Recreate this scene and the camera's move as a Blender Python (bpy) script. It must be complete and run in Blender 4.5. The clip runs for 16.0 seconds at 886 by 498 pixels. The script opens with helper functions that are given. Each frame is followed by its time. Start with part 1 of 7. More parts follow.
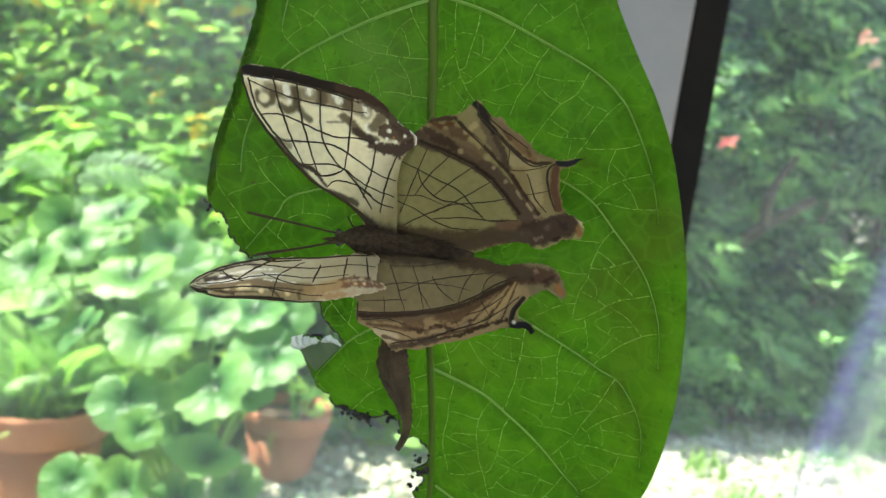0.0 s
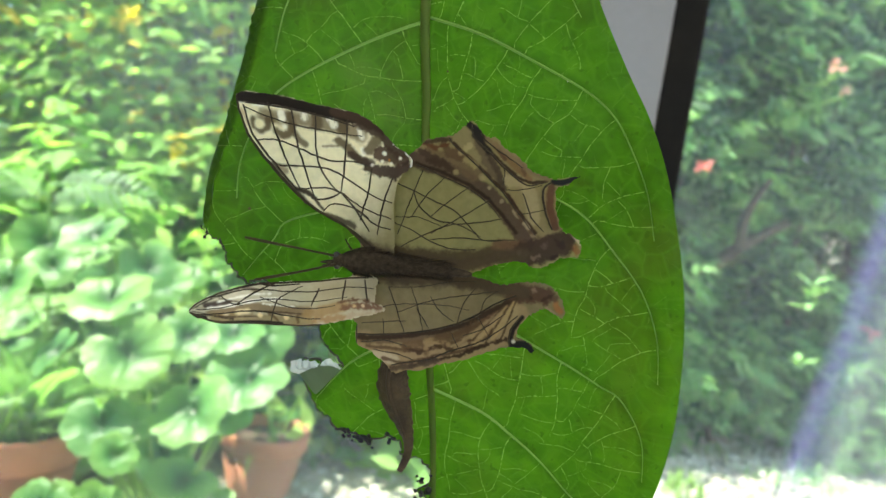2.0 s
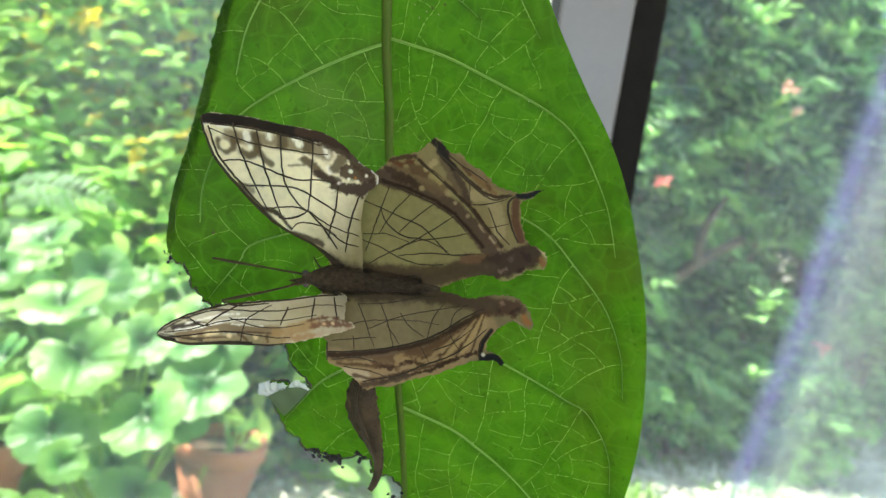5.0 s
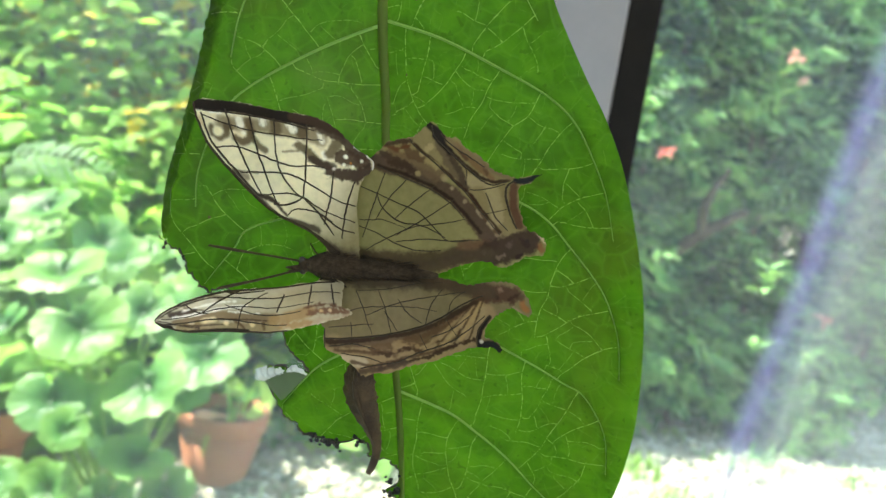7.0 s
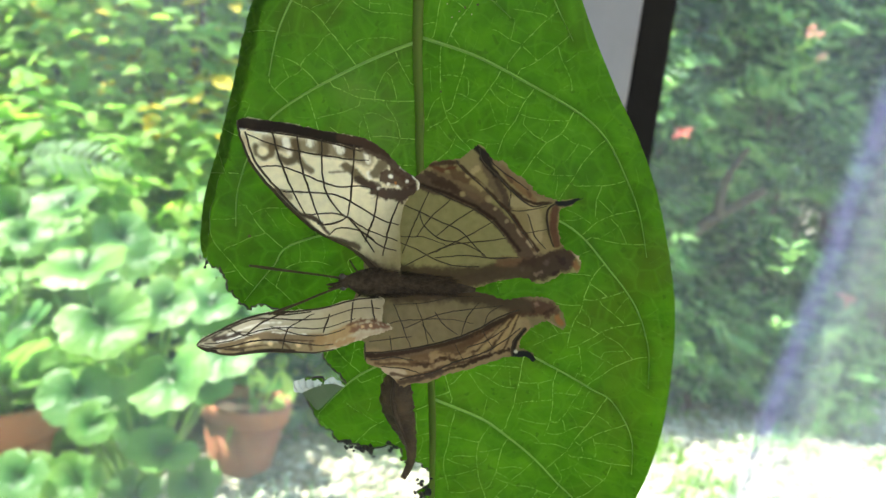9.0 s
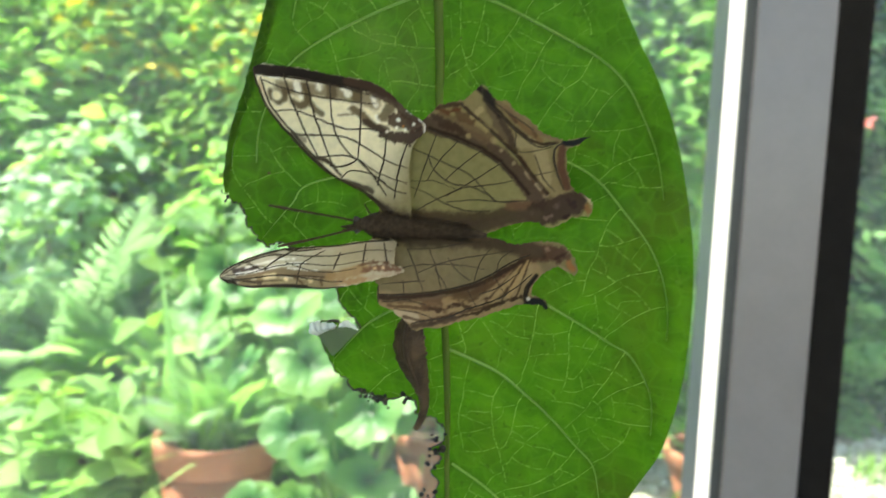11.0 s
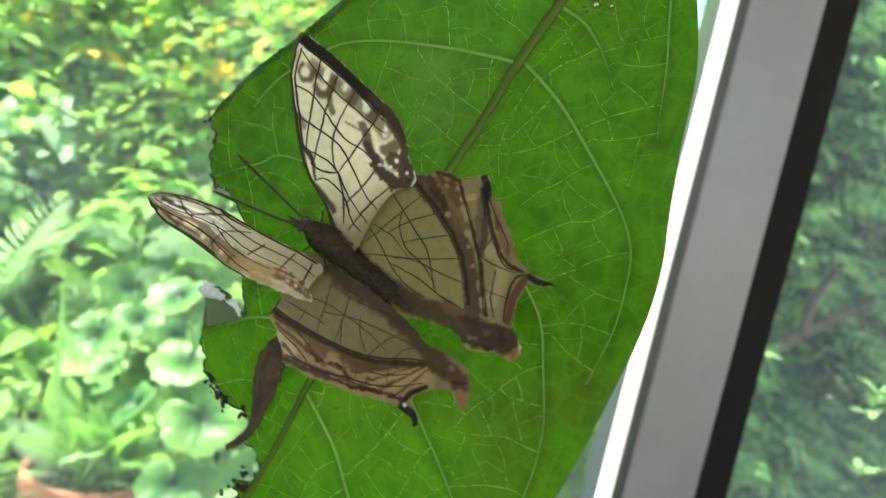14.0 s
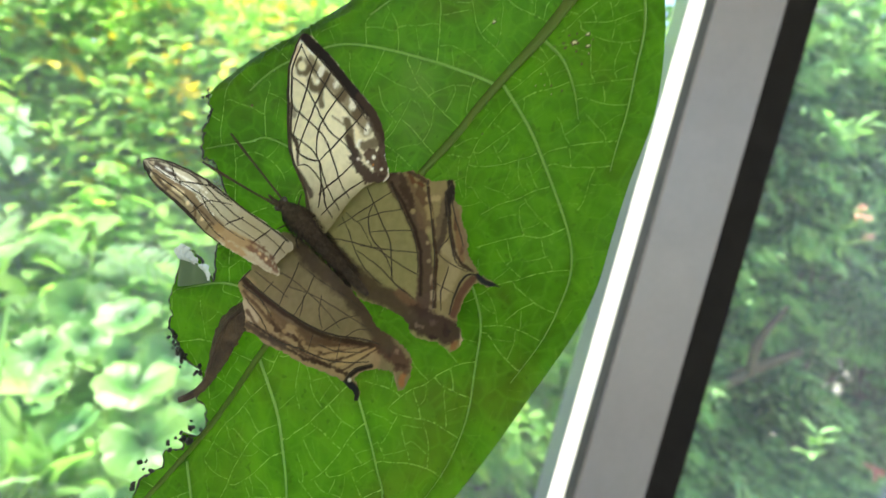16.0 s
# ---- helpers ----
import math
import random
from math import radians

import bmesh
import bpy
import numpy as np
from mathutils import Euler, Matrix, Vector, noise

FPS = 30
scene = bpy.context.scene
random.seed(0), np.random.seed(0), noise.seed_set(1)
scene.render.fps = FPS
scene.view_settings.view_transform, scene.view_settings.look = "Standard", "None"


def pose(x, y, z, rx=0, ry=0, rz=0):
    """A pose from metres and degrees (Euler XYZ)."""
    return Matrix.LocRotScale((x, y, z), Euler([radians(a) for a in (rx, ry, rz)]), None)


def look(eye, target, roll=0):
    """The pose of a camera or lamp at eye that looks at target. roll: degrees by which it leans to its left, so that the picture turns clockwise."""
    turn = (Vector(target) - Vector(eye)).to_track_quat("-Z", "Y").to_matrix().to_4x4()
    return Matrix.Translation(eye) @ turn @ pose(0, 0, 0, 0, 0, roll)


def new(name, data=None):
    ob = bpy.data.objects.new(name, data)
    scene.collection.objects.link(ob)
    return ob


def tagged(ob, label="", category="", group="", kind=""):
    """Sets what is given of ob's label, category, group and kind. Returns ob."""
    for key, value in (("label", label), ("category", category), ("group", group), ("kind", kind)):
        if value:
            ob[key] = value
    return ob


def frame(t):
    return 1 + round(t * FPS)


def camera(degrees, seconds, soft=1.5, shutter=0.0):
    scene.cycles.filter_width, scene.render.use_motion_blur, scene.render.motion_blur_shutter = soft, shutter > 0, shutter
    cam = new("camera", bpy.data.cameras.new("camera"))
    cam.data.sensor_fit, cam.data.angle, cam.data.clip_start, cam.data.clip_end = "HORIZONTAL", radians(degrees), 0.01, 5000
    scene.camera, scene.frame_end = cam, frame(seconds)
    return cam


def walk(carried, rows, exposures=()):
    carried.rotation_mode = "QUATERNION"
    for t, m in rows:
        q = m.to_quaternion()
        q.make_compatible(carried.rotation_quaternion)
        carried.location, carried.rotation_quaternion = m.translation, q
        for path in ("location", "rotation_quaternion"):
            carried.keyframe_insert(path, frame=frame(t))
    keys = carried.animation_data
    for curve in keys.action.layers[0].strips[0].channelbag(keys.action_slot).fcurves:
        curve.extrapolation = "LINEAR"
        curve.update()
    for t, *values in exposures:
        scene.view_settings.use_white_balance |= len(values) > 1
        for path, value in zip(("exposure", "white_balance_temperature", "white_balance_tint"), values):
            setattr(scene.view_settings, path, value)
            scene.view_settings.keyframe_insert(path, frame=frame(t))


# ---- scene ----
from mathutils import geometry

cam = camera(65, 16.0, soft=1.4, shutter=0.5)
cam.data.dof.use_dof = True
cam.data.dof.focus_distance = 0.1
cam.data.dof.aperture_fstop = 31.0

CAM_ROWS = [
    (0, 0.0151, 0.0326, 0.8774, 84.14, -8.33, 0.85),
    (0.5, 0.0145, 0.0315, 0.8886, 84.51, -8.85, 0.17),
    (1, 0.0149, 0.0284, 0.8906, 85.00, -8.98, -0.47),
    (1.5, 0.0156, 0.0301, 0.8904, 85.38, -8.92, -0.58),
    (2, 0.0129, 0.0254, 0.8909, 85.78, -8.79, -0.78),
    (2.5, 0.0153, 0.0290, 0.8860, 86.27, -8.74, -0.83),
    (3, 0.0152, 0.0246, 0.8845, 87.30, -9.22, -1.79),
    (3.5, 0.0160, 0.0222, 0.8780, 88.25, -9.69, -2.82),
    (4, 0.0169, 0.0231, 0.8702, 88.29, -9.77, -3.49),
    (4.2, 0.0168, 0.0230, 0.8712, 88.12, -9.76, -3.54),
    (6.3, 0.0217, 0.0293, 0.8656, 86.41, -9.67, -4.07),
    (6.5, 0.0228, 0.0308, 0.8633, 85.93, -9.50, -3.33),
    (7, 0.0235, 0.0313, 0.8574, 85.58, -9.67, -3.60),
    (7.5, 0.0227, 0.0313, 0.8543, 84.92, -9.50, -3.62),
    (8, 0.0268, 0.0381, 0.8558, 84.21, -9.06, -3.10),
    (8.2, 0.0250, 0.0364, 0.8565, 84.26, -8.69, -2.97),
    (10.3, 0.0142, 0.0317, 0.8420, 85.02, -5.03, 0.90),
    (10.5, 0.0064, 0.0222, 0.8374, 85.55, -2.70, 3.92),
    (11, -0.0227, -0.0098, 0.8786, 84.96, -2.29, 9.68),
    (11.5, -0.0405, -0.0374, 0.8908, 84.24, -1.37, 11.05),
    (12, -0.0444, -0.0423, 0.9152, 83.63, -1.86, 12.05),
    (12.5, -0.0467, -0.0352, 0.9455, 84.54, -5.72, 8.84),
    (13, -0.0295, -0.0021, 1.0040, 86.36, -9.29, 5.66),
    (13.5, -0.0330, -0.0011, 1.0245, 86.28, -11.32, 5.17),
    (14, -0.0439, -0.0154, 1.0570, 86.08, -13.19, 4.15),
    (14.5, -0.0460, -0.0161, 1.0723, 86.53, -14.59, 3.29),
    (15, -0.0487, -0.0203, 1.0797, 87.06, -15.61, 2.50),
    (15.5, -0.0439, -0.0206, 1.0761, 87.37, -15.57, 1.88),
    (16, -0.0414, -0.0256, 1.0770, 88.84, -15.66, 0.93),
]
LEAF_ROWS = [
    (0, 0.01566, 0.14010, 0.86706, 94.87, -7.41, -12.39),
    (0.5, 0.01720, 0.13907, 0.87835, 95.20, -8.38, -12.76),
    (1, 0.01834, 0.13620, 0.88076, 95.94, -8.63, -13.30),
    (1.5, 0.01800, 0.13781, 0.88093, 95.88, -8.81, -12.92),
    (2, 0.01619, 0.13317, 0.88044, 96.06, -8.97, -13.27),
    (2.5, 0.01875, 0.13701, 0.87367, 95.73, -9.40, -12.59),
    (3, 0.01653, 0.13354, 0.87413, 96.49, -9.67, -13.01),
    (3.5, 0.01862, 0.13139, 0.86754, 97.07, -9.87, -13.66),
    (4, 0.02040, 0.13158, 0.86213, 97.31, -10.03, -14.07),
    (4.2, 0.01931, 0.13158, 0.86168, 97.72, -10.31, -14.32),
    (6.3, 0.02507, 0.13828, 0.85136, 96.92, -11.02, -12.86),
    (6.5, 0.02431, 0.13984, 0.84910, 96.50, -10.76, -12.24),
    (7, 0.02680, 0.13955, 0.84515, 96.82, -10.88, -12.64),
    (7.5, 0.02552, 0.13944, 0.84128, 96.17, -10.98, -12.13),
    (8, 0.02972, 0.14592, 0.84196, 95.65, -11.10, -12.36),
    (8.2, 0.02909, 0.14432, 0.84308, 96.04, -10.95, -12.57),
    (10.3, 0.01740, 0.14397, 0.83146, 98.86, -6.75, 0.92),
    (10.5, 0.00800, 0.13309, 0.83110, 96.66, -5.90, -8.61),
    (11, -0.03876, 0.10010, 0.87201, 94.92, -2.92, -1.82),
    (11.5, -0.05480, 0.07308, 0.88144, 93.65, -3.37, -0.70),
    (12, -0.05726, 0.06877, 0.90743, 96.57, -2.88, -7.65),
    (12.5, -0.06305, 0.06873, 0.93295, 92.13, 3.79, -13.92),
    (13, -0.04797, 0.09792, 0.98434, 84.55, 10.99, -14.96),
    (13.5, -0.04229, 0.09876, 1.00745, 83.97, 13.34, -18.98),
    (14, -0.05516, 0.08386, 1.04302, 82.26, 17.12, -20.83),
    (14.5, -0.05858, 0.08287, 1.05909, 80.53, 20.40, -22.33),
    (15, -0.05730, 0.08019, 1.06591, 81.28, 20.66, -22.78),
    (15.5, -0.05412, 0.08330, 1.06828, 81.77, 21.74, -22.98),
    (16, -0.05471, 0.08228, 1.06715, 81.32, 22.89, -23.70),
]
BUTTERFLY_ROWS = [
    (0, 0.01514, 0.13516, 0.86754, 93.39, -6.79, -9.91),
    (0.5, 0.01670, 0.13407, 0.87891, 94.15, -7.49, -11.57),
    (1, 0.01781, 0.13112, 0.88125, 94.44, -7.89, -12.07),
    (1.5, 0.01750, 0.13283, 0.88139, 94.28, -8.08, -11.71),
    (2, 0.01568, 0.12809, 0.88096, 94.66, -8.28, -12.24),
    (2.5, 0.01824, 0.13190, 0.87429, 94.16, -8.75, -11.28),
    (3, 0.01610, 0.12837, 0.87466, 94.58, -9.12, -11.40),
    (3.5, 0.01814, 0.12631, 0.86812, 95.39, -9.28, -11.72),
    (4, 0.01995, 0.12649, 0.86271, 95.84, -9.48, -12.56),
    (4.2, 0.01895, 0.12654, 0.86246, 95.63, -9.90, -12.44),
    (6.3, 0.02509, 0.13221, 0.85223, 95.25, -10.95, -15.06),
    (6.5, 0.02434, 0.13377, 0.85008, 95.20, -10.76, -14.42),
    (7, 0.02679, 0.13350, 0.84615, 95.88, -10.72, -15.22),
    (7.5, 0.02550, 0.13354, 0.84234, 94.85, -11.13, -14.15),
    (8, 0.02971, 0.14004, 0.84302, 94.53, -11.27, -14.27),
    (8.2, 0.02907, 0.13868, 0.84421, 97.41, -10.42, -12.41),
    (10.3, 0.01723, 0.13784, 0.83239, 100.06, -6.58, -1.06),
    (10.5, 0.00768, 0.12814, 0.83195, 98.70, -5.06, -7.37),
    (11, -0.03801, 0.09545, 0.87276, 97.23, -2.83, -4.66),
    (11.5, -0.05362, 0.06812, 0.88209, 96.29, -3.40, -5.57),
    (12, -0.05676, 0.06331, 0.90805, 97.06, -2.11, -6.80),
    (12.5, -0.06264, 0.06423, 0.93355, 92.28, 4.17, -11.44),
    (13, -0.04738, 0.09428, 0.98412, 85.81, 10.36, -14.85),
    (13.5, -0.04130, 0.09450, 1.00704, 84.86, 12.18, -19.73),
    (14, -0.05475, 0.08001, 1.04258, 83.10, 15.93, -21.19),
    (14.5, -0.05843, 0.07939, 1.05852, 81.31, 19.00, -22.31),
    (15, -0.05675, 0.07663, 1.06551, 82.04, 18.94, -24.38),
    (15.5, -0.05356, 0.08008, 1.06806, 82.86, 20.62, -23.57),
    (16, -0.05414, 0.07842, 1.06672, 81.57, 20.86, -24.75),
]
walk(cam, [(r[0], pose(*r[1:])) for r in CAM_ROWS], exposures=tuple((t, e, 6800, 9) for t, e in ((0.0, 2.13), (2.0, 2.26), (4.0, 2.38), (6.5, 2.40), (8.0, 2.28), (11.0, 2.26), (11.9, 2.14), (12.5, 2.11), (14.0, 2.28), (16.0, 2.42))))

# ---- world, sun ----
SUN_EL, SUN_AZ = 63.0, -91.0          # azimuth: degrees from +y towards +x
sun_way = Vector((math.sin(radians(SUN_AZ)) * math.cos(radians(SUN_EL)), math.cos(radians(SUN_AZ)) * math.cos(radians(SUN_EL)), math.sin(radians(SUN_EL))))
world = bpy.data.worlds.new("sky")
scene.world = world
world.use_nodes = True
wn = world.node_tree.nodes
sky = wn.new("ShaderNodeTexSky")
sky.sky_type = "NISHITA"
sky.sun_disc = False
sky.sun_elevation = radians(SUN_EL)
sky.sun_rotation = radians(SUN_AZ)
world.node_tree.links.new(sky.outputs[0], wn["Background"].inputs[0])
wn["Background"].inputs[1].default_value = 0.15
sun = new("sun", bpy.data.lights.new("sun", "SUN"))
sun.data.energy, sun.data.angle, sun.data.color = 4.0, radians(0.6), (1.0, 0.95, 0.86)
sun.matrix_world = look(sun_way * 20, (0, 0, 0))


# ---- materials ----
def material(name):
    m = bpy.data.materials.new(name)
    m.use_nodes = True
    nt = m.node_tree
    return m, nt.nodes, nt.links, nt.nodes["Principled BSDF"]


def ramp(nodes, links, fac, stops):
    r = nodes.new("ShaderNodeValToRGB")
    links.new(fac, r.inputs[0])
    e = r.color_ramp.elements
    while len(e) < len(stops):
        e.new(0.5)
    for el, (p, c) in zip(e, stops):
        el.position, el.color = p, (*c, 1.0)
    return r.outputs[0]


def tex(nodes, links, kind, scale, detail=3.0, coord="Object", warp=0.0):
    tc = nodes.new("ShaderNodeTexCoord")
    t = nodes.new("ShaderNodeTex" + kind)
    t.inputs["Scale"].default_value = scale
    if kind == "Noise":
        t.inputs["Detail"].default_value = detail
        t.inputs["Distortion"].default_value = warp
    links.new(tc.outputs[coord], t.inputs["Vector"])
    return t


def bump(nodes, links, height, strength, dist, bsdf):
    b = nodes.new("ShaderNodeBump")
    b.inputs["Strength"].default_value, b.inputs["Distance"].default_value = strength, dist
    links.new(height, b.inputs["Height"])
    links.new(b.outputs[0], bsdf.inputs["Normal"])
    return b


def mixed(nodes, links, a, b, fac=None, value=0.5, mode="MIX"):
    m = nodes.new("ShaderNodeMix")
    m.data_type, m.blend_type = "RGBA", mode
    if fac is not None:
        links.new(fac, m.inputs[0])
    else:
        m.inputs[0].default_value = value
    for s, v in ((m.inputs[6], a), (m.inputs[7], b)):
        if isinstance(v, tuple):
            s.default_value = (*v, 1.0)
        else:
            links.new(v, s)
    return m.outputs[2]


def thin(name, nodes, links, bsdf, colour, gain, share):
    """A thin sheet that lets part of the light through."""
    tr = nodes.new("ShaderNodeBsdfTranslucent")
    g = mixed(nodes, links, colour, gain, value=1.0, mode="MULTIPLY")
    links.new(g, tr.inputs[0])
    links.new(colour, bsdf.inputs["Base Color"])
    mx = nodes.new("ShaderNodeMixShader")
    mx.inputs[0].default_value = share
    links.new(bsdf.outputs[0], mx.inputs[1])
    links.new(tr.outputs[0], mx.inputs[2])
    links.new(mx.outputs[0], nodes["Material Output"].inputs[0])
    return tr


def plain(name, a, b, scale, rough=0.6, relief=0.2, dist=0.002, metal=0.0, detail=4.0, spec=0.5):
    m, n, l, p = material(name)
    t = tex(n, l, "Noise", scale, detail)
    t2 = tex(n, l, "Noise", scale * 9, 3.0)
    f = mixed(n, l, t.outputs[0], t2.outputs[0], value=0.35)
    l.new(ramp(n, l, f, ((0.3, a), (0.7, b))), p.inputs["Base Color"])
    p.inputs["Roughness"].default_value, p.inputs["Metallic"].default_value = rough, metal
    p.inputs["Specular IOR Level"].default_value = spec
    if relief:
        bump(n, l, f, relief, dist, p)
    return m


def foliage(name, dark, mid, light, gain=(1.0, 1.0, 0.6), share=0.45, rough=0.55, spec=0.25):
    m, n, l, p = material(name)
    g = n.new("ShaderNodeNewGeometry")
    t = tex(n, l, "Noise", 2.2, 2.0, "Object")
    t2 = tex(n, l, "Noise", 60.0, 3.0, "Object")
    f = mixed(n, l, g.outputs["Random Per Island"], t.outputs[0], value=0.4)
    f = mixed(n, l, f, t2.outputs[0], value=0.2)
    c = ramp(n, l, f, ((0.2, dark), (0.5, mid), (0.8, light)))
    p.inputs["Roughness"].default_value = rough
    p.inputs["Specular IOR Level"].default_value = spec
    thin(name, n, l, p, c, gain, share)
    return m


def host_leaf_material():
    m, n, l, p = material("host_leaf_green")
    tc = n.new("ShaderNodeTexCoord")
    warp = tex(n, l, "Noise", 130.0, 3.0)
    mv = n.new("ShaderNodeVectorMath")
    mv.operation = "MULTIPLY_ADD"
    l.new(warp.outputs["Color"], mv.inputs[0])
    mv.inputs[1].default_value = (0.0022, 0.0022, 0.0)
    l.new(tc.outputs["Object"], mv.inputs[2])
    flat = n.new("ShaderNodeVectorMath")
    flat.operation = "MULTIPLY"
    l.new(mv.outputs[0], flat.inputs[0])
    flat.inputs[1].default_value = (1.0, 1.0, 0.15)

    def net(scale, lo, hi):
        v = n.new("ShaderNodeTexVoronoi")
        v.feature = "DISTANCE_TO_EDGE"
        v.inputs["Scale"].default_value = scale
        l.new(flat.outputs[0], v.inputs["Vector"])
        return ramp(n, l, v.outputs["Distance"], ((lo, (1, 1, 1)), (hi, (0, 0, 0))))
    fine = net(300.0, 0.0, 0.10)
    at = n.new("ShaderNodeAttribute")
    at.attribute_name = "Vein"
    coarse = at.outputs["Fac"]
    patch = tex(n, l, "Noise", 40.0, 3.0)
    cell = n.new("ShaderNodeTexVoronoi")
    cell.inputs["Scale"].default_value = 260.0
    l.new(flat.outputs[0], cell.inputs["Vector"])
    broad = tex(n, l, "Noise", 16.0, 2.0)
    mottle = tex(n, l, "Noise", 330.0, 3.0)
    tone = mixed(n, l, mixed(n, l, patch.outputs[0], broad.outputs[0], value=0.5), cell.outputs["Color"], value=0.09)
    tone = mixed(n, l, tone, mottle.outputs[0], value=0.30)
    base = ramp(n, l, tone, ((0.36, (0.027, 0.078, 0.0060)), (0.5, (0.051, 0.134, 0.0085)), (0.64, (0.082, 0.190, 0.0125))))
    # darker beside the side veins: shade of the raised relief, put into the colour
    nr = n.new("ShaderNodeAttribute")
    nr.attribute_name = "RibShade"
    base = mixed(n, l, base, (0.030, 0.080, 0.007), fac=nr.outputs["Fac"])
    stain = tex(n, l, "Noise", 58.0, 4.0, warp=0.6)
    st = ramp(n, l, stain.outputs[0], ((0.50, (0, 0, 0)), (0.70, (0.6, 0.6, 0.6))))
    base = mixed(n, l, base, (0.060, 0.082, 0.012), fac=st)
    for cx, cy, rad in ((-11.5, 30.0, 2.6), (-6.5, 24.5, 3.0), (10.5, 21.0, 1.0)):
        ds = n.new("ShaderNodeVectorMath")
        ds.operation = "DISTANCE"
        l.new(mv.outputs[0], ds.inputs[0])
        ds.inputs[1].default_value = (cx * 0.001 + 0.0011, cy * 0.001 + 0.0011, 0.004)
        dr_ = ramp(n, l, ds.outputs["Value"], ((rad * 0.00035, (0.55, 0.55, 0.55)), (rad * 0.0017, (0, 0, 0))))
        base = mixed(n, l, base, (0.10, 0.135, 0.050) if rad > 1 else (0.10, 0.20, 0.01), fac=dr_)
    ff = n.new("ShaderNodeMath")
    ff.operation = "MULTIPLY"
    ff.inputs[1].default_value = 0.25
    l.new(fine, ff.inputs[0])
    c = mixed(n, l, base, (0.098, 0.205, 0.026), fac=ff.outputs[0])
    c = mixed(n, l, c, (0.42, 0.54, 0.26), fac=coarse)
    specks = tex(n, l, "Noise", 900.0, 1.0)
    sp = ramp(n, l, specks.outputs[0], ((0.68, (0, 0, 0)), (0.74, (0.5, 0.5, 0.5))))
    c = mixed(n, l, c, (0.03, 0.07, 0.006), fac=sp)
    p.inputs["Roughness"].default_value = 0.45
    p.inputs["Specular IOR Level"].default_value = 0.16
    hgt = mixed(n, l, mixed(n, l, coarse, cell.outputs["Distance"], value=0.3), fine, value=0.10)
    hgt = mixed(n, l, hgt, tex(n, l, "Noise", 210.0, 3.0).outputs[0], value=0.45)
    b = bump(n, l, hgt, 0.9, 0.0010, p)
    tr = thin("host", n, l, p, c, (1.22, 1.52, 0.52), 0.64)
    l.new(b.outputs[0], tr.inputs["Normal"])
    return m


def wing_material():
    m, n, l, p = material("wing_scales")
    at = n.new("ShaderNodeAttribute")
    at.attribute_name = "Pattern"
    t = tex(n, l, "Noise", 1500.0, 3.0)
    g = ramp(n, l, t.outputs[0], ((0.2, (0.86, 0.85, 0.83)), (0.8, (1.0, 1.0, 1.0))))
    c = mixed(n, l, at.outputs["Color"], g, value=1.0, mode="MULTIPLY")
    p.inputs["Roughness"].default_value = 0.45
    p.inputs["Specular IOR Level"].default_value = 0.10
    bump(n, l, t.outputs[0], 0.3, 0.0001, p)
    thin("wing", n, l, p, c, (1.0, 1.0, 0.93), 0.36)
    return m


HOST_LEAF = host_leaf_material()
WING = wing_material()
MIDRIB = foliage("midrib_olive", (0.135, 0.205, 0.040), (0.160, 0.230, 0.050), (0.185, 0.255, 0.060), (1.3, 1.5, 0.7), 0.62, 0.5, 0.15)
SIDE_VEIN = foliage("side_vein_green", (0.155, 0.265, 0.070), (0.20, 0.32, 0.10), (0.25, 0.38, 0.135), (1.1, 1.2, 0.65), 0.6)
FOLD = foliage("folded_leaf_green", (0.09, 0.16, 0.05), (0.12, 0.20, 0.07), (0.16, 0.24, 0.09), (1.1, 1.3, 0.6), 0.45, 0.3, 0.5)
FLAP_GREY = foliage("leaf_underside_grey", (0.075, 0.125, 0.060), (0.11, 0.165, 0.085), (0.16, 0.215, 0.125), (0.9, 1.1, 0.6), 0.35, 0.4, 0.5)
PALE_FLAP = foliage("leaf_underside_pale", (0.34, 0.41, 0.36), (0.58, 0.64, 0.60), (0.80, 0.84, 0.80), (0.8, 0.9, 0.7), 0.25, 0.25, 0.7)
CHEWED = plain("chewed_edge_brown", (0.012, 0.010, 0.008), (0.05, 0.04, 0.022), 900, 0.6, 0.5, 0.0003)
FRASS = plain("frass_dark", (0.008, 0.008, 0.007), (0.045, 0.043, 0.036), 700, 0.6, 0.8, 0.0006, spec=0.2)
DRY_SPOT = plain("dry_spot_brown", (0.020, 0.013, 0.005), (0.095, 0.060, 0.016), 900, 0.7, 0.4, 0.0003)
DRY_PALE = plain("dry_membrane_pale", (0.40, 0.36, 0.20), (0.62, 0.58, 0.40), 900, 0.6, 0.2, 0.0002)
BODY_FUZZ = plain("body_brown", (0.011, 0.008, 0.005), (0.075, 0.053, 0.032), 1400, 0.85, 1.0, 0.0005, spec=0.2)
WING_VEIN = plain("wing_vein_brown", (0.014, 0.010, 0.005), (0.052, 0.034, 0.016), 1200, 0.6, 0.2, 0.0001, spec=0.2)
WING_EDGE = plain("wing_border_black", (0.010, 0.009, 0.009), (0.05, 0.038, 0.03), 1500, 0.55, 0.4, 0.0002)
SHELL = plain("chrysalis_brown", (0.014, 0.009, 0.005), (0.085, 0.056, 0.028), 520, 0.6, 0.9, 0.0008, spec=0.25)
TERRACOTTA = plain("terracotta", (0.27, 0.098, 0.046), (0.39, 0.160, 0.082), 14, 0.8, 0.25, 0.002)
SOIL = plain("potting_soil", (0.03, 0.02, 0.012), (0.10, 0.065, 0.035), 60, 0.95, 1.0, 0.01)
BARK = plain("bark_brown", (0.07, 0.05, 0.035), (0.20, 0.15, 0.11), 25, 0.9, 0.8, 0.01)
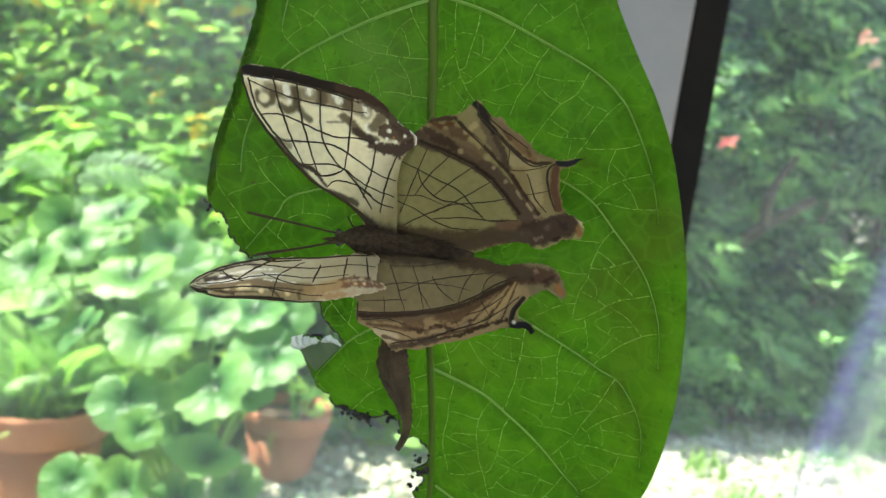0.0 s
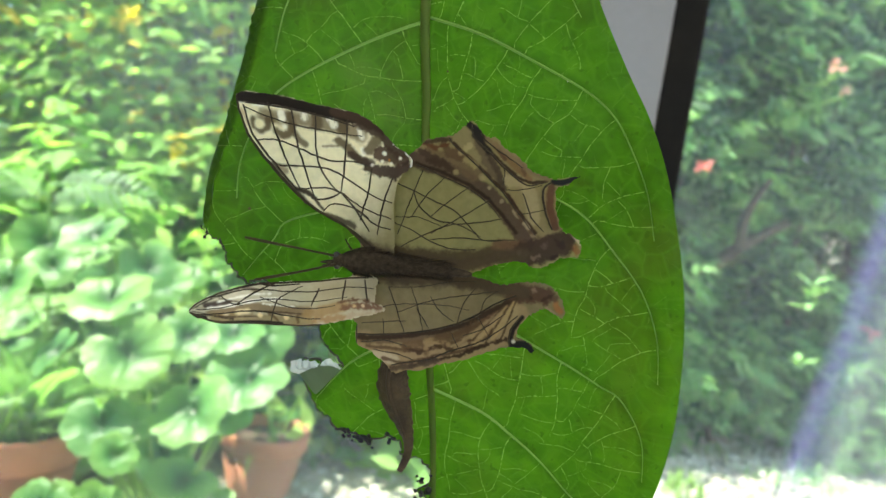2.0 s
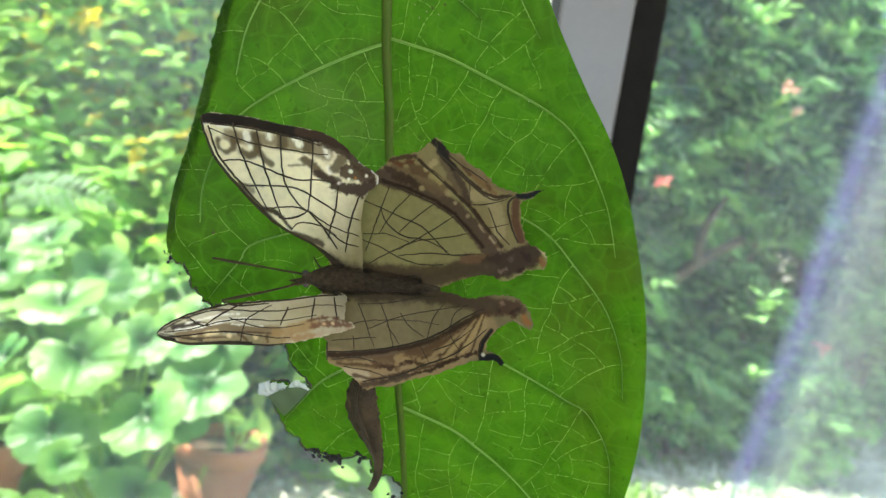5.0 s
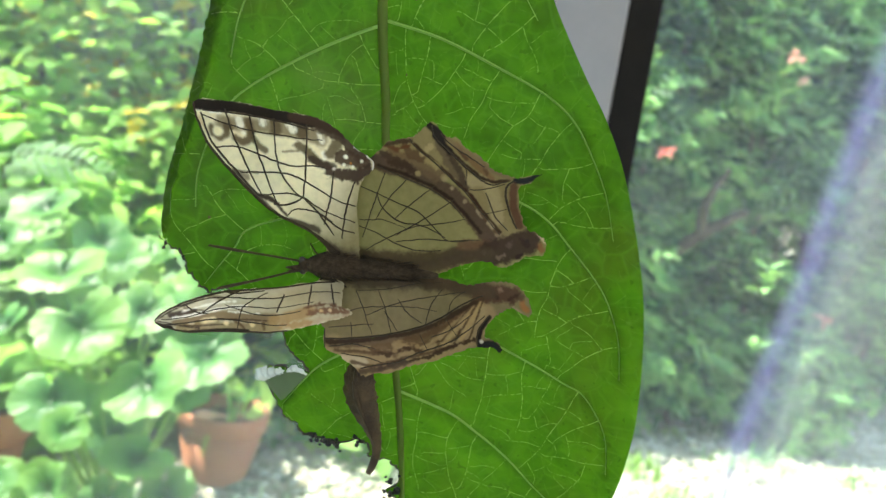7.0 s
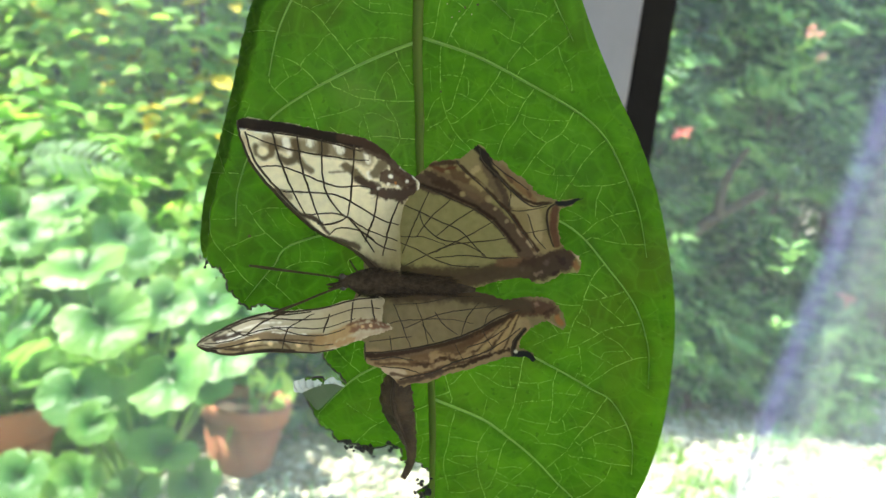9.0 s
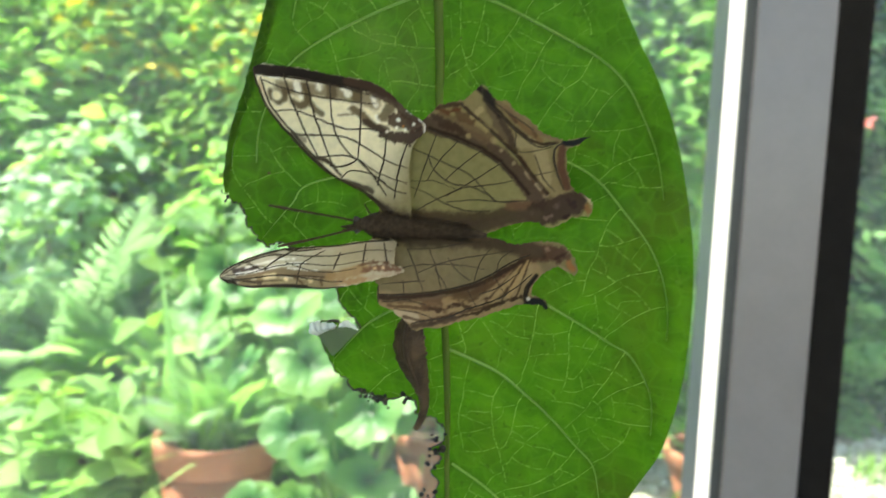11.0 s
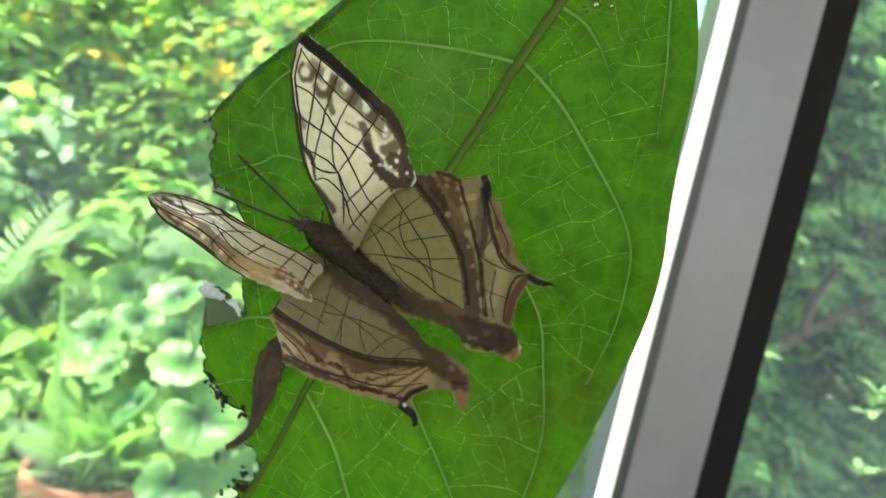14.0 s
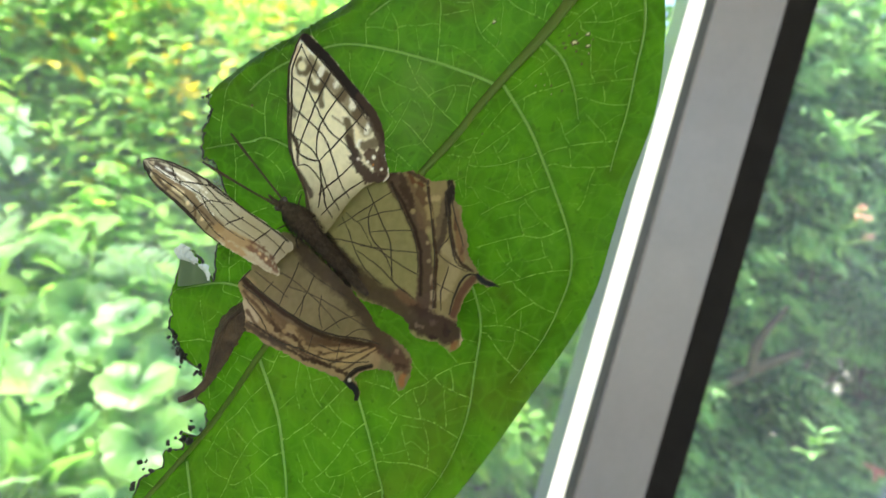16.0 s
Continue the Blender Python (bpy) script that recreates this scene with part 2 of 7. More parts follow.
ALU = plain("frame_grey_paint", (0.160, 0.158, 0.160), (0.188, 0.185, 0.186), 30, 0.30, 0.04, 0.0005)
# same frame as the stile; daylight on this side is put into the white
ALU_DAYLIT = plain("frame_daylit_white", (0.80, 0.80, 0.79), (0.86, 0.86, 0.85), 20, 0.35, 0.05, 0.0005)
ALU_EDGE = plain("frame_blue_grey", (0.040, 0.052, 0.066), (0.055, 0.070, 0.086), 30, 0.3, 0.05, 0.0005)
GASKET = plain("black_gasket", (0.005, 0.0045, 0.004), (0.010, 0.009, 0.008), 60, 0.7, 0.1, 0.0005, spec=0.1)
GROOVE = plain("dark_groove", (0.028, 0.034, 0.031), (0.05, 0.056, 0.053), 60, 0.5, 0.1, 0.0005)
PLASTER = plain("plaster_cream", (0.74, 0.70, 0.61), (0.80, 0.76, 0.67), 8, 0.85, 0.1, 0.002)
TILE = plain("floor_tile_beige", (0.45, 0.41, 0.35), (0.55, 0.51, 0.45), 6, 0.5, 0.05, 0.001)
GRAVEL = foliage("pebble_pale", (0.15, 0.17, 0.11), (0.38, 0.40, 0.31), (0.60, 0.61, 0.54), (1.0, 1.0, 1.0), 0.0, 0.8, 0.3)
WOOD_LOG = plain("weathered_wood", (0.06, 0.043, 0.03), (0.20, 0.15, 0.105), 9, 0.85, 0.6, 0.008)
BRANCH = plain("shaded_branch_brown", (0.040, 0.034, 0.024), (0.10, 0.083, 0.058), 14, 0.9, 0.6, 0.006, spec=0.1)
WHITE_TAG = plain("white_plastic", (0.74, 0.74, 0.72), (0.82, 0.82, 0.80), 12, 0.4, 0.05, 0.001)
HEDGE_GREEN = foliage("hedge_leaf", (0.16, 0.34, 0.085), (0.235, 0.435, 0.125), (0.31, 0.51, 0.165), (1.2, 1.35, 0.7), 0.58, 0.6, 0.15)
HEDGE_LIME = foliage("hedge_leaf_lime", (0.24, 0.44, 0.10), (0.325, 0.53, 0.135), (0.42, 0.60, 0.17), (1.2, 1.3, 0.7), 0.60, 0.6, 0.15)
YELLOW_LEAF = foliage("yellow_leaf", (0.48, 0.40, 0.02), (0.60, 0.48, 0.03), (0.68, 0.50, 0.05), (1.1, 1.0, 0.4), 0.45)
DARK_GREEN = foliage("dark_shrub_leaf", (0.024, 0.070, 0.034), (0.048, 0.120, 0.055), (0.085, 0.19, 0.080), (1.1, 1.2, 0.5), 0.4, 0.5)
FEATHER = foliage("feathery_leaf", (0.135, 0.32, 0.13), (0.225, 0.445, 0.175), (0.35, 0.58, 0.235), (1.15, 1.25, 0.6), 0.45, 0.5)
FERN_GREEN = foliage("fern_green", (0.21, 0.44, 0.13), (0.30, 0.54, 0.18), (0.40, 0.63, 0.25), (1.1, 1.2, 0.6), 0.45)
FERN_PALE = foliage("pale_compound_leaf", (0.27, 0.44, 0.235), (0.35, 0.52, 0.30), (0.43, 0.59, 0.38), (1.05, 1.15, 0.85), 0.45)
GRASS_GREEN = foliage("grass_green", (0.15, 0.32, 0.075), (0.24, 0.43, 0.11), (0.34, 0.53, 0.17), (1.1, 1.1, 0.5), 0.4)
FLOWER_RED = foliage("flower_red", (0.42, 0.10, 0.085), (0.52, 0.16, 0.13), (0.60, 0.26, 0.21), (1.0, 0.8, 0.7), 0.4)
FLOWER_PINK = foliage("flower_pink", (0.60, 0.28, 0.22), (0.68, 0.36, 0.28), (0.74, 0.45, 0.36), (1.0, 0.9, 0.8), 0.4)


def ground_material():
    m, n, l, p = material("garden_ground")
    a = tex(n, l, "Noise", 3.0, 5.0)
    b = tex(n, l, "Noise", 45.0, 4.0)
    f = mixed(n, l, a.outputs[0], b.outputs[0], value=0.4)
    l.new(ramp(n, l, f, ((0.3, (0.16, 0.16, 0.08)), (0.5, (0.36, 0.33, 0.26)), (0.7, (0.52, 0.50, 0.44)))), p.inputs["Base Color"])
    p.inputs["Roughness"].default_value = 0.9
    bump(n, l, f, 0.6, 0.02, p)
    return m


def glass_material(name, low, high, light_streak=None):
    """Clear glass with a thin film of dust that also stands in for haze; last argument: two ends (x, z) of a painted
    light streak in metres, and its half width.
    """
    m, n, l, p = material(name)
    p.inputs["Base Color"].default_value = (0.90, 0.95, 0.93, 1)
    p.inputs["Roughness"].default_value = 0.0
    p.inputs["IOR"].default_value = 1.14
    p.inputs["Transmission Weight"].default_value = 1.0
    film = (0.74, 0.77, 0.74)
    # dust film; its amount also stands in for hazy glare over the garden
    t = tex(n, l, "Noise", 5.0, 4.0)
    amount = ramp(n, l, t.outputs[0], ((0.35, (low, low, low)), (0.7, (high, high, high))))
    tone = None
    # violet and white streak of light, imitated by colour and density of the film
    if light_streak:
        (xa, za), (xb, zb), wide = light_streak
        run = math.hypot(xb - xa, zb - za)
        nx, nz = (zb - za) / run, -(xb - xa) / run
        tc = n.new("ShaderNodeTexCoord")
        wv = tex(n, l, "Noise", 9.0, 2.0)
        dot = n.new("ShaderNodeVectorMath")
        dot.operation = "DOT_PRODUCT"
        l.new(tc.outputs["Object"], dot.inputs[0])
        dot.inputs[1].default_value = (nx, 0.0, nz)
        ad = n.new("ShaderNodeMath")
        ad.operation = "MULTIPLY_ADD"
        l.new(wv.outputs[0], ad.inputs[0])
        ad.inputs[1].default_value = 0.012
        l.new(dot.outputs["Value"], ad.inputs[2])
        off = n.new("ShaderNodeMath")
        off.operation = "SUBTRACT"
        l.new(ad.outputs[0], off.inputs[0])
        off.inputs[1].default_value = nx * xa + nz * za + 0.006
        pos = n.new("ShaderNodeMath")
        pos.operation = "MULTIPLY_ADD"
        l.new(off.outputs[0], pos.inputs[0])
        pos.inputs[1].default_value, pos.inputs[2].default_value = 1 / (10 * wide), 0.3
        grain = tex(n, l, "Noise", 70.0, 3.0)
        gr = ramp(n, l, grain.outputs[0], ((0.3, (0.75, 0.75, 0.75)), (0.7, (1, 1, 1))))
        streak_amount = ramp(n, l, pos.outputs[0], ((0.19, (0, 0, 0)), (0.29, (0.20, 0.20, 0.20)), (0.37, (0.085, 0.085, 0.085)), (0.47, (0.155, 0.155, 0.155)), (0.62, (0.085, 0.085, 0.085)), (1.0, (0.05, 0.05, 0.05))))
        streak_amount = mixed(n, l, streak_amount, gr, value=1.0, mode="MULTIPLY")
        amount = mixed(n, l, amount, streak_amount, value=1.0, mode="ADD")
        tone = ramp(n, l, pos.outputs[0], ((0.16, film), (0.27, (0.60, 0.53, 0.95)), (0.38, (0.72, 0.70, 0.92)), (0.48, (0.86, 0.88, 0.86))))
    dust, dt = n.new("ShaderNodeBsdfDiffuse"), n.new("ShaderNodeBsdfTranslucent")
    d2 = n.new("ShaderNodeMixShader")
    d2.inputs[0].default_value = 0.7
    for k, sh in enumerate((dust, dt)):
        if tone is None:
            sh.inputs[0].default_value = (*film, 1)
        else:
            l.new(tone, sh.inputs[0])
        l.new(sh.outputs[0], d2.inputs[1 + k])
    mx = n.new("ShaderNodeMixShader")
    l.new(amount, mx.inputs[0])
    l.new(p.outputs[0], mx.inputs[1])
    l.new(d2.outputs[0], mx.inputs[2])
    l.new(mx.outputs[0], n["Material Output"].inputs[0])
    return m


def lobed_material():
    """Round soft leaf: dark green round the stalk, yellower towards the rim, pale main veins."""
    m, n, l, p = material("lobed_leaf")
    tc = n.new("ShaderNodeTexCoord")
    wv = tex(n, l, "Noise", 2.6, 3.0)
    ln = n.new("ShaderNodeVectorMath")
    ln.operation = "LENGTH"
    l.new(tc.outputs["Object"], ln.inputs[0])
    f = mixed(n, l, ln.outputs["Value"], wv.outputs[0], value=0.34)
    # dark middle holds the leaf's marking and the cup's shade in one colour
    c = ramp(n, l, f, ((0.30, (0.034, 0.115, 0.030)), (0.50, (0.080, 0.225, 0.056)), (0.68, (0.140, 0.310, 0.082)), (0.88, (0.19, 0.365, 0.100))))
    info = n.new("ShaderNodeObjectInfo")
    c = mixed(n, l, c, ramp(n, l, info.outputs["Random"], ((0.0, (0.72, 0.82, 0.95)), (1.0, (1.0, 1.0, 0.8)))), value=1.0, mode="MULTIPLY")
    p.inputs["Roughness"].default_value = 0.42
    p.inputs["Specular IOR Level"].default_value = 0.35
    b = bump(n, l, wv.outputs[0], 0.3, 0.02, p)
    tr = thin("lobed", n, l, p, c, (1.15, 1.2, 0.6), 0.45)
    l.new(b.outputs[0], tr.inputs["Normal"])
    return m


LOBED = lobed_material()
GROUND_MAT = ground_material()
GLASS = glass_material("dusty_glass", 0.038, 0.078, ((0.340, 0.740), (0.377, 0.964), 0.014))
CLEAR_GLASS = glass_material("window_glass", 0.024, 0.080)


# ---- helpers for meshes ----
def part(name, bm, mat, parent=None, label="", smooth=True):
    me = bpy.data.meshes.new(name)
    if isinstance(bm, tuple):
        me.from_pydata(*bm)
    else:
        bm.to_mesh(me)
        bm.free()
    me.materials.append(mat)
    if smooth:
        me.polygons.foreach_set("use_smooth", [True] * len(me.polygons))
    me.update()
    ob = new(name, me)
    ob.parent = parent
    if label:
        ob["label"] = label
    return ob


def empty(name, m=None):
    ob = new(name)
    ob.empty_display_size = 0.01
    if m is not None:
        ob.matrix_basis = m
    return ob


def box(bm, x0, x1, y0, y1, z0, z1, bevel=0.0):
    r = bmesh.ops.create_cube(bm, size=1.0, matrix=Matrix.LocRotScale(((x0 + x1) / 2, (y0 + y1) / 2, (z0 + z1) / 2), None, (x1 - x0, y1 - y0, z1 - z0)))
    if bevel:
        es = list({e for v in r["verts"] for e in v.link_edges})
        bmesh.ops.bevel(bm, geom=es, offset=bevel, segments=2, affect="EDGES", profile=0.5)
    return bm


def block(name, dims, mat, parent=None, bevel=0.0, label=""):
    return part(name, box(bmesh.new(), *dims, bevel), mat, parent, label, smooth=False)


def smooth_line(pts, per=6, closed=False):
    """Catmull-Rom through control points."""
    P = np.array(pts, float)
    n = len(P)
    out = []
    for i in range(n if closed else n - 1):
        a, b, c, d = (P[(i + k) % n] if closed else P[min(max(i + k, 0), n - 1)] for k in (-1, 0, 1, 2))
        for s in range(per):
            t = s / per
            out.append(0.5 * (2 * b + (c - a) * t + (2 * a - 5 * b + 4 * c - d) * t * t + (3 * b - a - 3 * c + d) * t ** 3))
    if not closed:
        out.append(P[-1])
    return np.array(out)


def tube(path, radii, sides=6, flat=1.0):
    """A tapered tube along a path; flat squeezes it in z. Returns (verts, [], faces)."""
    path = np.asarray(path, float)
    n = len(path)
    radii = np.interp(np.linspace(0, 1, n), np.linspace(0, 1, len(radii)), radii)
    tan = np.gradient(path, axis=0)
    tan /= np.linalg.norm(tan, axis=1, keepdims=True) + 1e-12
    ref = np.array([0, 0, 1.0]) if abs(tan[:, 2]).mean() < 0.8 else np.array([1.0, 0, 0])
    side = np.cross(tan, ref)
    side /= np.linalg.norm(side, axis=1, keepdims=True) + 1e-12
    up = np.cross(side, tan)
    ang = np.arange(sides) * 2 * np.pi / sides
    vs = (path[:, None] + radii[:, None, None] * (np.cos(ang)[None, :, None] * side[:, None] + flat * np.sin(ang)[None, :, None] * up[:, None])).reshape(-1, 3)
    fs = [(i * sides + j, i * sides + (j + 1) % sides, (i + 1) * sides + (j + 1) % sides, (i + 1) * sides + j) for i in range(n - 1) for j in range(sides)]
    fs += [tuple(range(sides))[::-1], tuple(range((n - 1) * sides, n * sides))]
    return [tuple(v) for v in vs], [], fs


def joined(meshes):
    V, F = [], []
    for v, _, f in meshes:
        k = len(V)
        V += list(v)
        F += [tuple(i + k for i in q) for q in f]
    return V, [], F


def lathe(profile, steps=40, wobble=0.0, seed=0):
    rnd = np.random.RandomState(seed)
    V, F = [], []
    m = len(profile)
    for i in range(steps):
        a = 2 * math.pi * i / steps
        k = 1 + wobble * math.sin(2 * a + seed) + wobble * 0.4 * rnd.randn()
        V += [(r * k * math.cos(a), r * k * math.sin(a), z) for r, z in profile]
    for i in range(steps):
        j = (i + 1) % steps
        F += [(i * m + q, j * m + q, j * m + q + 1, i * m + q + 1) for q in range(m - 1)]
    return V, [], F


def turns(n, rnd, tilt=0.6, face=None):
    """n random rotation matrices: z axes lean from the vertical, or from a face direction."""
    yaw = rnd.uniform(0, 2 * np.pi, n)
    lean = np.abs(rnd.normal(0, tilt, n))
    az = rnd.uniform(0, 2 * np.pi, n)
    c, s = np.cos, np.sin
    z = np.stack([s(lean) * c(az), s(lean) * s(az), c(lean)], 1)
    if face is not None:
        z = z + np.array(face)
        z /= np.linalg.norm(z, axis=1, keepdims=True)
    x = np.stack([c(yaw), s(yaw), np.zeros(n)], 1)
    x -= (x * z).sum(1, keepdims=True) * z
    x /= np.linalg.norm(x, axis=1, keepdims=True)
    y = np.cross(z, x)
    return np.stack([x, y, z], 2)


def scatter(template, places, rots, sizes):
    """One mesh of many copies of a template leaf."""
    tv, tf = np.array(template[0], float), template[1]
    V = np.einsum("nij,vj->nvi", rots, tv) * sizes[:, None, None] + places[:, None]
    k = len(tv)
    F = [tuple(i * k + q for q in f) for i in range(len(places)) for f in tf]
    return [tuple(v) for v in V.reshape(-1, 3)], [], F


# simple leaf: folded along the midrib, drooping tip, unit length along x
LEAF_T = ([(0, 0, 0), (0.28, 0.20, 0.05), (0.62, 0.21, 0.03), (1.0, 0, -0.16), (0.62, -0.21, 0.03), (0.28, -0.20, 0.05), (0.32, 0, 0), (0.66, 0, -0.03)],
          [(0, 6, 1), (1, 6, 7, 2), (2, 7, 3), (0, 5, 6), (6, 5, 4, 7), (7, 4, 3)])
NARROW_T = ([(0, 0, 0), (0.4, 0.055, 0.02), (1.0, 0, -0.12), (0.4, -0.055, 0.02), (0.45, 0, -0.01)],
            [(0, 4, 1), (1, 4, 2), (0, 3, 4), (4, 3, 2)])


def spray_template(k=9, seed=3):
    """A small fan of narrow blades along a twig."""
    rnd = np.random.RandomState(seed)
    V, F = [], []
    for i in range(k):
        t = i / (k - 1)
        side = 1 if i % 2 else -1
        a = side * (1.1 - 0.7 * t) + rnd.normal(0, 0.1)
        s = 0.5 * (1 - 0.4 * t)
        b = len(V)
        for x, y, z in NARROW_T[0]:
            V.append((t * 0.6 + s * (x * math.cos(a) - y * 1.5 * math.sin(a)), s * (x * math.sin(a) + y * 1.5 * math.cos(a)), s * z + 0.05 * rnd.randn()))
        F += [tuple(q + b for q in f) for f in NARROW_T[1]]
    return V, F


SPRAY_T = spray_template()

# ---- room and door frame ----
G = 0.00                                   # level of the garden ground
ground = part("ground", ([(-70, -70, G), (70, -70, G), (70, 70, G), (-70, 70, G)], [], [(0, 1, 2, 3)]), GROUND_MAT, None, smooth=False)
tagged(ground, "pale dry earth with sparse grass in a garden", "ground", kind="structure")
floor = block("floor", (-2.2, 1.9, -3.0, 0.66, G + 0.004, G + 0.05), TILE)
tagged(floor, "beige tiled floor inside the doorway", "floor", kind="structure")
ceiling = block("ceiling", (-2.3, 2.0, -3.1, 0.54, 2.56, 2.70), PLASTER)
tagged(ceiling, "plain white plaster ceiling", "ceiling", kind="structure")
wall_left = block("wall_left", (-2.3, -2.2, -3.1, 0.54, G + 0.004, 2.56), PLASTER)
# right wall with an unseen opening, added to brighten the leaf and wings
bmw = bmesh.new()
box(bmw, 1.9, 2.0, -3.1, -2.6, G + 0.004, 2.56)
box(bmw, 1.9, 2.0, 0.1, 0.54, G + 0.004, 2.56)
box(bmw, 1.9, 2.0, -2.6, 0.1, G + 0.004, 0.5)
box(bmw, 1.9, 2.0, -2.6, 0.1, 2.48, 2.56)
wall_right = part("wall_right", bmw, PLASTER, smooth=False)
# back wall with a wide window opening, out of view, that lights the room
bmw = bmesh.new()
box(bmw, -2.2, -2.0, -3.1, -3.0, G + 0.004, 2.56)
box(bmw, 1.7, 1.9, -3.1, -3.0, G + 0.004, 2.56)
box(bmw, -2.0, 1.7, -3.1, -3.0, G + 0.004, 0.5)
box(bmw, -2.0, 1.7, -3.1, -3.0, 2.48, 2.56)
wall_back = part("wall_back", bmw, PLASTER, smooth=False)
bmw = bmesh.new()
box(bmw, -2.2, -1.30, 0.40, 0.54, G + 0.05, 2.56)
box(bmw, 1.55, 1.9, 0.40, 0.54, G + 0.05, 2.56)
box(bmw, -1.30, 1.55, 0.40, 0.54, 2.14, 2.56)
wall_front = part("wall_front", bmw, PLASTER, smooth=False)
for w_ in (wall_left, wall_right, wall_back, wall_front):
    tagged(w_, "plain white plastered room wall", "wall", kind="structure")

# unseen wall added as a reflector: sends warm sunlight through the right opening
wall_outside = block("wall_outside", (4.8, 4.95, -6.0, 0.3, G - 0.02, 3.6), PLASTER)
tagged(wall_outside, "plain cream wall out of view, added to bounce sunlight into the room", "wall", kind="structure")

door_1 = empty("door_1")
tagged(door_1, "grey aluminium sliding door frame with black gasket and glass", "door", kind="structure")
Z0, Z1 = G + 0.05, 2.14
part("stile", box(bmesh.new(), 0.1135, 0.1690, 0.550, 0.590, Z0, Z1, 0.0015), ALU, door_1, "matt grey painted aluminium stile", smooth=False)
part("groove", box(bmesh.new(), 0.1056, 0.1135, 0.553, 0.5558, Z0, Z1), GROOVE, door_1, "dark seal groove", smooth=False)
part("gasket", box(bmesh.new(), 0.1690, 0.1952, 0.552, 0.584, Z0, Z1, 0.003), GASKET, door_1, "black rubber gasket", smooth=False)
part("reveal", box(bmesh.new(), 0.1050, 0.1135, 0.556, 0.606, Z0, Z1, 0.001), ALU_DAYLIT, door_1, "frame edge with daylight put into its white colour", smooth=False)
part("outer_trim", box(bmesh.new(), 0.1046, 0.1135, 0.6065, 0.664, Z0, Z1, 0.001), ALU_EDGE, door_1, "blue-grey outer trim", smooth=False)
part("pane", box(bmesh.new(), 0.188, 1.55, 0.566, 0.571, Z0 + 0.04, Z1 - 0.04), GLASS, door_1, "dusty clear glass pane with a painted light streak", smooth=False).visible_shadow = False
part("pane", box(bmesh.new(), -1.25, 0.1045, 0.660, 0.664, Z0 + 0.04, Z1 - 0.04), CLEAR_GLASS, door_1, "clear glass pane", smooth=False).visible_shadow = False
part("top_rail", box(bmesh.new(), 0.1950, 1.55, 0.552, 0.588, Z1 - 0.06, Z1 - 0.001, 0.002), ALU, door_1, smooth=False)
part("bottom_rail", box(bmesh.new(), 0.1950, 1.55, 0.553, 0.588, Z0 + 0.001, Z0 + 0.07, 0.002), ALU, door_1, smooth=False)
part("jamb", box(bmesh.new(), -1.298, -1.251, 0.54, 0.655, Z0, Z1, 0.002), ALU, door_1, smooth=False)

# ---- the host leaf, in millimetres about its own middle, +z towards the viewer ----
MM = 0.001


def leaf_z(x, y):
    x, y = np.asarray(x, float), np.asarray(y, float)
    left = 12.4 * (np.maximum(0.0, -x - 2.0) / 29.7) ** 0.8
    right = 5.0 * (np.maximum(0.0, x) / 33.0) ** 4
    wave = 0.35 * np.sin(x * 0.23 + 0.8) * np.sin(y * 0.19 + 0.4)
    return np.where(x < -2, left, right) + wave * np.clip(np.abs(x + 2) / 6, 0, 1)


def on_leaf(pts, lift=0.0, per=7):
    p = smooth_line(pts, per)
    return np.column_stack([p, leaf_z(p[:, 0], p[:, 1]) + lift]) * MM


LEAF_RIGHT = [(-2.2, 66), (5, 64.0), (10.4, 58.5), (16.2, 51.0), (20.3, 44.6), (23.9, 36.4), (27.6, 27.9), (30.5, 21.0), (32.6, 12.8), (33.8, 1.5), (34.0, -6.4), (33.5, -15.9), (32.6, -23.8), (30.7, -32.0), (28.4, -37.0), (21, -50), (11, -63), (3, -75)]
LEAF_STUB = [(-1.0, -76), (-3.4, -62), (-3.1, -49.5), (-4.2, -44.1), (-3.6, -40.2), (-4.4, -37.8), (-2.9, -35.9), (-4.2, -33.9), (-2.7, -32.6), (-2.6, -30.3), (-3.2, -28.8), (-4.4, -27.9), (-5.5, -28.1), (-6.3, -26.8), (-6.4, -25.2), (-7.6, -24.1), (-10.6, -24.2), (-12.9, -23.2), (-15.1, -22.1), (-16.2, -20.4), (-17.3, -19.2), (-18.4, -16.1), (-19.1, -13.5), (-19.6, -12.3), (-18.2, -11.8), (-15.9, -12.0), (-13.1, -12.5), (-14.4, -10.6), (-15.7, -9.0), (-15.9, -7.5), (-17.3, -4.8), (-20.2, -2.5), (-23.7, -1.0), (-25.4, -1.4), (-26.3, -0.7), (-26.8, 0.4), (-27.9, 1.5), (-27.8, 2.6), (-28.6, 4.2), (-29.5, 4.4), (-30.3, 5.8)]
LEAF_LEFT = [(-31.2, 6.5), (-31.6, 9.8), (-30.8, 15.0), (-29.1, 21.1), (-27.6, 27.3), (-26.0, 32.8), (-23.8, 40.2), (-20.0, 49.0), (-14.5, 57.3), (-8.0, 63.2)]


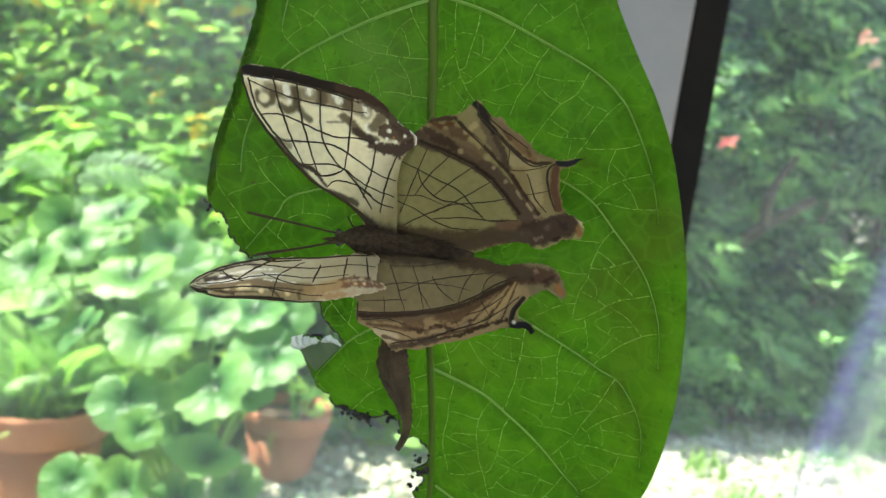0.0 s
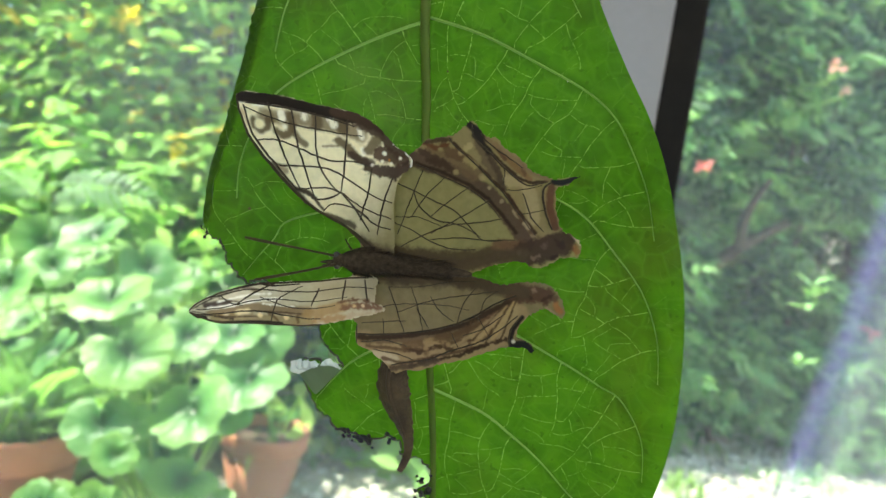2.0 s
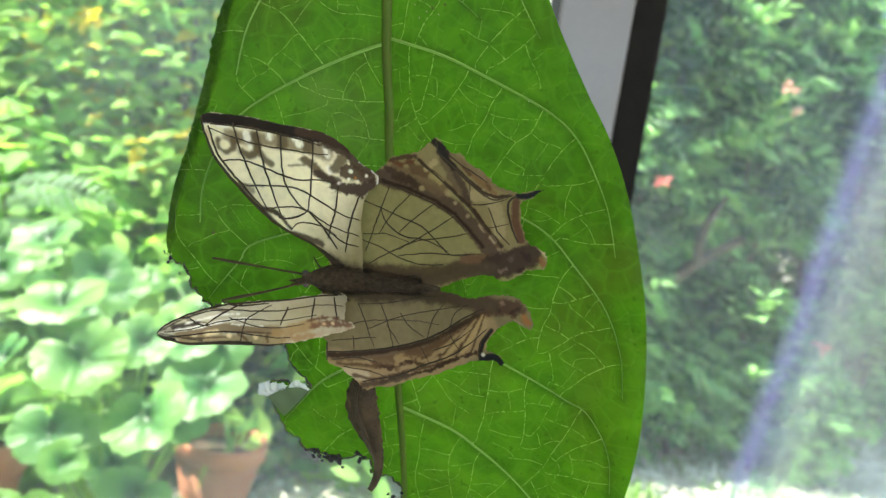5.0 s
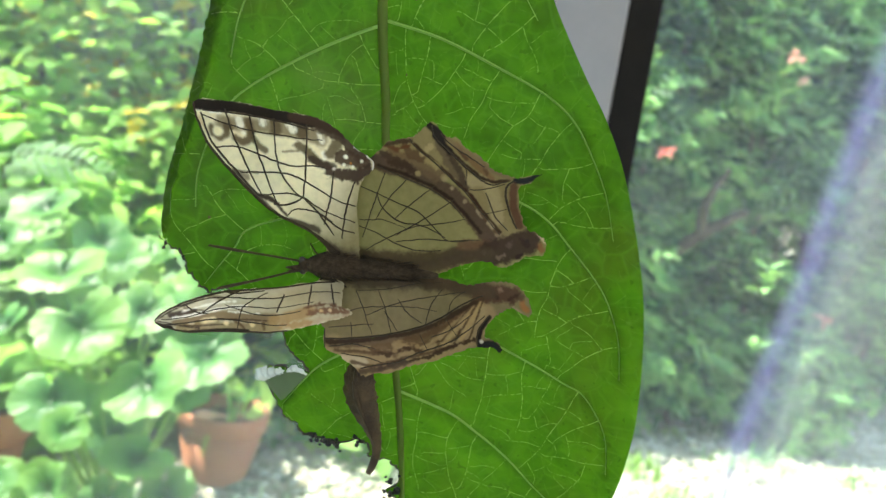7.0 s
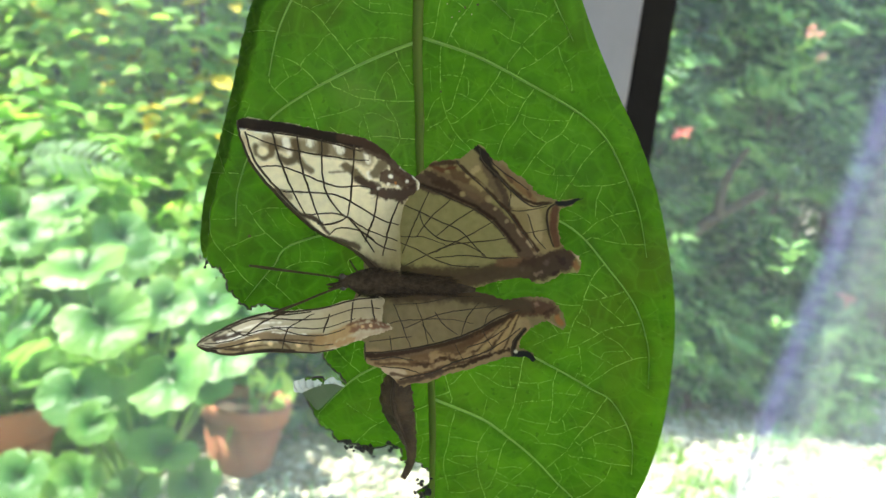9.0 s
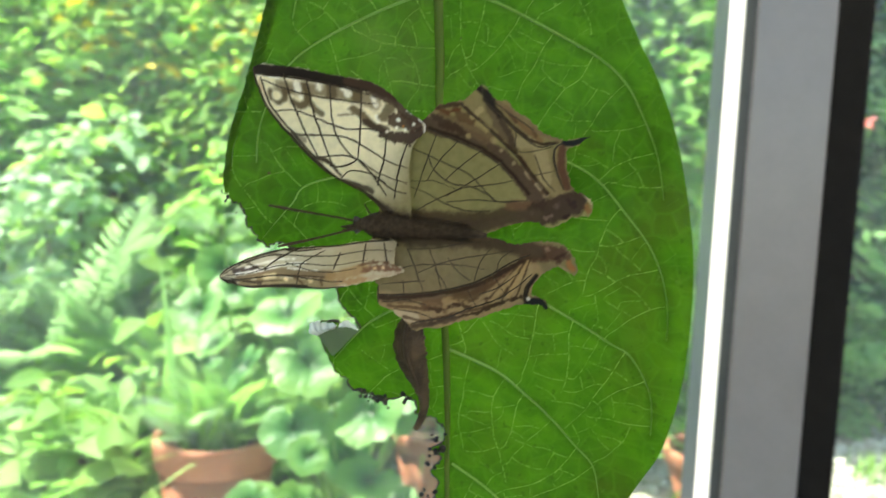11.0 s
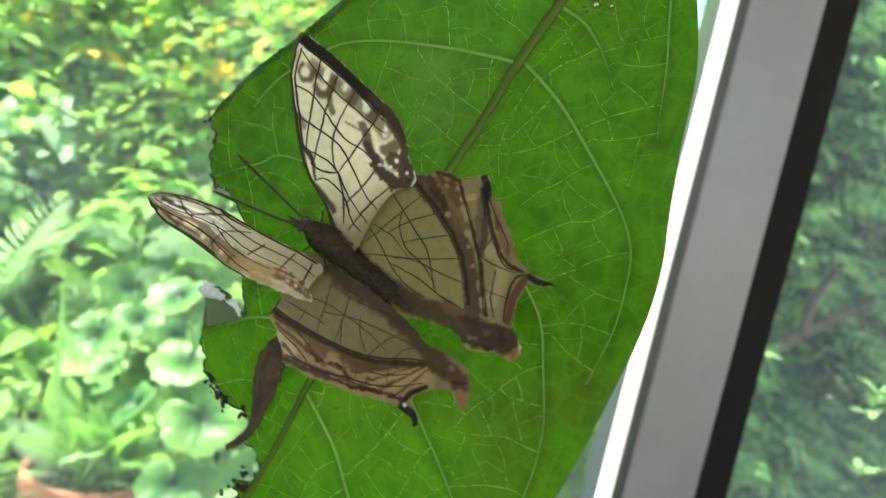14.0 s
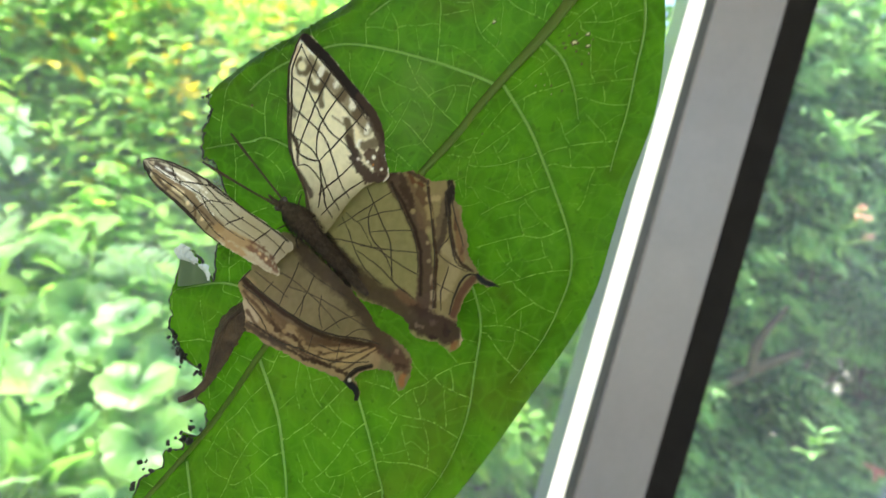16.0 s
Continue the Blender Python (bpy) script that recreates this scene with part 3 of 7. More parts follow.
def host_leaf():
    rnd = np.random.RandomState(4)
    thing = empty("host_leaf")
    tagged(thing, "large green veined leaf with chewed brown-edged margin", "leaf")
    ctrl = LEAF_RIGHT + LEAF_STUB + LEAF_LEFT
    line = smooth_line(ctrl, 5, True)
    i0, i1 = len(LEAF_RIGHT) * 5, (len(LEAF_RIGHT) + len(LEAF_STUB)) * 5
    line[i0 + 8:i1] += rnd.normal(0, 0.16, (i1 - i0 - 8, 2))
    mid = [(-2.6, 84), (-2.4, 66), (-2.3, 52.6), (-1.8, 44.5), (-1.6, 36.4), (-1.4, 26.3), (-1.8, 19.3), (-1.7, 2), (-1.6, -16.4), (-2.1, -36.1), (-1.8, -55), (-0.6, -75)]
    part("midrib", tube(on_leaf(mid, 0.25), [1.1 * MM, 0.92 * MM, 0.74 * MM, 0.62 * MM, 0.45 * MM, 0.28 * MM], 8, 0.6), MIDRIB, thing, "olive green midrib")
    laterals = [
        [(-1.6, 36.4), (-10.8, 31.9), (-20.4, 26.2), (-23.9, 21.5), (-25.9, 15.3), (-26.2, 10)],
        [(-0.8, 36.9), (7.3, 34.6), (14.8, 30.8), (22.2, 25.9), (26.1, 21.5), (28.3, 16.4), (30.0, 10.5), (30.6, 4)],
        [(-1.6, 12.6), (-6.9, 10.5), (-18.9, 7.4), (-21.7, 4.3), (-25.7, -0.3)],
        [(-1.2, 17.2), (9.7, 14.3), (18.0, 9.7), (22.0, 6.7), (25.1, 2.5), (28.8, -3.3), (30.5, -9.7), (30.6, -16)],
    ]
    laterals += [
        [(-1.6, -3.2), (5.5, -6.6), (11.3, -9.9), (17.8, -14.0), (22.6, -17.2), (25.7, -19.1), (28.6, -24.2), (29.0, -30)],
        [(-1.4, -17.2), (5.4, -20.6), (9.6, -24.3), (13.7, -28.4), (17.7, -32.8), (20.9, -36.1), (22, -41)],
        [(-2.0, -8.2), (-7, -10), (-11.4, -11.9), (-14.4, -14.4), (-17.3, -17.3)],
        [(-2.4, 63.5), (4.0, 61.0), (9.0, 55.8), (12.8, 49.8), (16.4, 44.3), (19.0, 39.6), (21.0, 36.0)],
        [(-1.8, 46.0), (3.2, 45.2), (8.2, 42.6), (12.0, 39.6)],
        [(-2.2, 53.6), (-9, 51.5), (-15, 46), (-19.5, 38), (-21.5, 31)],
        [(-1.4, -37), (4, -41), (9, -46), (13, -52)],
    ]
    # cross veins grow from the midrib and side veins until they meet another vein
    cross, strength = [], []
    rails = [smooth_line(c_, 10) for c_ in laterals] + [smooth_line(mid, 20)]
    placed = [np.column_stack([rail, np.full(len(rail), k_)]) for k_, rail in enumerate(rails)]

    def grow(p, way, own, most, wander):
        q, w = np.array(p, float), np.array(way, float) / np.hypot(*way)
        pts, gone, turn = [q], 0.0, 0.0
        near = np.vstack(placed)
        near = near[np.hypot(near[:, 0] - q[0], near[:, 1] - q[1]) < most + 2]
        near = near[near[:, 2] != own]
        while gone < most:
            turn = 0.6 * turn + rnd.normal(0, wander)
            a = turn
            w = np.array([w[0] * math.cos(a) - w[1] * math.sin(a), w[0] * math.sin(a) + w[1] * math.cos(a)])
            q = q + w * 0.4
            gone += 0.4
            if not -30 < q[0] < 32.5:
                break
            pts.append(q)
            if len(near):
                dd = np.hypot(near[:, 0] - q[0], near[:, 1] - q[1])
                if dd.min() < (0.62 if gone < 2.5 else 1.15):
                    if gone < 1.9:
                        return None
                    pts.append(near[dd.argmin(), :2])
                    break
        return np.array(pts) if len(pts) > 6 else None

    def children(source, gap, most, lean, wander, chance):
        made = []
        for rail, own in source:
            run = np.concatenate([[0], np.cumsum(np.hypot(*np.diff(rail, axis=0).T))])
            at_ = rnd.uniform(0.4, 1.0) * gap
            while at_ < run[-1] - 0.6:
                p_ = np.array([np.interp(at_, run, rail[:, k_]) for k_ in (0, 1)])
                e_ = np.array([np.interp(at_ + 0.4, run, rail[:, k_]) for k_ in (0, 1)]) - p_
                e_ /= np.hypot(*e_) + 1e-9
                for s in (-1, 1):
                    if rnd.rand() < chance:
                        pts = grow(p_, np.array([-e_[1], e_[0]]) * s + e_ * lean, own, rnd.uniform(0.5, 1.0) * most, wander)
                        if pts is not None:
                            k_ = 100 + len(placed)
                            placed.append(np.column_stack([pts, np.full(len(pts), k_)]))
                            made.append((pts, k_))
                at_ += gap * rnd.uniform(0.7, 1.35)
        rnd.shuffle(made)
        return made
    first = children([(rail, k_) for k_, rail in enumerate(rails)], 5.2, 20.0, 0.12, 0.04, 0.95)
    second = children(first, 3.6, 9.0, 0.3, 0.06, 0.8)
    third = children(second, 2.8, 5.0, 0.2, 0.08, 0.5)
    for group, lo, hi in ((first, 0.85, 1.15), (second, 0.6, 0.95), (third, 0.3, 0.6)):
        for pts, _ in group:
            cross.append(smooth_line(pts, 2))
            strength.append((rnd.uniform(lo, hi), rnd.uniform(lo, hi) * 0.75))
    # a net of polygons: the edges between the cells of scattered points
    def net_edges(cell, seed, share, lo, hi):
        r_ = np.random.RandomState(seed)
        gx, gy = np.meshgrid(np.arange(-36, 40, cell), np.arange(-80, 72, cell * 0.82))
        gx = gx + (np.arange(gx.shape[0]) % 2)[:, None] * cell * 0.5
        seeds = np.column_stack([gx.ravel(), gy.ravel()]) + r_.uniform(-0.36, 0.36, (gx.size, 2)) * cell
        vs_, _, tris, *_ = geometry.delaunay_2d_cdt([Vector(q_) for q_ in seeds], [], [], 0, 1e-5)
        S_ = np.array([(v.x, v.y) for v in vs_])
        cc, owner = [], {}
        for k_, t_ in enumerate(tris):
            a_, b_, c_ = S_[t_[0]], S_[t_[1]], S_[t_[2]]
            d_ = 2 * (a_[0] * (b_[1] - c_[1]) + b_[0] * (c_[1] - a_[1]) + c_[0] * (a_[1] - b_[1]))
            ux = ((a_ @ a_) * (b_[1] - c_[1]) + (b_ @ b_) * (c_[1] - a_[1]) + (c_ @ c_) * (a_[1] - b_[1])) / (d_ + 1e-12)
            uy = ((a_ @ a_) * (c_[0] - b_[0]) + (b_ @ b_) * (a_[0] - c_[0]) + (c_ @ c_) * (b_[0] - a_[0])) / (d_ + 1e-12)
            cc.append((ux, uy))
            for e_ in ((t_[0], t_[1]), (t_[1], t_[2]), (t_[2], t_[0])):
                owner.setdefault(tuple(sorted(e_)), []).append(k_)
        for ks in owner.values():
            if len(ks) == 2 and r_.rand() < share:
                a_, b_ = np.array(cc[ks[0]]), np.array(cc[ks[1]])
                L_ = np.hypot(*(b_ - a_))
                if 0.3 < L_ < 3 * cell and -33 < a_[0] < 34 and -33 < b_[0] < 34:
                    m_ = (a_ + b_) / 2 + r_.normal(0, 0.06, 2) * L_
                    cross.append(smooth_line([a_, m_, b_], 3))
                    strength.append((r_.uniform(lo, hi), r_.uniform(lo, hi)))
    net_edges(2.2, 13, 0.30, 0.04, 0.16)
    # the blade: slots for the side veins, fine veins marked along their lines
    n = len(line)
    widths, strips = [0.165, 0.13, 0.085, 0.035], []
    extra, mark = [], []

    def sample(path, gap):
        d_ = np.concatenate([[0], np.cumsum(np.hypot(*np.diff(path, axis=0).T))])
        k_ = max(3, int(d_[-1] / gap))
        u_ = np.linspace(0, d_[-1], k_)
        q_ = np.column_stack([np.interp(u_, d_, path[:, 0]), np.interp(u_, d_, path[:, 1])])
        t_ = np.gradient(q_, axis=0)
        t_ /= np.hypot(*t_.T)[:, None] + 1e-9
        return q_, np.column_stack([-t_[:, 1], t_[:, 0]])
    slots = []
    for c in laterals:
        q_, n_ = sample(smooth_line(c, 8), 0.4)
        w_ = np.interp(np.linspace(0, 1, len(q_)), np.linspace(0, 1, 4), widths)
        slots.append((q_, n_, w_))
        for k_ in (-1, 1):
            extra.append(q_ + n_ * (w_ * k_)[:, None])
            mark.append(np.zeros(len(q_)))
        V_ = []
        for (x_, y_), (nx, ny), ww in zip(q_, n_, w_):
            for e_ in (-1.45, -0.7, 0.0, 0.7, 1.45):
                px_, py_ = x_ + nx * ww * e_, y_ + ny * ww * e_
                V_.append((px_ * MM, py_ * MM, (float(leaf_z(px_, py_)) + 0.03 + 0.24 * max(0.0, 1.2 - abs(e_))) * MM))
        F_ = [(5 * i + j, 5 * i + j + 1, 5 * i + j + 6, 5 * i + j + 5) for i in range(len(q_) - 1) for j in range(4)]
        strips.append((V_, [], F_))
    for path, (s0, s1) in zip(cross, strength):
        q_, n_ = sample(path, 0.4)
        fade = np.linspace(s0, s1, len(q_)) * rnd.uniform(0.6, 1.0, len(q_)) * 0.66
        extra += [q_, q_ + n_ * 0.085, q_ - n_ * 0.085]
        mark += [fade, np.zeros(len(q_)), np.zeros(len(q_))]
    extra, mark = np.vstack(extra), np.concatenate(mark)
    xs, ys = np.meshgrid(np.arange(-34, 37, 0.9), np.arange(-78, 69, 0.9))
    grid = np.column_stack([xs.ravel(), ys.ravel()]) + rnd.uniform(-0.12, 0.12, (xs.size, 2))
    keep = np.concatenate([np.min(np.hypot(g[:, None, 0] - line[None, :, 0], g[:, None, 1] - line[None, :, 1]), axis=1) > 0.4 for g in np.array_split(grid, 8)])
    grid = grid[keep]
    keep = np.concatenate([np.min(np.hypot(g[:, None, 0] - line[None, :, 0], g[:, None, 1] - line[None, :, 1]), axis=1) > 0.12 for g in np.array_split(extra, 8)])
    extra, mark = extra[keep], mark[keep]
    allp = np.vstack([line, grid, extra])
    amount = np.concatenate([np.zeros(n + len(grid)), mark])
    vs, _, fs, src, *_ = geometry.delaunay_2d_cdt([Vector(p) for p in allp], [(i, (i + 1) % n) for i in range(n)], [], 1, 1e-5)
    V = np.array([(v.x, v.y) for v in vs])
    vein = np.array([max([amount[k] for k in o], default=0.0) for o in src])
    fs = np.array([tuple(f) for f in fs])
    cen = V[fs].mean(1)
    alive = np.ones(len(fs), bool)
    for q_, n_, w_ in slots:
        box_ = (cen[:, 0] > q_[:, 0].min() - 1) & (cen[:, 0] < q_[:, 0].max() + 1) & (cen[:, 1] > q_[:, 1].min() - 1) & (cen[:, 1] < q_[:, 1].max() + 1)
        ids = np.nonzero(box_)[0]
        for part_ in np.array_split(ids, max(1, len(ids) // 4000)):
            dd = np.hypot(cen[part_, None, 0] - q_[None, :, 0], cen[part_, None, 1] - q_[None, :, 1])
            k_ = dd.argmin(1)
            off = np.abs(((cen[part_] - q_[k_]) * n_[k_]).sum(1))
            alive[part_[(off < w_[k_] * 0.97) & (dd.min(1) < 0.5) & (k_ > 1) & (k_ < len(q_) - 8)]] = False
    fs = fs[alive]
    z = leaf_z(V[:, 0], V[:, 1])
    smooth_rim = np.vstack([smooth_line(LEAF_RIGHT, 5), smooth_line(LEAF_LEFT, 5)])
    dr = np.concatenate([np.min(np.hypot(g[:, None, 0] - smooth_rim[None, :, 0], g[:, None, 1] - smooth_rim[None, :, 1]), axis=1) for g in np.array_split(V, 8)])
    z = z - np.where(V[:, 0] < 0, (0.25 * np.maximum(0, 2.3 - dr) + 0.075 * np.maximum(0, 5.0 - dr) ** 2) * np.clip((V[:, 1] - 4) / 6, 0, 1), 0.8 * np.clip(1 - dr / 2.6, 0, 1) ** 2)
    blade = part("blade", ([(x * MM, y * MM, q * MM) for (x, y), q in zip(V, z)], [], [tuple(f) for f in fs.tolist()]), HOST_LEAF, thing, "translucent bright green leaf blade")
    blade.data.attributes.new("Vein", "FLOAT", "POINT").data.foreach_set("value", vein)
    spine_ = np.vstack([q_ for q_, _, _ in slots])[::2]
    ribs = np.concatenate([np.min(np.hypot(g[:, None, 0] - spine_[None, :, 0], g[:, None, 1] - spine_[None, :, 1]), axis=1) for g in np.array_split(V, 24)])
    blade.data.attributes.new("RibShade", "FLOAT", "POINT").data.foreach_set("value", 0.72 * np.exp(-(ribs / 0.85) ** 2))
    # the left margin is folded over behind the blade
    edge = smooth_line(LEAF_LEFT[:8], 8)
    t_ = np.gradient(edge, axis=0)
    t_ /= np.hypot(*t_.T)[:, None]
    inward = np.column_stack([t_[:, 1], -t_[:, 0]])
    wid = np.interp(np.linspace(0, 1, len(edge)), [0, 0.1, 0.5, 0.8, 1], [0.9, 1.6, 2.0, 2.3, 1.2]) + 0.1 * np.sin(np.arange(len(edge)) * 0.9)
    V_, nv_ = [], 5
    for p_, n_, w_ in zip(edge, inward, wid):
        for j in range(nv_):
            q_ = p_ + n_ * w_ * j / (nv_ - 1)
            V_.append((q_[0] * MM, q_[1] * MM, (float(leaf_z(*q_)) - (0.58 + 0.075 * 25.0) * (1 - 0.75 * j / (nv_ - 1)) - 0.22 - 0.25 * math.sin(math.pi * j / (nv_ - 1))) * MM))
    F_ = [(nv_ * i + j, nv_ * i + j + 1, nv_ * i + j + nv_ + 1, nv_ * i + j + nv_) for i in range(len(edge) - 1) for j in range(nv_ - 1)]
    part("folded_margin", (V_, [], F_), FOLD, thing, "leaf margin folded over, darker green")
    for st in strips:
        part("side_vein", st, SIDE_VEIN, thing)
    # brown bitten edge
    bite = line[i0 + 12:i1]
    zb = leaf_z(bite[:, 0], bite[:, 1])
    rr = np.abs(rnd.normal(0.06, 0.07, len(bite))) + 0.05
    part("bitten_edge", tube(np.column_stack([bite, zb + 0.05]) * MM, rr * MM, 5), CHEWED, thing, "dark brown bitten edge")
    # torn flap: grey-green underside with a white crinkled roll along its top
    def sheet(top, low, nu, nv, lift_of, jag):
        a_, b_ = smooth_line(top, 9), smooth_line(low, 9)
        V_ = []
        for i in range(nu):
            k_ = i * (len(a_) - 1) // (nu - 1)
            for j in range(nv):
                t = j / (nv - 1)
                q_ = a_[k_] * (1 - t) + b_[k_] * t + (rnd.normal(0, jag, 2) if j == 0 else 0)
                V_.append((q_[0] * MM, q_[1] * MM, (float(leaf_z(*q_)) + lift_of(i, t)) * MM))
        return V_, [], [(i * nv + j, i * nv + j + 1, (i + 1) * nv + j + 1, (i + 1) * nv + j) for i in range(nu - 1) for j in range(nv - 1)]
    part("flap_underside", sheet([(-12.9, -12.7), (-14.7, -11.9), (-15.8, -12.2), (-17.2, -12.0), (-18.8, -12.0), (-19.6, -12.8)], [(-12.9, -12.95), (-14.2, -14.0), (-15.4, -15.1), (-16.5, -16.1), (-17.5, -16.8), (-18.2, -15.6)], 22, 8,
                                 lambda i, t: 0.12 + 0.8 * (1 - t) + 0.10 * math.sin(i * 0.8 + 3 * t), 0.05), FLAP_GREY, thing, "dull grey-green underside of a torn flap")
    part("rolled_flap", sheet([(-15.9, -12.0), (-16.8, -11.7), (-17.8, -11.6), (-18.8, -11.4), (-19.6, -11.6), (-20.1, -12.1)], [(-16.2, -12.5), (-17.0, -12.7), (-17.8, -13.0), (-18.5, -13.3), (-19.1, -13.5), (-19.6, -13.3)], 34, 8,
                              lambda i, t: 1.0 + 0.75 * math.sin(math.pi * t) + 0.2 * math.sin(i * 0.9 + 4 * t) + 0.13 * rnd.randn(), 0.08), PALE_FLAP, thing, "white crinkled roll along the torn flap")
    part("rolled_flap", sheet([(-12.9, -12.7), (-13.6, -12.0), (-14.5, -11.4), (-15.2, -11.6), (-15.8, -12.1)], [(-13.1, -12.9), (-13.8, -12.6), (-14.5, -12.4), (-15.1, -12.4), (-15.6, -12.4)], 24, 6,
                              lambda i, t: 0.9 + 0.5 * math.sin(math.pi * t) + 0.10 * math.sin(i * 0.9 + 4 * t) + 0.05 * rnd.randn(), 0.04), PALE_FLAP, thing, "white crinkled roll along the torn flap")
    # dry spots
    for x, y, r in ((2.6, 48.2, 0.62), (4.6, 48.9, 0.34), (1.4, 47.2, 0.22), (3.2, 50.4, 0.36), (-7.8, 42.7, 0.32), (5.2, 41.1, 0.16), (3.4, 39.8, 0.14), (7.0, 41.5, 0.16), (6.0, 46.2, 0.2), (-24.5, 8.6, 0.2), (2.0, 29.5, 0.15), (1.2, 48.6, 0.18), (2.2, 46.8, 0.20), (3.9, 47.3, 0.18), (1.9, 49.5, 0.17), (4.4, 50.1, 0.15), (0.8, 46.0, 0.15), (5.6, 48.0, 0.14), (4.4, 40.6, 0.12), (6.2, 40.2, 0.12), (2.6, 41.6, 0.12)):
        pts = []
        for k in range(16):
            a = 2 * math.pi * k / 16
            q = r * rnd.uniform(0.6, 1.5)
            pts.append((x + q * math.cos(a), y + q * math.sin(a)))
        V = [(px * MM, py * MM, (float(leaf_z(px, py)) + 0.16) * MM) for px, py in pts] + [(x * MM, y * MM, (float(leaf_z(x, y)) + 0.22) * MM)]
        spot = part("dry_spot", (V, [], [(k, (k + 1) % 16, 16) for k in range(16)]), DRY_SPOT, thing, "small dry brown spot")
        if r > 0.3 or r < 0.15:
            h = [(x + 0.55 * (px - x), y + 0.55 * (py - y)) for px, py in pts]
            V = [(px * MM, py * MM, (float(leaf_z(px, py)) + 0.26) * MM) for px, py in h]
            part("dry_centre", (V, [], [tuple(range(16))]), DRY_PALE, spot)
    # droppings caught on the torn edge
    for cx, cy, k, s in ((-14.2, -22.6, 5, 0.5), (-12.8, -23.1, 8, 0.55), (-11.4, -23.8, 9, 0.6), (-10.2, -24.7, 8, 0.6), (-7.6, -24.4, 6, 0.6), (-3.6, -31.6, 7, 0.6), (-3.4, -34.1, 9, 0.7), (-4.2, -36.2, 6, 0.6), (-4.6, -41.5, 6, 0.6), (-3.8, -45.5, 5, 0.5), (-30.0, 5.2, 3, 0.35), (-28.4, 3.4, 3, 0.35)):
        bm = bmesh.new()
        for _ in range(k):
            p = Vector((cx + rnd.normal(0, 1.2 * s), cy + rnd.normal(0, 0.8 * s), float(leaf_z(cx, cy)) + 0.3 + abs(rnd.normal(0, 0.35)))) * MM
            r = s * rnd.uniform(0.35, 0.75) * MM
            res = bmesh.ops.create_icosphere(bm, subdivisions=1, radius=r, matrix=Matrix.Translation(p))
            for v in res["verts"]:
                v.co += Vector(rnd.normal(0, 0.16, 3)) * r * 1.5
        part("frass_crumb", bm, FRASS, thing, "dark crumbly droppings")
    return thing


# ---- the butterfly ----
def height_field(anchors):
    a = np.array(anchors, float)

    def z(x, y):
        x, y = np.asarray(x, float), np.asarray(y, float)
        w = (1 / ((a[:, 0] - x[..., None]) ** 2 + (a[:, 1] - y[..., None]) ** 2 + 4.0)) ** 1.5
        return (w * a[:, 2]).sum(-1) / w.sum(-1)
    return z


def line_distance(P, pts):
    pts = np.array(pts, float)
    if len(pts) == 1:
        return np.hypot(*(P - pts[0]).T)
    best = np.full(len(P), 1e9)
    for a, b in zip(pts[:-1], pts[1:]):
        ab = b - a
        t = np.clip(((P - a) @ ab) / (ab @ ab + 1e-12), 0, 1)
        best = np.minimum(best, np.hypot(*(P - a - t[:, None] * ab).T))
    return best


def wing(name, outline, field, base, paints, veins, parent, label, seed=0, step=0.145, ragged=0.05, line=0.8):
    rnd = np.random.RandomState(seed)
    rim = smooth_line(outline, 6, True)
    rim = rim + rnd.normal(0, ragged, rim.shape)
    n = len(rim)
    lo, hi = rim.min(0), rim.max(0)
    xs, ys = np.meshgrid(np.arange(lo[0], hi[0], step), np.arange(lo[1], hi[1], step))
    grid = np.column_stack([xs.ravel(), ys.ravel()]) + rnd.uniform(-0.04, 0.04, (xs.size, 2))
    d = np.min(np.hypot(grid[:, None, 0] - rim[None, ::2, 0], grid[:, None, 1] - rim[None, ::2, 1]), axis=1)
    grid = grid[d > 0.15]
    vs, _, fs, *_ = geometry.delaunay_2d_cdt([Vector(p) for p in np.vstack([rim, grid])], [(i, (i + 1) % n) for i in range(n)], [], 1, 1e-5)
    P = np.array([(v.x, v.y) for v in vs])
    z = field(P[:, 0], P[:, 1])
    wob = np.array([noise.noise(Vector((x * 0.35, y * 0.35, seed))) for x, y in P])
    z = z + 0.22 * wob
    me = bpy.data.meshes.new(name)
    me.from_pydata([(x * MM, y * MM, q * MM) for (x, y), q in zip(P, z)], [], [tuple(f) for f in fs])
    me.polygons.foreach_set("use_smooth", [True] * len(me.polygons))
    n1 = np.array([noise.noise(Vector((x * 0.9, y * 0.9, seed + 5))) for x, y in P])
    n2 = np.array([noise.noise(Vector((x * 2.6, y * 2.6, seed + 9))) for x, y in P])
    col = np.tile(np.array(base, float), (len(P), 1)) * (1 + 0.10 * n1)[:, None]
    for pts, hw, soft, colour, strength, rough in paints:
        dd = line_distance(P, pts) + rough * (0.5 * n1 + 0.4 * n2)
        t = np.clip((hw + soft - dd) / (2 * soft), 0, 1)
        m = (t * t * (3 - 2 * t) * strength)[:, None]
        col = col * (1 - m) + np.array(colour) * m
    attr = me.color_attributes.new("Pattern", "FLOAT_COLOR", "POINT")
    attr.data.foreach_set("color", np.column_stack([np.clip(col, 0, 1), np.ones(len(P))]).ravel())
    me.materials.append(WING)
    ob = new(name, me)
    ob.parent = parent
    ob["label"] = label
    for pts, r in veins:
        p = smooth_line(pts, 5)
        p = p + rnd.normal(0, 0.03, p.shape)
        q = np.column_stack([p, field(p[:, 0], p[:, 1]) + 0.10 + 0.22 * np.array([noise.noise(Vector((x * 0.35, y * 0.35, seed))) for x, y in p])]) * MM
        part("wing_vein", tube(q, [r * line * MM * 0.75, r * line * MM * 1.05, r * line * MM * 0.6], 5, 0.6), WING_VEIN, ob)
    return ob


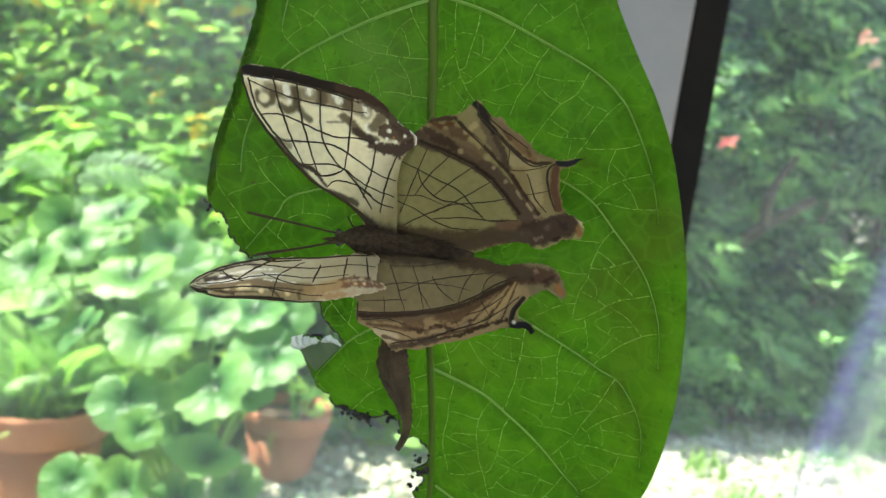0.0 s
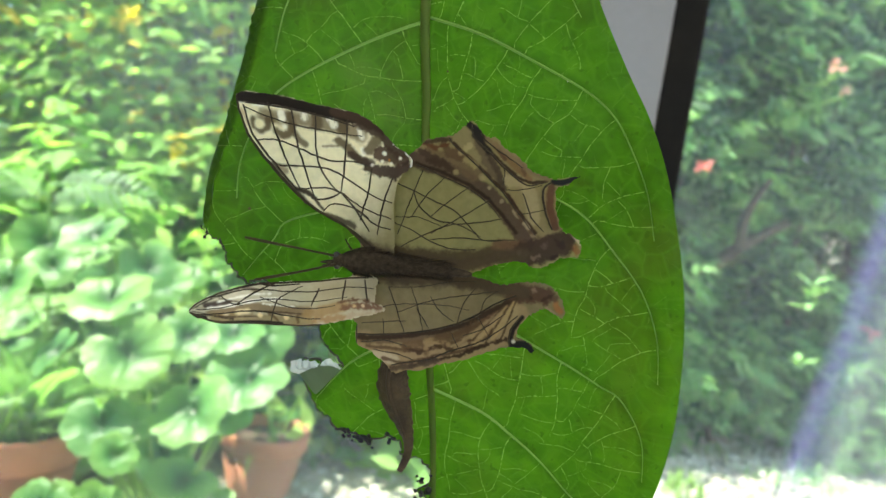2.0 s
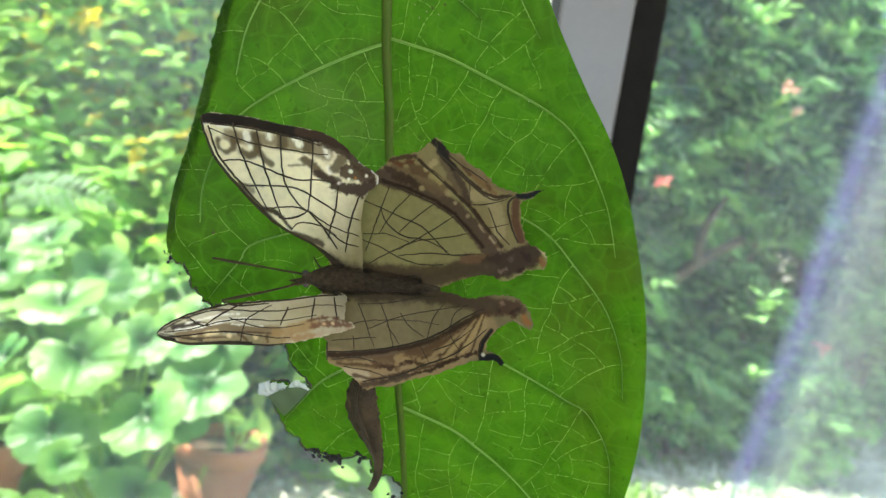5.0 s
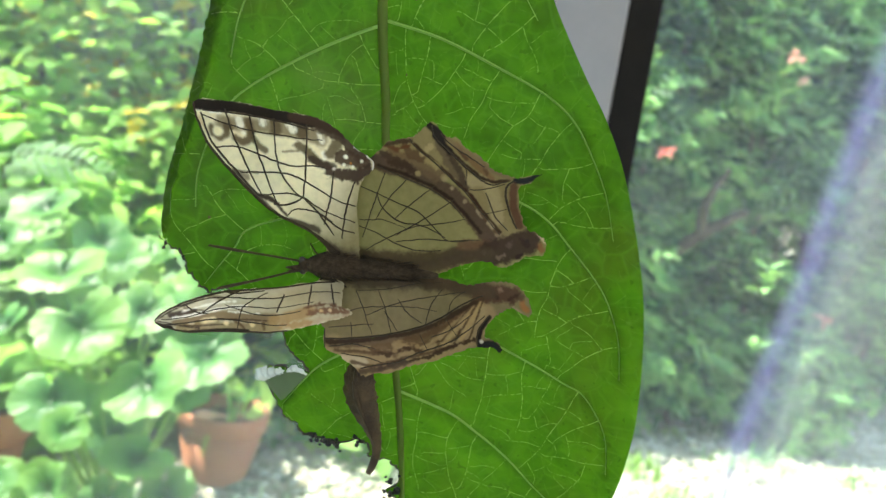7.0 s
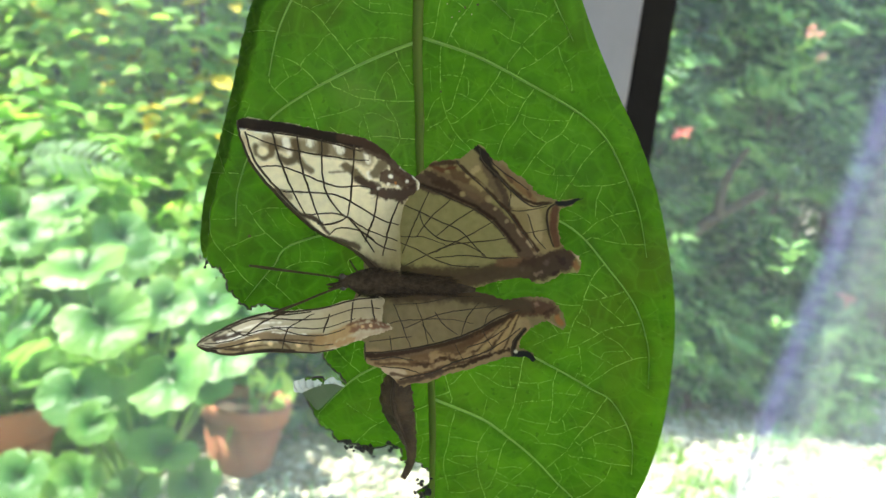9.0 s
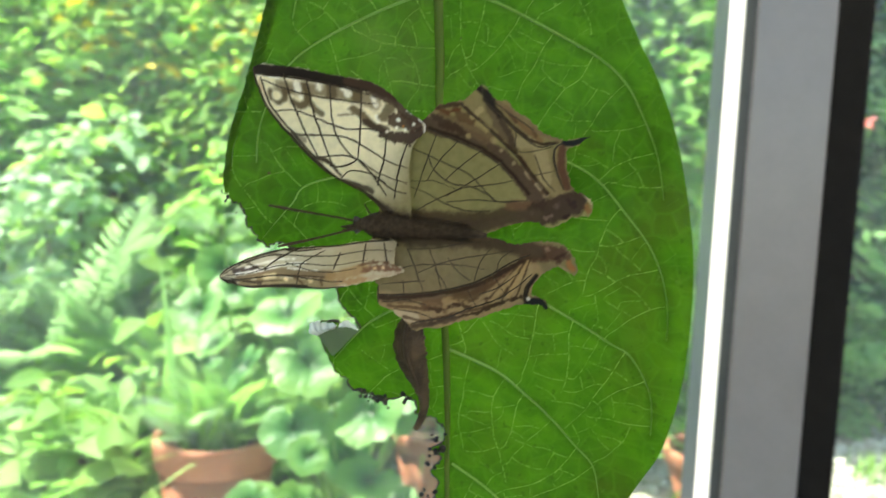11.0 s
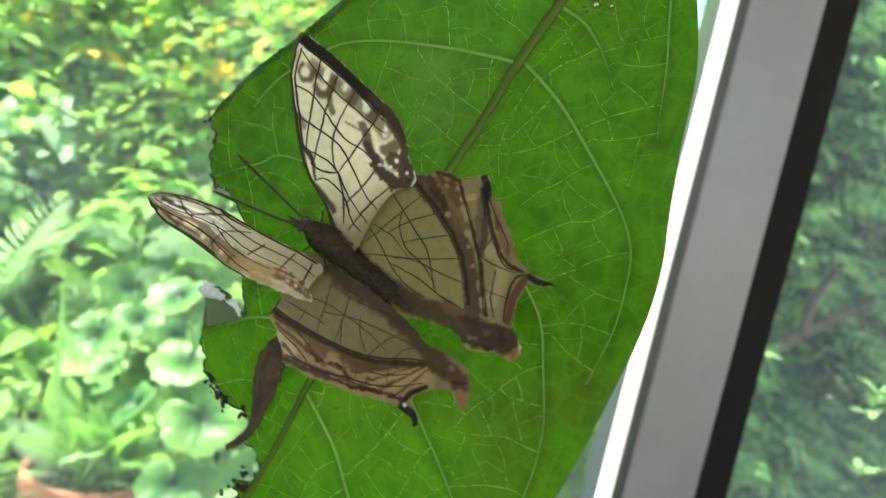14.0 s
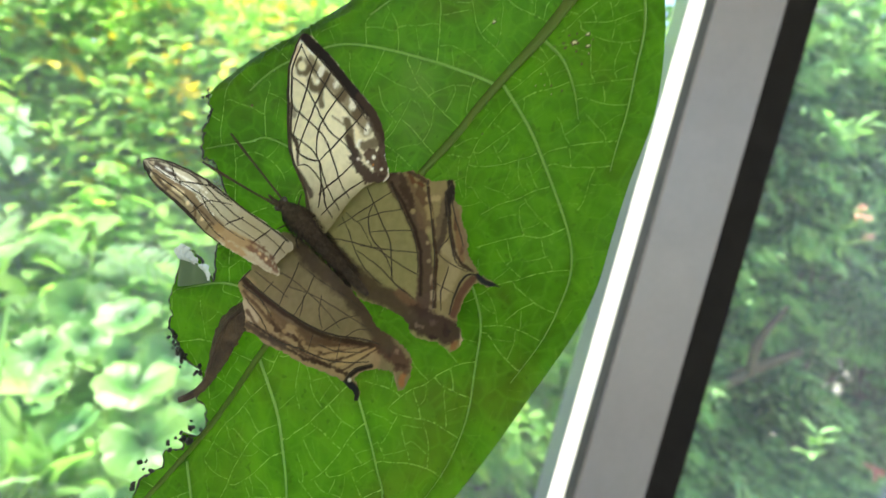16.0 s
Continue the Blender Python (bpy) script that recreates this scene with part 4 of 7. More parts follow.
CREAM = (0.90, 0.82, 0.575)
DARK = (0.022, 0.016, 0.013)
TAN = (0.25, 0.185, 0.090)
ORANGE = (0.26, 0.11, 0.042)


def butterfly():
    rnd = np.random.RandomState(8)
    thing = empty("butterfly")
    tagged(thing, "cream map-winged butterfly with brown borders, wings half open on a leaf", "butterfly")
    # upper (left) forewing
    fld = height_field([(-10.5, 3.2, 5.8), (-26.8, 23.5, 10.6), (-4.1, 15.9, 5.4), (-19, 13, 9)])
    out = [(-9.6, 1.9), (-11.6, 4.2), (-14.5, 6.8), (-17.3, 8.8), (-20.2, 11.5), (-22.8, 14.2), (-24.9, 17.0), (-25.9, 19.4), (-26.6, 21.9), (-26.9, 23.6), (-25.9, 24.1), (-23.0, 23.8), (-20.1, 23.4), (-17.2, 22.7), (-14.3, 22.2), (-11.4, 21.6), (-9.5, 20.6), (-7.6, 19.0), (-6.0, 17.3), (-4.0, 16.0), (-3.6, 14.8), (-5.0, 13.5), (-5.8, 12.1), (-6.2, 9.3), (-6.1, 6.2), (-6.2, 3.6), (-6.6, 1.6)]
    # first two strokes: dimmer light towards the wing base, put into the colour
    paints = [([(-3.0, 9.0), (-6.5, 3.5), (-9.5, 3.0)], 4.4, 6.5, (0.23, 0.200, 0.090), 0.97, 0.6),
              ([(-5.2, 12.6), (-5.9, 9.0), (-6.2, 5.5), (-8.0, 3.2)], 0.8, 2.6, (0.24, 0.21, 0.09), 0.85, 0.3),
              ([(-23.2, 20.9), (-19.9, 20.6), (-16.4, 20.2), (-13.1, 19.6), (-10.9, 18.7)], 1, 0.5, (0.2, 0.15, 0.085), 0.85, 0.45),
              ([(-24.7, 20.4), (-24.6, 19.5), (-23.7, 18.9), (-22.8, 19.4), (-22.7, 20.4)], 0.42, 0.25, (0.13, 0.095, 0.05), 0.95, 0.2),
              ([(-21.8, 18.9), (-21.0, 18.3), (-20.0, 18.6), (-19.6, 19.7)], 0.5, 0.25, (0.13, 0.095, 0.05), 0.95, 0.25),
              ([(-19.5, 18.8), (-18.9, 17.8), (-18.0, 17.2)], 0.42, 0.22, (0.13, 0.095, 0.05), 0.9, 0.3)]
    paints += [([(-19.9, 21.1), (-19.6, 19.7)], 0.45, 0.22, (0.13, 0.095, 0.05), 0.95, 0.3),
              ([(-16.4, 21.1), (-16.3, 19.8)], 0.7, 0.25, (0.13, 0.095, 0.05), 0.9, 0.3),
              ([(-13.0, 20.5), (-13.1, 19.3)], 0.65, 0.25, (0.13, 0.095, 0.05), 0.9, 0.3),
              ([(-22.3, 21.4), (-22.0, 20.1)], 0.2, 0.15, (0.2, 0.15, 0.085), 0.85, 0.2),
              ([(-23.9, 19.8)], 0.62, 0.22, (0.9, 0.82, 0.55), 1, 0.1),
              ([(-20.7, 19.5)], 0.3, 0.15, (0.95, 0.92, 0.8), 1, 0.1),
              ([(-21.0, 21.3), (-20.9, 20.5)], 0.45, 0.18, (0.95, 0.92, 0.8), 0.95, 0.15)]
    paints += [([(-18.1, 21.4), (-18.0, 20.7)], 0.42, 0.18, (0.95, 0.92, 0.8), 0.95, 0.15),
              ([(-14.6, 20.6), (-14.2, 19.9)], 0.5, 0.2, (0.95, 0.92, 0.8), 0.95, 0.15),
              ([(-10.9, 19.4), (-10.7, 18.4)], 0.36, 0.18, (0.95, 0.92, 0.8), 0.9, 0.2),
              ([(-18.4, 21.5), (-18.3, 20.1)], 0.05, 0.05, (0.4, 0.34, 0.22), 0.85, 0),
              ([(-17.8, 21.5), (-17.7, 20.1)], 0.05, 0.05, (0.4, 0.34, 0.22), 0.85, 0),
              ([(-14.9, 20.7), (-14.7, 19.5)], 0.05, 0.05, (0.4, 0.34, 0.22), 0.85, 0),
              ([(-14.1, 20.7), (-13.9, 19.5)], 0.05, 0.05, (0.4, 0.34, 0.22), 0.85, 0)]
    paints += [([(-10.6, 19.3), (-10.5, 18.1)], 0.05, 0.05, (0.4, 0.34, 0.22), 0.85, 0),
              ([(-15.6, 17.0), (-13.6, 17.1)], 0.12, 0.1, (0.2, 0.15, 0.085), 0.8, 0.2),
              ([(-13.7, 17.9), (-12.4, 17.0), (-11.3, 15.6), (-10.2, 15.1)], 0.55, 0.22, (0.13, 0.095, 0.05), 0.95, 0.35),
              ([(-12.0, 16.0), (-10.9, 15.2), (-9.4, 15.0)], 0.5, 0.2, (0.055, 0.035, 0.024), 0.9, 0.3),
              ([(-10.7, 16.8), (-10.5, 16.1)], 0.26, 0.12, (0.95, 0.92, 0.8), 1, 0.1),
              ([(-9.7, 16.7), (-8.3, 18.6)], 0.75, 0.25, (0.13, 0.095, 0.05), 0.92, 0.4)]
    paints += [([(-12.0, 21.0), (-9.7, 20.1), (-8.0, 19.2), (-6.8, 17.8), (-5.3, 16.5)], 1.0, 0.25, (0.075, 0.048, 0.032), 0.97, 0.7),
              ([(-9.7, 14.3), (-8.0, 13.8), (-6.2, 13.6), (-4.7, 14.5)], 0.85, 0.2, (0.060, 0.036, 0.025), 0.97, 0.9),
              ([(-8.3, 16.2), (-6.8, 16.0), (-5.0, 15.4)], 1.05, 0.22, (0.080, 0.046, 0.030), 0.95, 0.9),
              ([(-7.7, 16.3)], 0.32, 0.1, (0.95, 0.92, 0.8), 1, 0.15),
              ([(-8.0, 15.2)], 0.24, 0.1, (0.95, 0.92, 0.8), 1, 0.15),
              ([(-6.7, 14.9)], 0.24, 0.1, (0.95, 0.92, 0.8), 1, 0.15)]
    paints += [([(-5.4, 15.7)], 0.24, 0.1, (0.95, 0.92, 0.8), 0.95, 0.15),
              ([(-9.3, 14.7)], 0.22, 0.1, (0.8, 0.72, 0.62), 0.95, 0.15),
              ([(-7.0, 15.4)], 0.18, 0.08, (0.5, 0.2, 0.05), 1, 0.1),
              ([(-5.0, 14.8), (-4.1, 15.3)], 0.2, 0.1, (0.055, 0.035, 0.024), 0.9, 0.2),
              ([(-7.6, 19.5), (-6.5, 18.1), (-5.0, 17.1), (-3.6, 15.7), (-3.7, 14.5)], 0.20, 0.1, (0.85, 0.82, 0.76), 0.95, 0.6),
              ([(-26.3, 23.5), (-23.8, 22.9), (-20.5, 22.7), (-17.8, 22.1), (-15.1, 21.7), (-12.0, 21.1)], 0.66, 0.14, (0.022, 0.016, 0.013), 1, 0.15)]
    paints += [([(-15.3, 21.4), (-12.0, 20.9), (-9.7, 20.3), (-8.0, 19.2)], 0.42, 0.2, (0.055, 0.032, 0.022), 1, 0.25),
              ([(-26.3, 22.8)], 0.3, 0.1, (0.95, 0.92, 0.8), 1, 0.1),
              ([(-24.6, 22.3), (-23.2, 22.2)], 0.16, 0.08, (0.95, 0.92, 0.8), 1, 0.15),
              ([(-22.1, 22.1), (-20.7, 21.9)], 0.13, 0.08, (0.95, 0.92, 0.8), 0.95, 0.15),
              ([(-26.3, 21.7), (-25.4, 20.0)], 0.3, 0.2, (0.62, 0.48, 0.28), 0.8, 0.2),
              ([(-21.9, 14.2), (-20.8, 13.6)], 0.4, 0.25, (0.26, 0.21, 0.15), 0.85, 0.35),
              ([(-22.1, 14.5), (-19.2, 14.2)], 0.1, 0.08, (0.06, 0.045, 0.03), 0.85, 0.1)]
    paints += [([(-19.2, 11.2), (-17.8, 10.8), (-16.8, 10.0)], 0.32, 0.12, (0.055, 0.035, 0.024), 0.98, 0.25),
              ([(-16.6, 9.6), (-15.9, 8.5)], 0.25, 0.12, (0.055, 0.035, 0.024), 0.95, 0.2),
              ([(-16.4, 7.8), (-14.3, 7.0), (-12.1, 6.1)], 0.5, 0.25, (0.07, 0.05, 0.035), 0.95, 0.35),
              ([(-14.4, 6.0), (-10.9, 3.7)], 0.55, 0.2, (0.06, 0.042, 0.032), 0.98, 0.25),
              ([(-22.6, 14.6), (-19.5, 11.2), (-16.5, 7.9)], 0.26, 0.12, (0.1, 0.08, 0.06), 0.95, 0.12)]
    v = [([(-22.5, 22.6), (-21.9, 18.6), (-20.6, 14.9), (-18.6, 11.1)], .15), ([(-19.6, 21.9), (-19.1, 17.6), (-18.0, 13.8), (-16.8, 10.2)], .15),
              ([(-16.5, 21.4), (-16.5, 16.9), (-15.7, 13.8), (-14.3, 11.6), (-13.3, 10.8)], .14), ([(-12.4, 20.6), (-12.7, 16.0), (-12.9, 13.2), (-13.3, 10.8)], .15),
              ([(-9.3, 14.2), (-9.8, 10.8), (-10.6, 8.5), (-11.2, 6.9)], .15), ([(-6.4, 12.9), (-7.5, 10.1), (-8.1, 7.7), (-8.7, 5.0)], .15),
              ([(-25.9, 22.4), (-25.1, 19.0), (-23.9, 16.6), (-21.7, 13.9), (-19.1, 11.0)], .17)]
    v += [([(-24.4, 17.7), (-21.7, 17.7), (-18.7, 16.6), (-16.1, 15.6), (-14.3, 15.1), (-11.4, 15.1), (-9.9, 14.5)], .14),
              ([(-21.7, 14.3), (-18.7, 14.3), (-15.3, 14.1), (-13.5, 13.4), (-11.3, 11.9), (-9.1, 10.4), (-6.4, 9.5)], .14),
              ([(-19.1, 11.1), (-16.8, 11.4), (-15.0, 11.4), (-13.3, 10.8), (-11.4, 9.2), (-9.1, 8.1), (-6.5, 7.3)], .13),
              ([(-17.2, 10.0), (-15.8, 9.8), (-14.3, 10.3), (-13.3, 10.8)], .16), ([(-15.8, 8.2), (-14.7, 9.2), (-13.2, 9.1), (-11.4, 8.4), (-9.9, 7.3)], .12)]
    v += [([(-13.3, 10.8), (-12.1, 9.2), (-11.0, 7.3), (-9.9, 5.4)], .16), ([(-25.9, 22.1), (-21.6, 20.4), (-18.7, 19.6), (-15.8, 19.2), (-12.8, 18.7), (-10.6, 18.5)], .12),
              ([(-11.4, 8.4), (-9.1, 6.5), (-6.7, 5.8)], .12), ([(-25.6, 22.6), (-20.3, 21.9), (-15.4, 20.9), (-11.6, 19.8)], .14),
              ([(-9.4, 3.0), (-11.5, 4.8), (-14.6, 6.9), (-17.4, 8.9), (-20.3, 11.6), (-22.8, 14.3), (-24.9, 17.1), (-25.9, 19.5), (-26.6, 21.9), (-26.8, 23.5)], .24)]
    paints += [([(-26.3, 23.4), (-23.0, 23.2), (-20.1, 22.7), (-17.2, 22.0), (-14.3, 21.4), (-11.8, 20.9)], 0.75, 0.14, DARK, 1.0, 0.2), ([(-14.0, 21.6), (-11.4, 21.0), (-9.6, 20.1)], 0.62, 0.2, (0.055, 0.032, 0.022), 1.0, 0.25)]
    paints += [([(-12.0, 3.9), (-9.0, 2.4), (-6.8, 2.2)], 1.0, 0.9, (0.065, 0.046, 0.030), 0.96, 0.6), ([(-15.4, 6.9), (-12.0, 4.5), (-9.5, 3.0)], 0.6, 0.35, (0.060, 0.042, 0.028), 0.95, 0.3)]
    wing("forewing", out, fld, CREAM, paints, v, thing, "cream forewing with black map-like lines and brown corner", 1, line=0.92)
    # lower (right) forewing, raised steeply
    fld = height_field([(-9.5, -.7, 6.5), (-30.6, -5.2, 16.4), (-7.1, -6.4, 6.3), (-21, -1, 12.5), (-20, -6.5, 12)])
    out = [(-8.9, -0.9), (-12.8, -0.9), (-16.8, -1.1), (-20.9, -1.3), (-25.1, -2.0), (-27.9, -2.9), (-30.1, -4.0), (-31.5, -5.2), (-30.7, -6.0), (-27.8, -6.6), (-26.1, -6.9), (-22.4, -7.1), (-18.1, -7.0), (-15.3, -6.9), (-12.7, -6.7), (-10.8, -6.35), (-9.6, -6.25), (-8.6, -5.8), (-7.8, -5.5), (-8.3, -4.8), (-9.1, -4.4), (-8.9, -2.5)]
    # first stroke darkens the wing base, where less light comes through
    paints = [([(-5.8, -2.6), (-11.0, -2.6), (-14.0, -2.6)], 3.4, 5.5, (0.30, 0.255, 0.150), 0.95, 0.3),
              ([(-28.3, -5.4), (-23.5, -4.9), (-20.2, -5.1), (-16.8, -5.2)], 0.7, 0.3, (0.2, 0.125, 0.06), 0.85, 0.35),
              ([(-27.9, -6.2), (-25.4, -6.5), (-22.6, -6.6), (-16.8, -6.6)], 0.75, 0.25, (0.26, 0.19, 0.09), 0.85, 0.35),
              ([(-29.0, -4.4), (-27.9, -4.2), (-26.5, -4.1)], 0.4, 0.18, (0.065, 0.042, 0.036), 0.95, 0.2),
              # pale streak: sky glint along the wing, painted into its colour
              ([(-28.7, -4.8), (-25.4, -4.4), (-23.1, -3.9), (-20.2, -3.5)], 0.2, 0.12, (1, 0.97, 0.9), 1, 0.25)]
    paints += [([(-25.3, -2.1), (-23.5, -2.6)], 0.25, 0.15, (0.15, 0.11, 0.08), 0.8, 0.3),
              ([(-25.4, -5.5), (-24.6, -5.4)], 0.38, 0.15, (0.8, 0.66, 0.4), 0.95, 0.25),
              ([(-23.1, -6.0)], 0.34, 0.15, (0.8, 0.64, 0.38), 0.95, 0.25),
              ([(-19.6, -6.1)], 0.34, 0.15, (0.78, 0.6, 0.34), 0.95, 0.25),
              ([(-26.7, -5.6)], 0.24, 0.12, (0.6, 0.5, 0.34), 0.9, 0.2),
              ([(-23.5, -5.5), (-20.2, -5.4), (-16.8, -5.5)], 0.1, 0.08, (0.07, 0.04, 0.022), 0.9, 0.15),
              ([(-27.5, -5.8), (-26.0, -6.1), (-23.5, -6.2)], 0.1, 0.08, (0.07, 0.045, 0.03), 0.9, 0.15)]
    paints += [([(-22.1, -5.7), (-21.2, -6.1), (-20.7, -6.7)], 0.14, 0.1, (0.13, 0.08, 0.04), 0.85, 0.3),
              ([(-18.2, -5.6), (-18.0, -6.6)], 0.14, 0.1, (0.13, 0.08, 0.04), 0.85, 0.3),
              ([(-16.8, -5.5), (-14.8, -5.1), (-13.2, -4.8)], 0.75, 0.3, (0.34, 0.22, 0.1), 0.9, 0.4),
              ([(-15.9, -6.1), (-14.5, -6.4), (-13.4, -6.3)], 0.45, 0.2, (0.34, 0.21, 0.10), 0.9, 0.7),
              ([(-13.5, -4.2), (-11.0, -4.0), (-9.0, -4.8)], 0.22, 0.15, (0.13, 0.065, 0.036), 0.95, 0.6),
              ([(-13.0, -5.0), (-10.8, -4.9), (-8.7, -5.3)], 0.4, 0.2, (0.17, 0.085, 0.048), 0.92, 0.9)]
    paints += [([(-11.9, -4.9)], 0.2, 0.1, (0.62, 0.42, 0.22), 0.9, 0.2),
              ([(-10.8, -4.9)], 0.18, 0.1, (0.7, 0.5, 0.3), 0.9, 0.2),
              ([(-12.2, -6.2), (-10.3, -6.0), (-8.5, -5.8)], 0.3, 0.2, (0.42, 0.33, 0.23), 0.85, 0.9),
              ([(-31.7, -5.6), (-31.0, -5.9), (-29.2, -6.1)], 0.36, 0.12, (0.02, 0.015, 0.013), 1, 0.1),
              ([(-29.2, -6.2), (-28.5, -6.6), (-26.0, -6.8), (-23.3, -6.9), (-20.2, -6.9)], 0.2, 0.1, (0.028, 0.02, 0.016), 1, 0.12),
              ([(-31.0, -5.3), (-29.2, -5.5), (-27.9, -5.8), (-26.0, -6.4)], 0.1, 0.08, (0.05, 0.035, 0.028), 0.95, 0.1)]
    # third and fourth strokes: more painted glints
    paints += [([(-30.6, -4.6), (-29.4, -4.8)], 0.3, 0.2, (0.40, 0.33, 0.24), 0.8, 0.4), ([(-30.9, -4.9), (-28.4, -3.5), (-25.6, -2.5)], 0.12, 0.08, (0.03, 0.022, 0.017), 0.95, 0.15), ([(-27.4, -3.9), (-24.4, -3.2), (-21.5, -2.9)], 0.14, 0.10, (0.98, 0.95, 0.88), 0.95, 0.3), ([(-22.6, -4.4), (-18.6, -4.6)], 0.10, 0.08, (0.90, 0.86, 0.76), 0.9, 0.4),
              ([(-27.4, -3.5), (-25.6, -4.1)], 0.1, 0.08, (0.05, 0.035, 0.025), 0.9, 0.1)]
    v = [([(-28.5, -3.3), (-25.0, -2.5), (-20.9, -2.4), (-16.7, -2.5), (-12.8, -2.3), (-9.2, -2.5)], .10), ([(-30.4, -5.0), (-27.2, -4.7), (-23.7, -4.0), (-20.9, -3.6), (-16.7, -3.8), (-12.7, -3.6)], .10),
              ([(-20.5, -1.3), (-23.7, -2.9), (-25.8, -4.5)], .14), ([(-15.6, -2.1), (-16.4, -4.4)], .14), ([(-12.9, -1.3), (-13.3, -4.0)], .14), ([(-10.5, -1.3), (-10.2, -4.2)], .14),
              ([(-17.4, -1.7), (-20.2, -3.3), (-21.1, -4.7), (-21.7, -6.9)], .10), ([(-30.7, -5.7), (-27.2, -5.5), (-23.7, -5.4), (-19.5, -5.8), (-15.4, -6.2)], .12)]
    v += [([(-27.3, -3.1), (-26.4, -4.1), (-25.0, -4.6)], .12), ([(-23.0, -1.5), (-21.6, -1.8), (-17.7, -1.4)], .14), ([(-23.0, -3.5), (-18.5, -4.7), (-14, -4.6)], .09),
              ([(-10.0, -1.0), (-16.8, -1.2), (-20.9, -1.4), (-25.1, -2.1), (-27.9, -3.0), (-30.1, -4.1), (-31.4, -5.2)], .17), ([(-31.3, -5.4), (-27.8, -6.6), (-22.4, -7.1), (-15.3, -6.9)], .17)]
    # base duller than the other forewing: its weaker light is put into the colour
    wing("forewing", out, fld, (0.62, 0.56, 0.42), paints, v, thing, "steeply raised cream forewing with brown border", 2, ragged=0.07, line=0.9)
    # upper hindwing
    fld = height_field([(-7.5, 3, 4.6), (4.6, 20.7, 4.4), (19.7, 13, 3.8), (19.1, 3, 1.8), (5, 0, 2.5), (-4, 15, 4.2)])
    out = [(-11.5, 2.2), (-10.6, 7.0), (-9.0, 11.2), (-6.2, 14.2), (-4.2, 16.2), (-2.0, 18.2), (0.4, 18.6), (2.4, 19.1), (4.0, 20.4), (4.8, 20.9), (5.8, 20.1), (6.8, 18.8), (8.4, 18.5), (9.6, 17.1), (11.3, 16.1), (12.5, 14.8), (13.7, 13.7), (15.3, 13.0), (16.5, 12.6), (17.5, 12.8), (19.8, 13.0), (17.8, 11.8), (16.8, 11.2), (16.6, 8.9), (16.9, 7.2), (17.7, 5.1), (19.0, 4.5), (20.0, 3.4), (20.1, 2.2), (19.3, 1.3), (17.3, 1.1), (16.3, 0.6), (14.7, -0.2), (13.1, 0.0), (12.1, 0.7), (9.3, 0.6), (6.9, -0.0), (5.3, -0.6), (3.5, -1.0), (0.4, -0.2), (-2.8, 0.4), (-7.0, 1.2)]
    outer = [(-0.5, 17.2), (3.5, 17.6), (7.0, 16.5), (10.0, 14.0), (12.8, 11.0), (14.6, 7.5), (14.8, 5.0)]
    band = [(-3.5, 15.6), (0.4, 14.5), (4.4, 12.8), (7.6, 10.6), (9.7, 8.1), (11.4, 5.7), (12.7, 3.3)]
    paints = [(outer, 2.6, 0.4, TAN, 0.75, 0.5),
              ([(9.5, 12.6), (12.5, 12.5), (13.5, 9.5), (13.6, 6.8)], 0.9, 0.3, (0.38, 0.30, 0.16), 0.75, 0.4),
              (band, 1.15, 0.25, (0.085, 0.052, 0.034), 0.96, 0.4),
              ([(-1.5, 16.6), (2.5, 15.2), (5.5, 13.6)], 0.9, 0.4, (0.15, 0.095, 0.05), 0.8, 0.9),
              ([(5.6, 18.4), (7.4, 14.8), (9.0, 12.2)], 0.7, 0.3, (0.12, 0.085, 0.05), 0.85, 0.7),
              ([(6.4, 13.0)], 0.5, 0.2, (0.34, 0.26, 0.13), 0.7, 0.5), ([(7.4, 11.6)], 0.3, 0.15, (0.40, 0.31, 0.18), 0.7, 0.3)]
    paints += [([(11.0, 8.2), (11.6, 7.4)], 0.35, 0.15, (0.36, 0.28, 0.18), 0.8, 0.2), ([(13.6, 4.6)], 0.4, 0.2, (0.30, 0.22, 0.14), 0.8, 0.2),
              ([(0.8, 17.6), (1.8, 16.6), (3.2, 16.2)], 0.75, 0.25, (0.11, 0.062, 0.030), 0.9, 0.9),
              ([(-2.6, 16.8), (-0.8, 15.8), (1.6, 14.9)], 0.5, 0.2, (0.06, 0.034, 0.022), 0.9, 0.6),
              ([(4.6, 17.6), (3.4, 16.6)], 0.45, 0.2, (0.42, 0.32, 0.16), 0.8, 0.5),
              ([(7.2, 16.4), (8.6, 14.0), (9.4, 11.6)], 0.5, 0.2, (0.07, 0.045, 0.028), 0.9, 0.5)]
    paints += [([(8.2, 17.6), (10.6, 15.0), (13.0, 12.8)], 0.45, 0.2, (0.20, 0.11, 0.05), 0.85, 0.3),
              ([(10.2, 10.2), (11.8, 7.4), (13.4, 5.0)], 0.35, 0.15, (0.10, 0.055, 0.03), 0.9, 0.4),
              ([(-3.3, 15.1), (0.5, 13.9), (4.3, 12.2), (7.3, 10.0), (9.3, 7.6), (11.2, 5.0)], 0.26, 0.14, (0.030, 0.017, 0.011), 0.95, 0.25),
              ([(2.2, 17.9), (5.2, 15.4), (7.6, 13.0), (9.9, 10.7), (11.7, 8.1), (13.9, 4.9)], 0.20, 0.12, (0.045, 0.022, 0.012), 0.95, 0.2)]
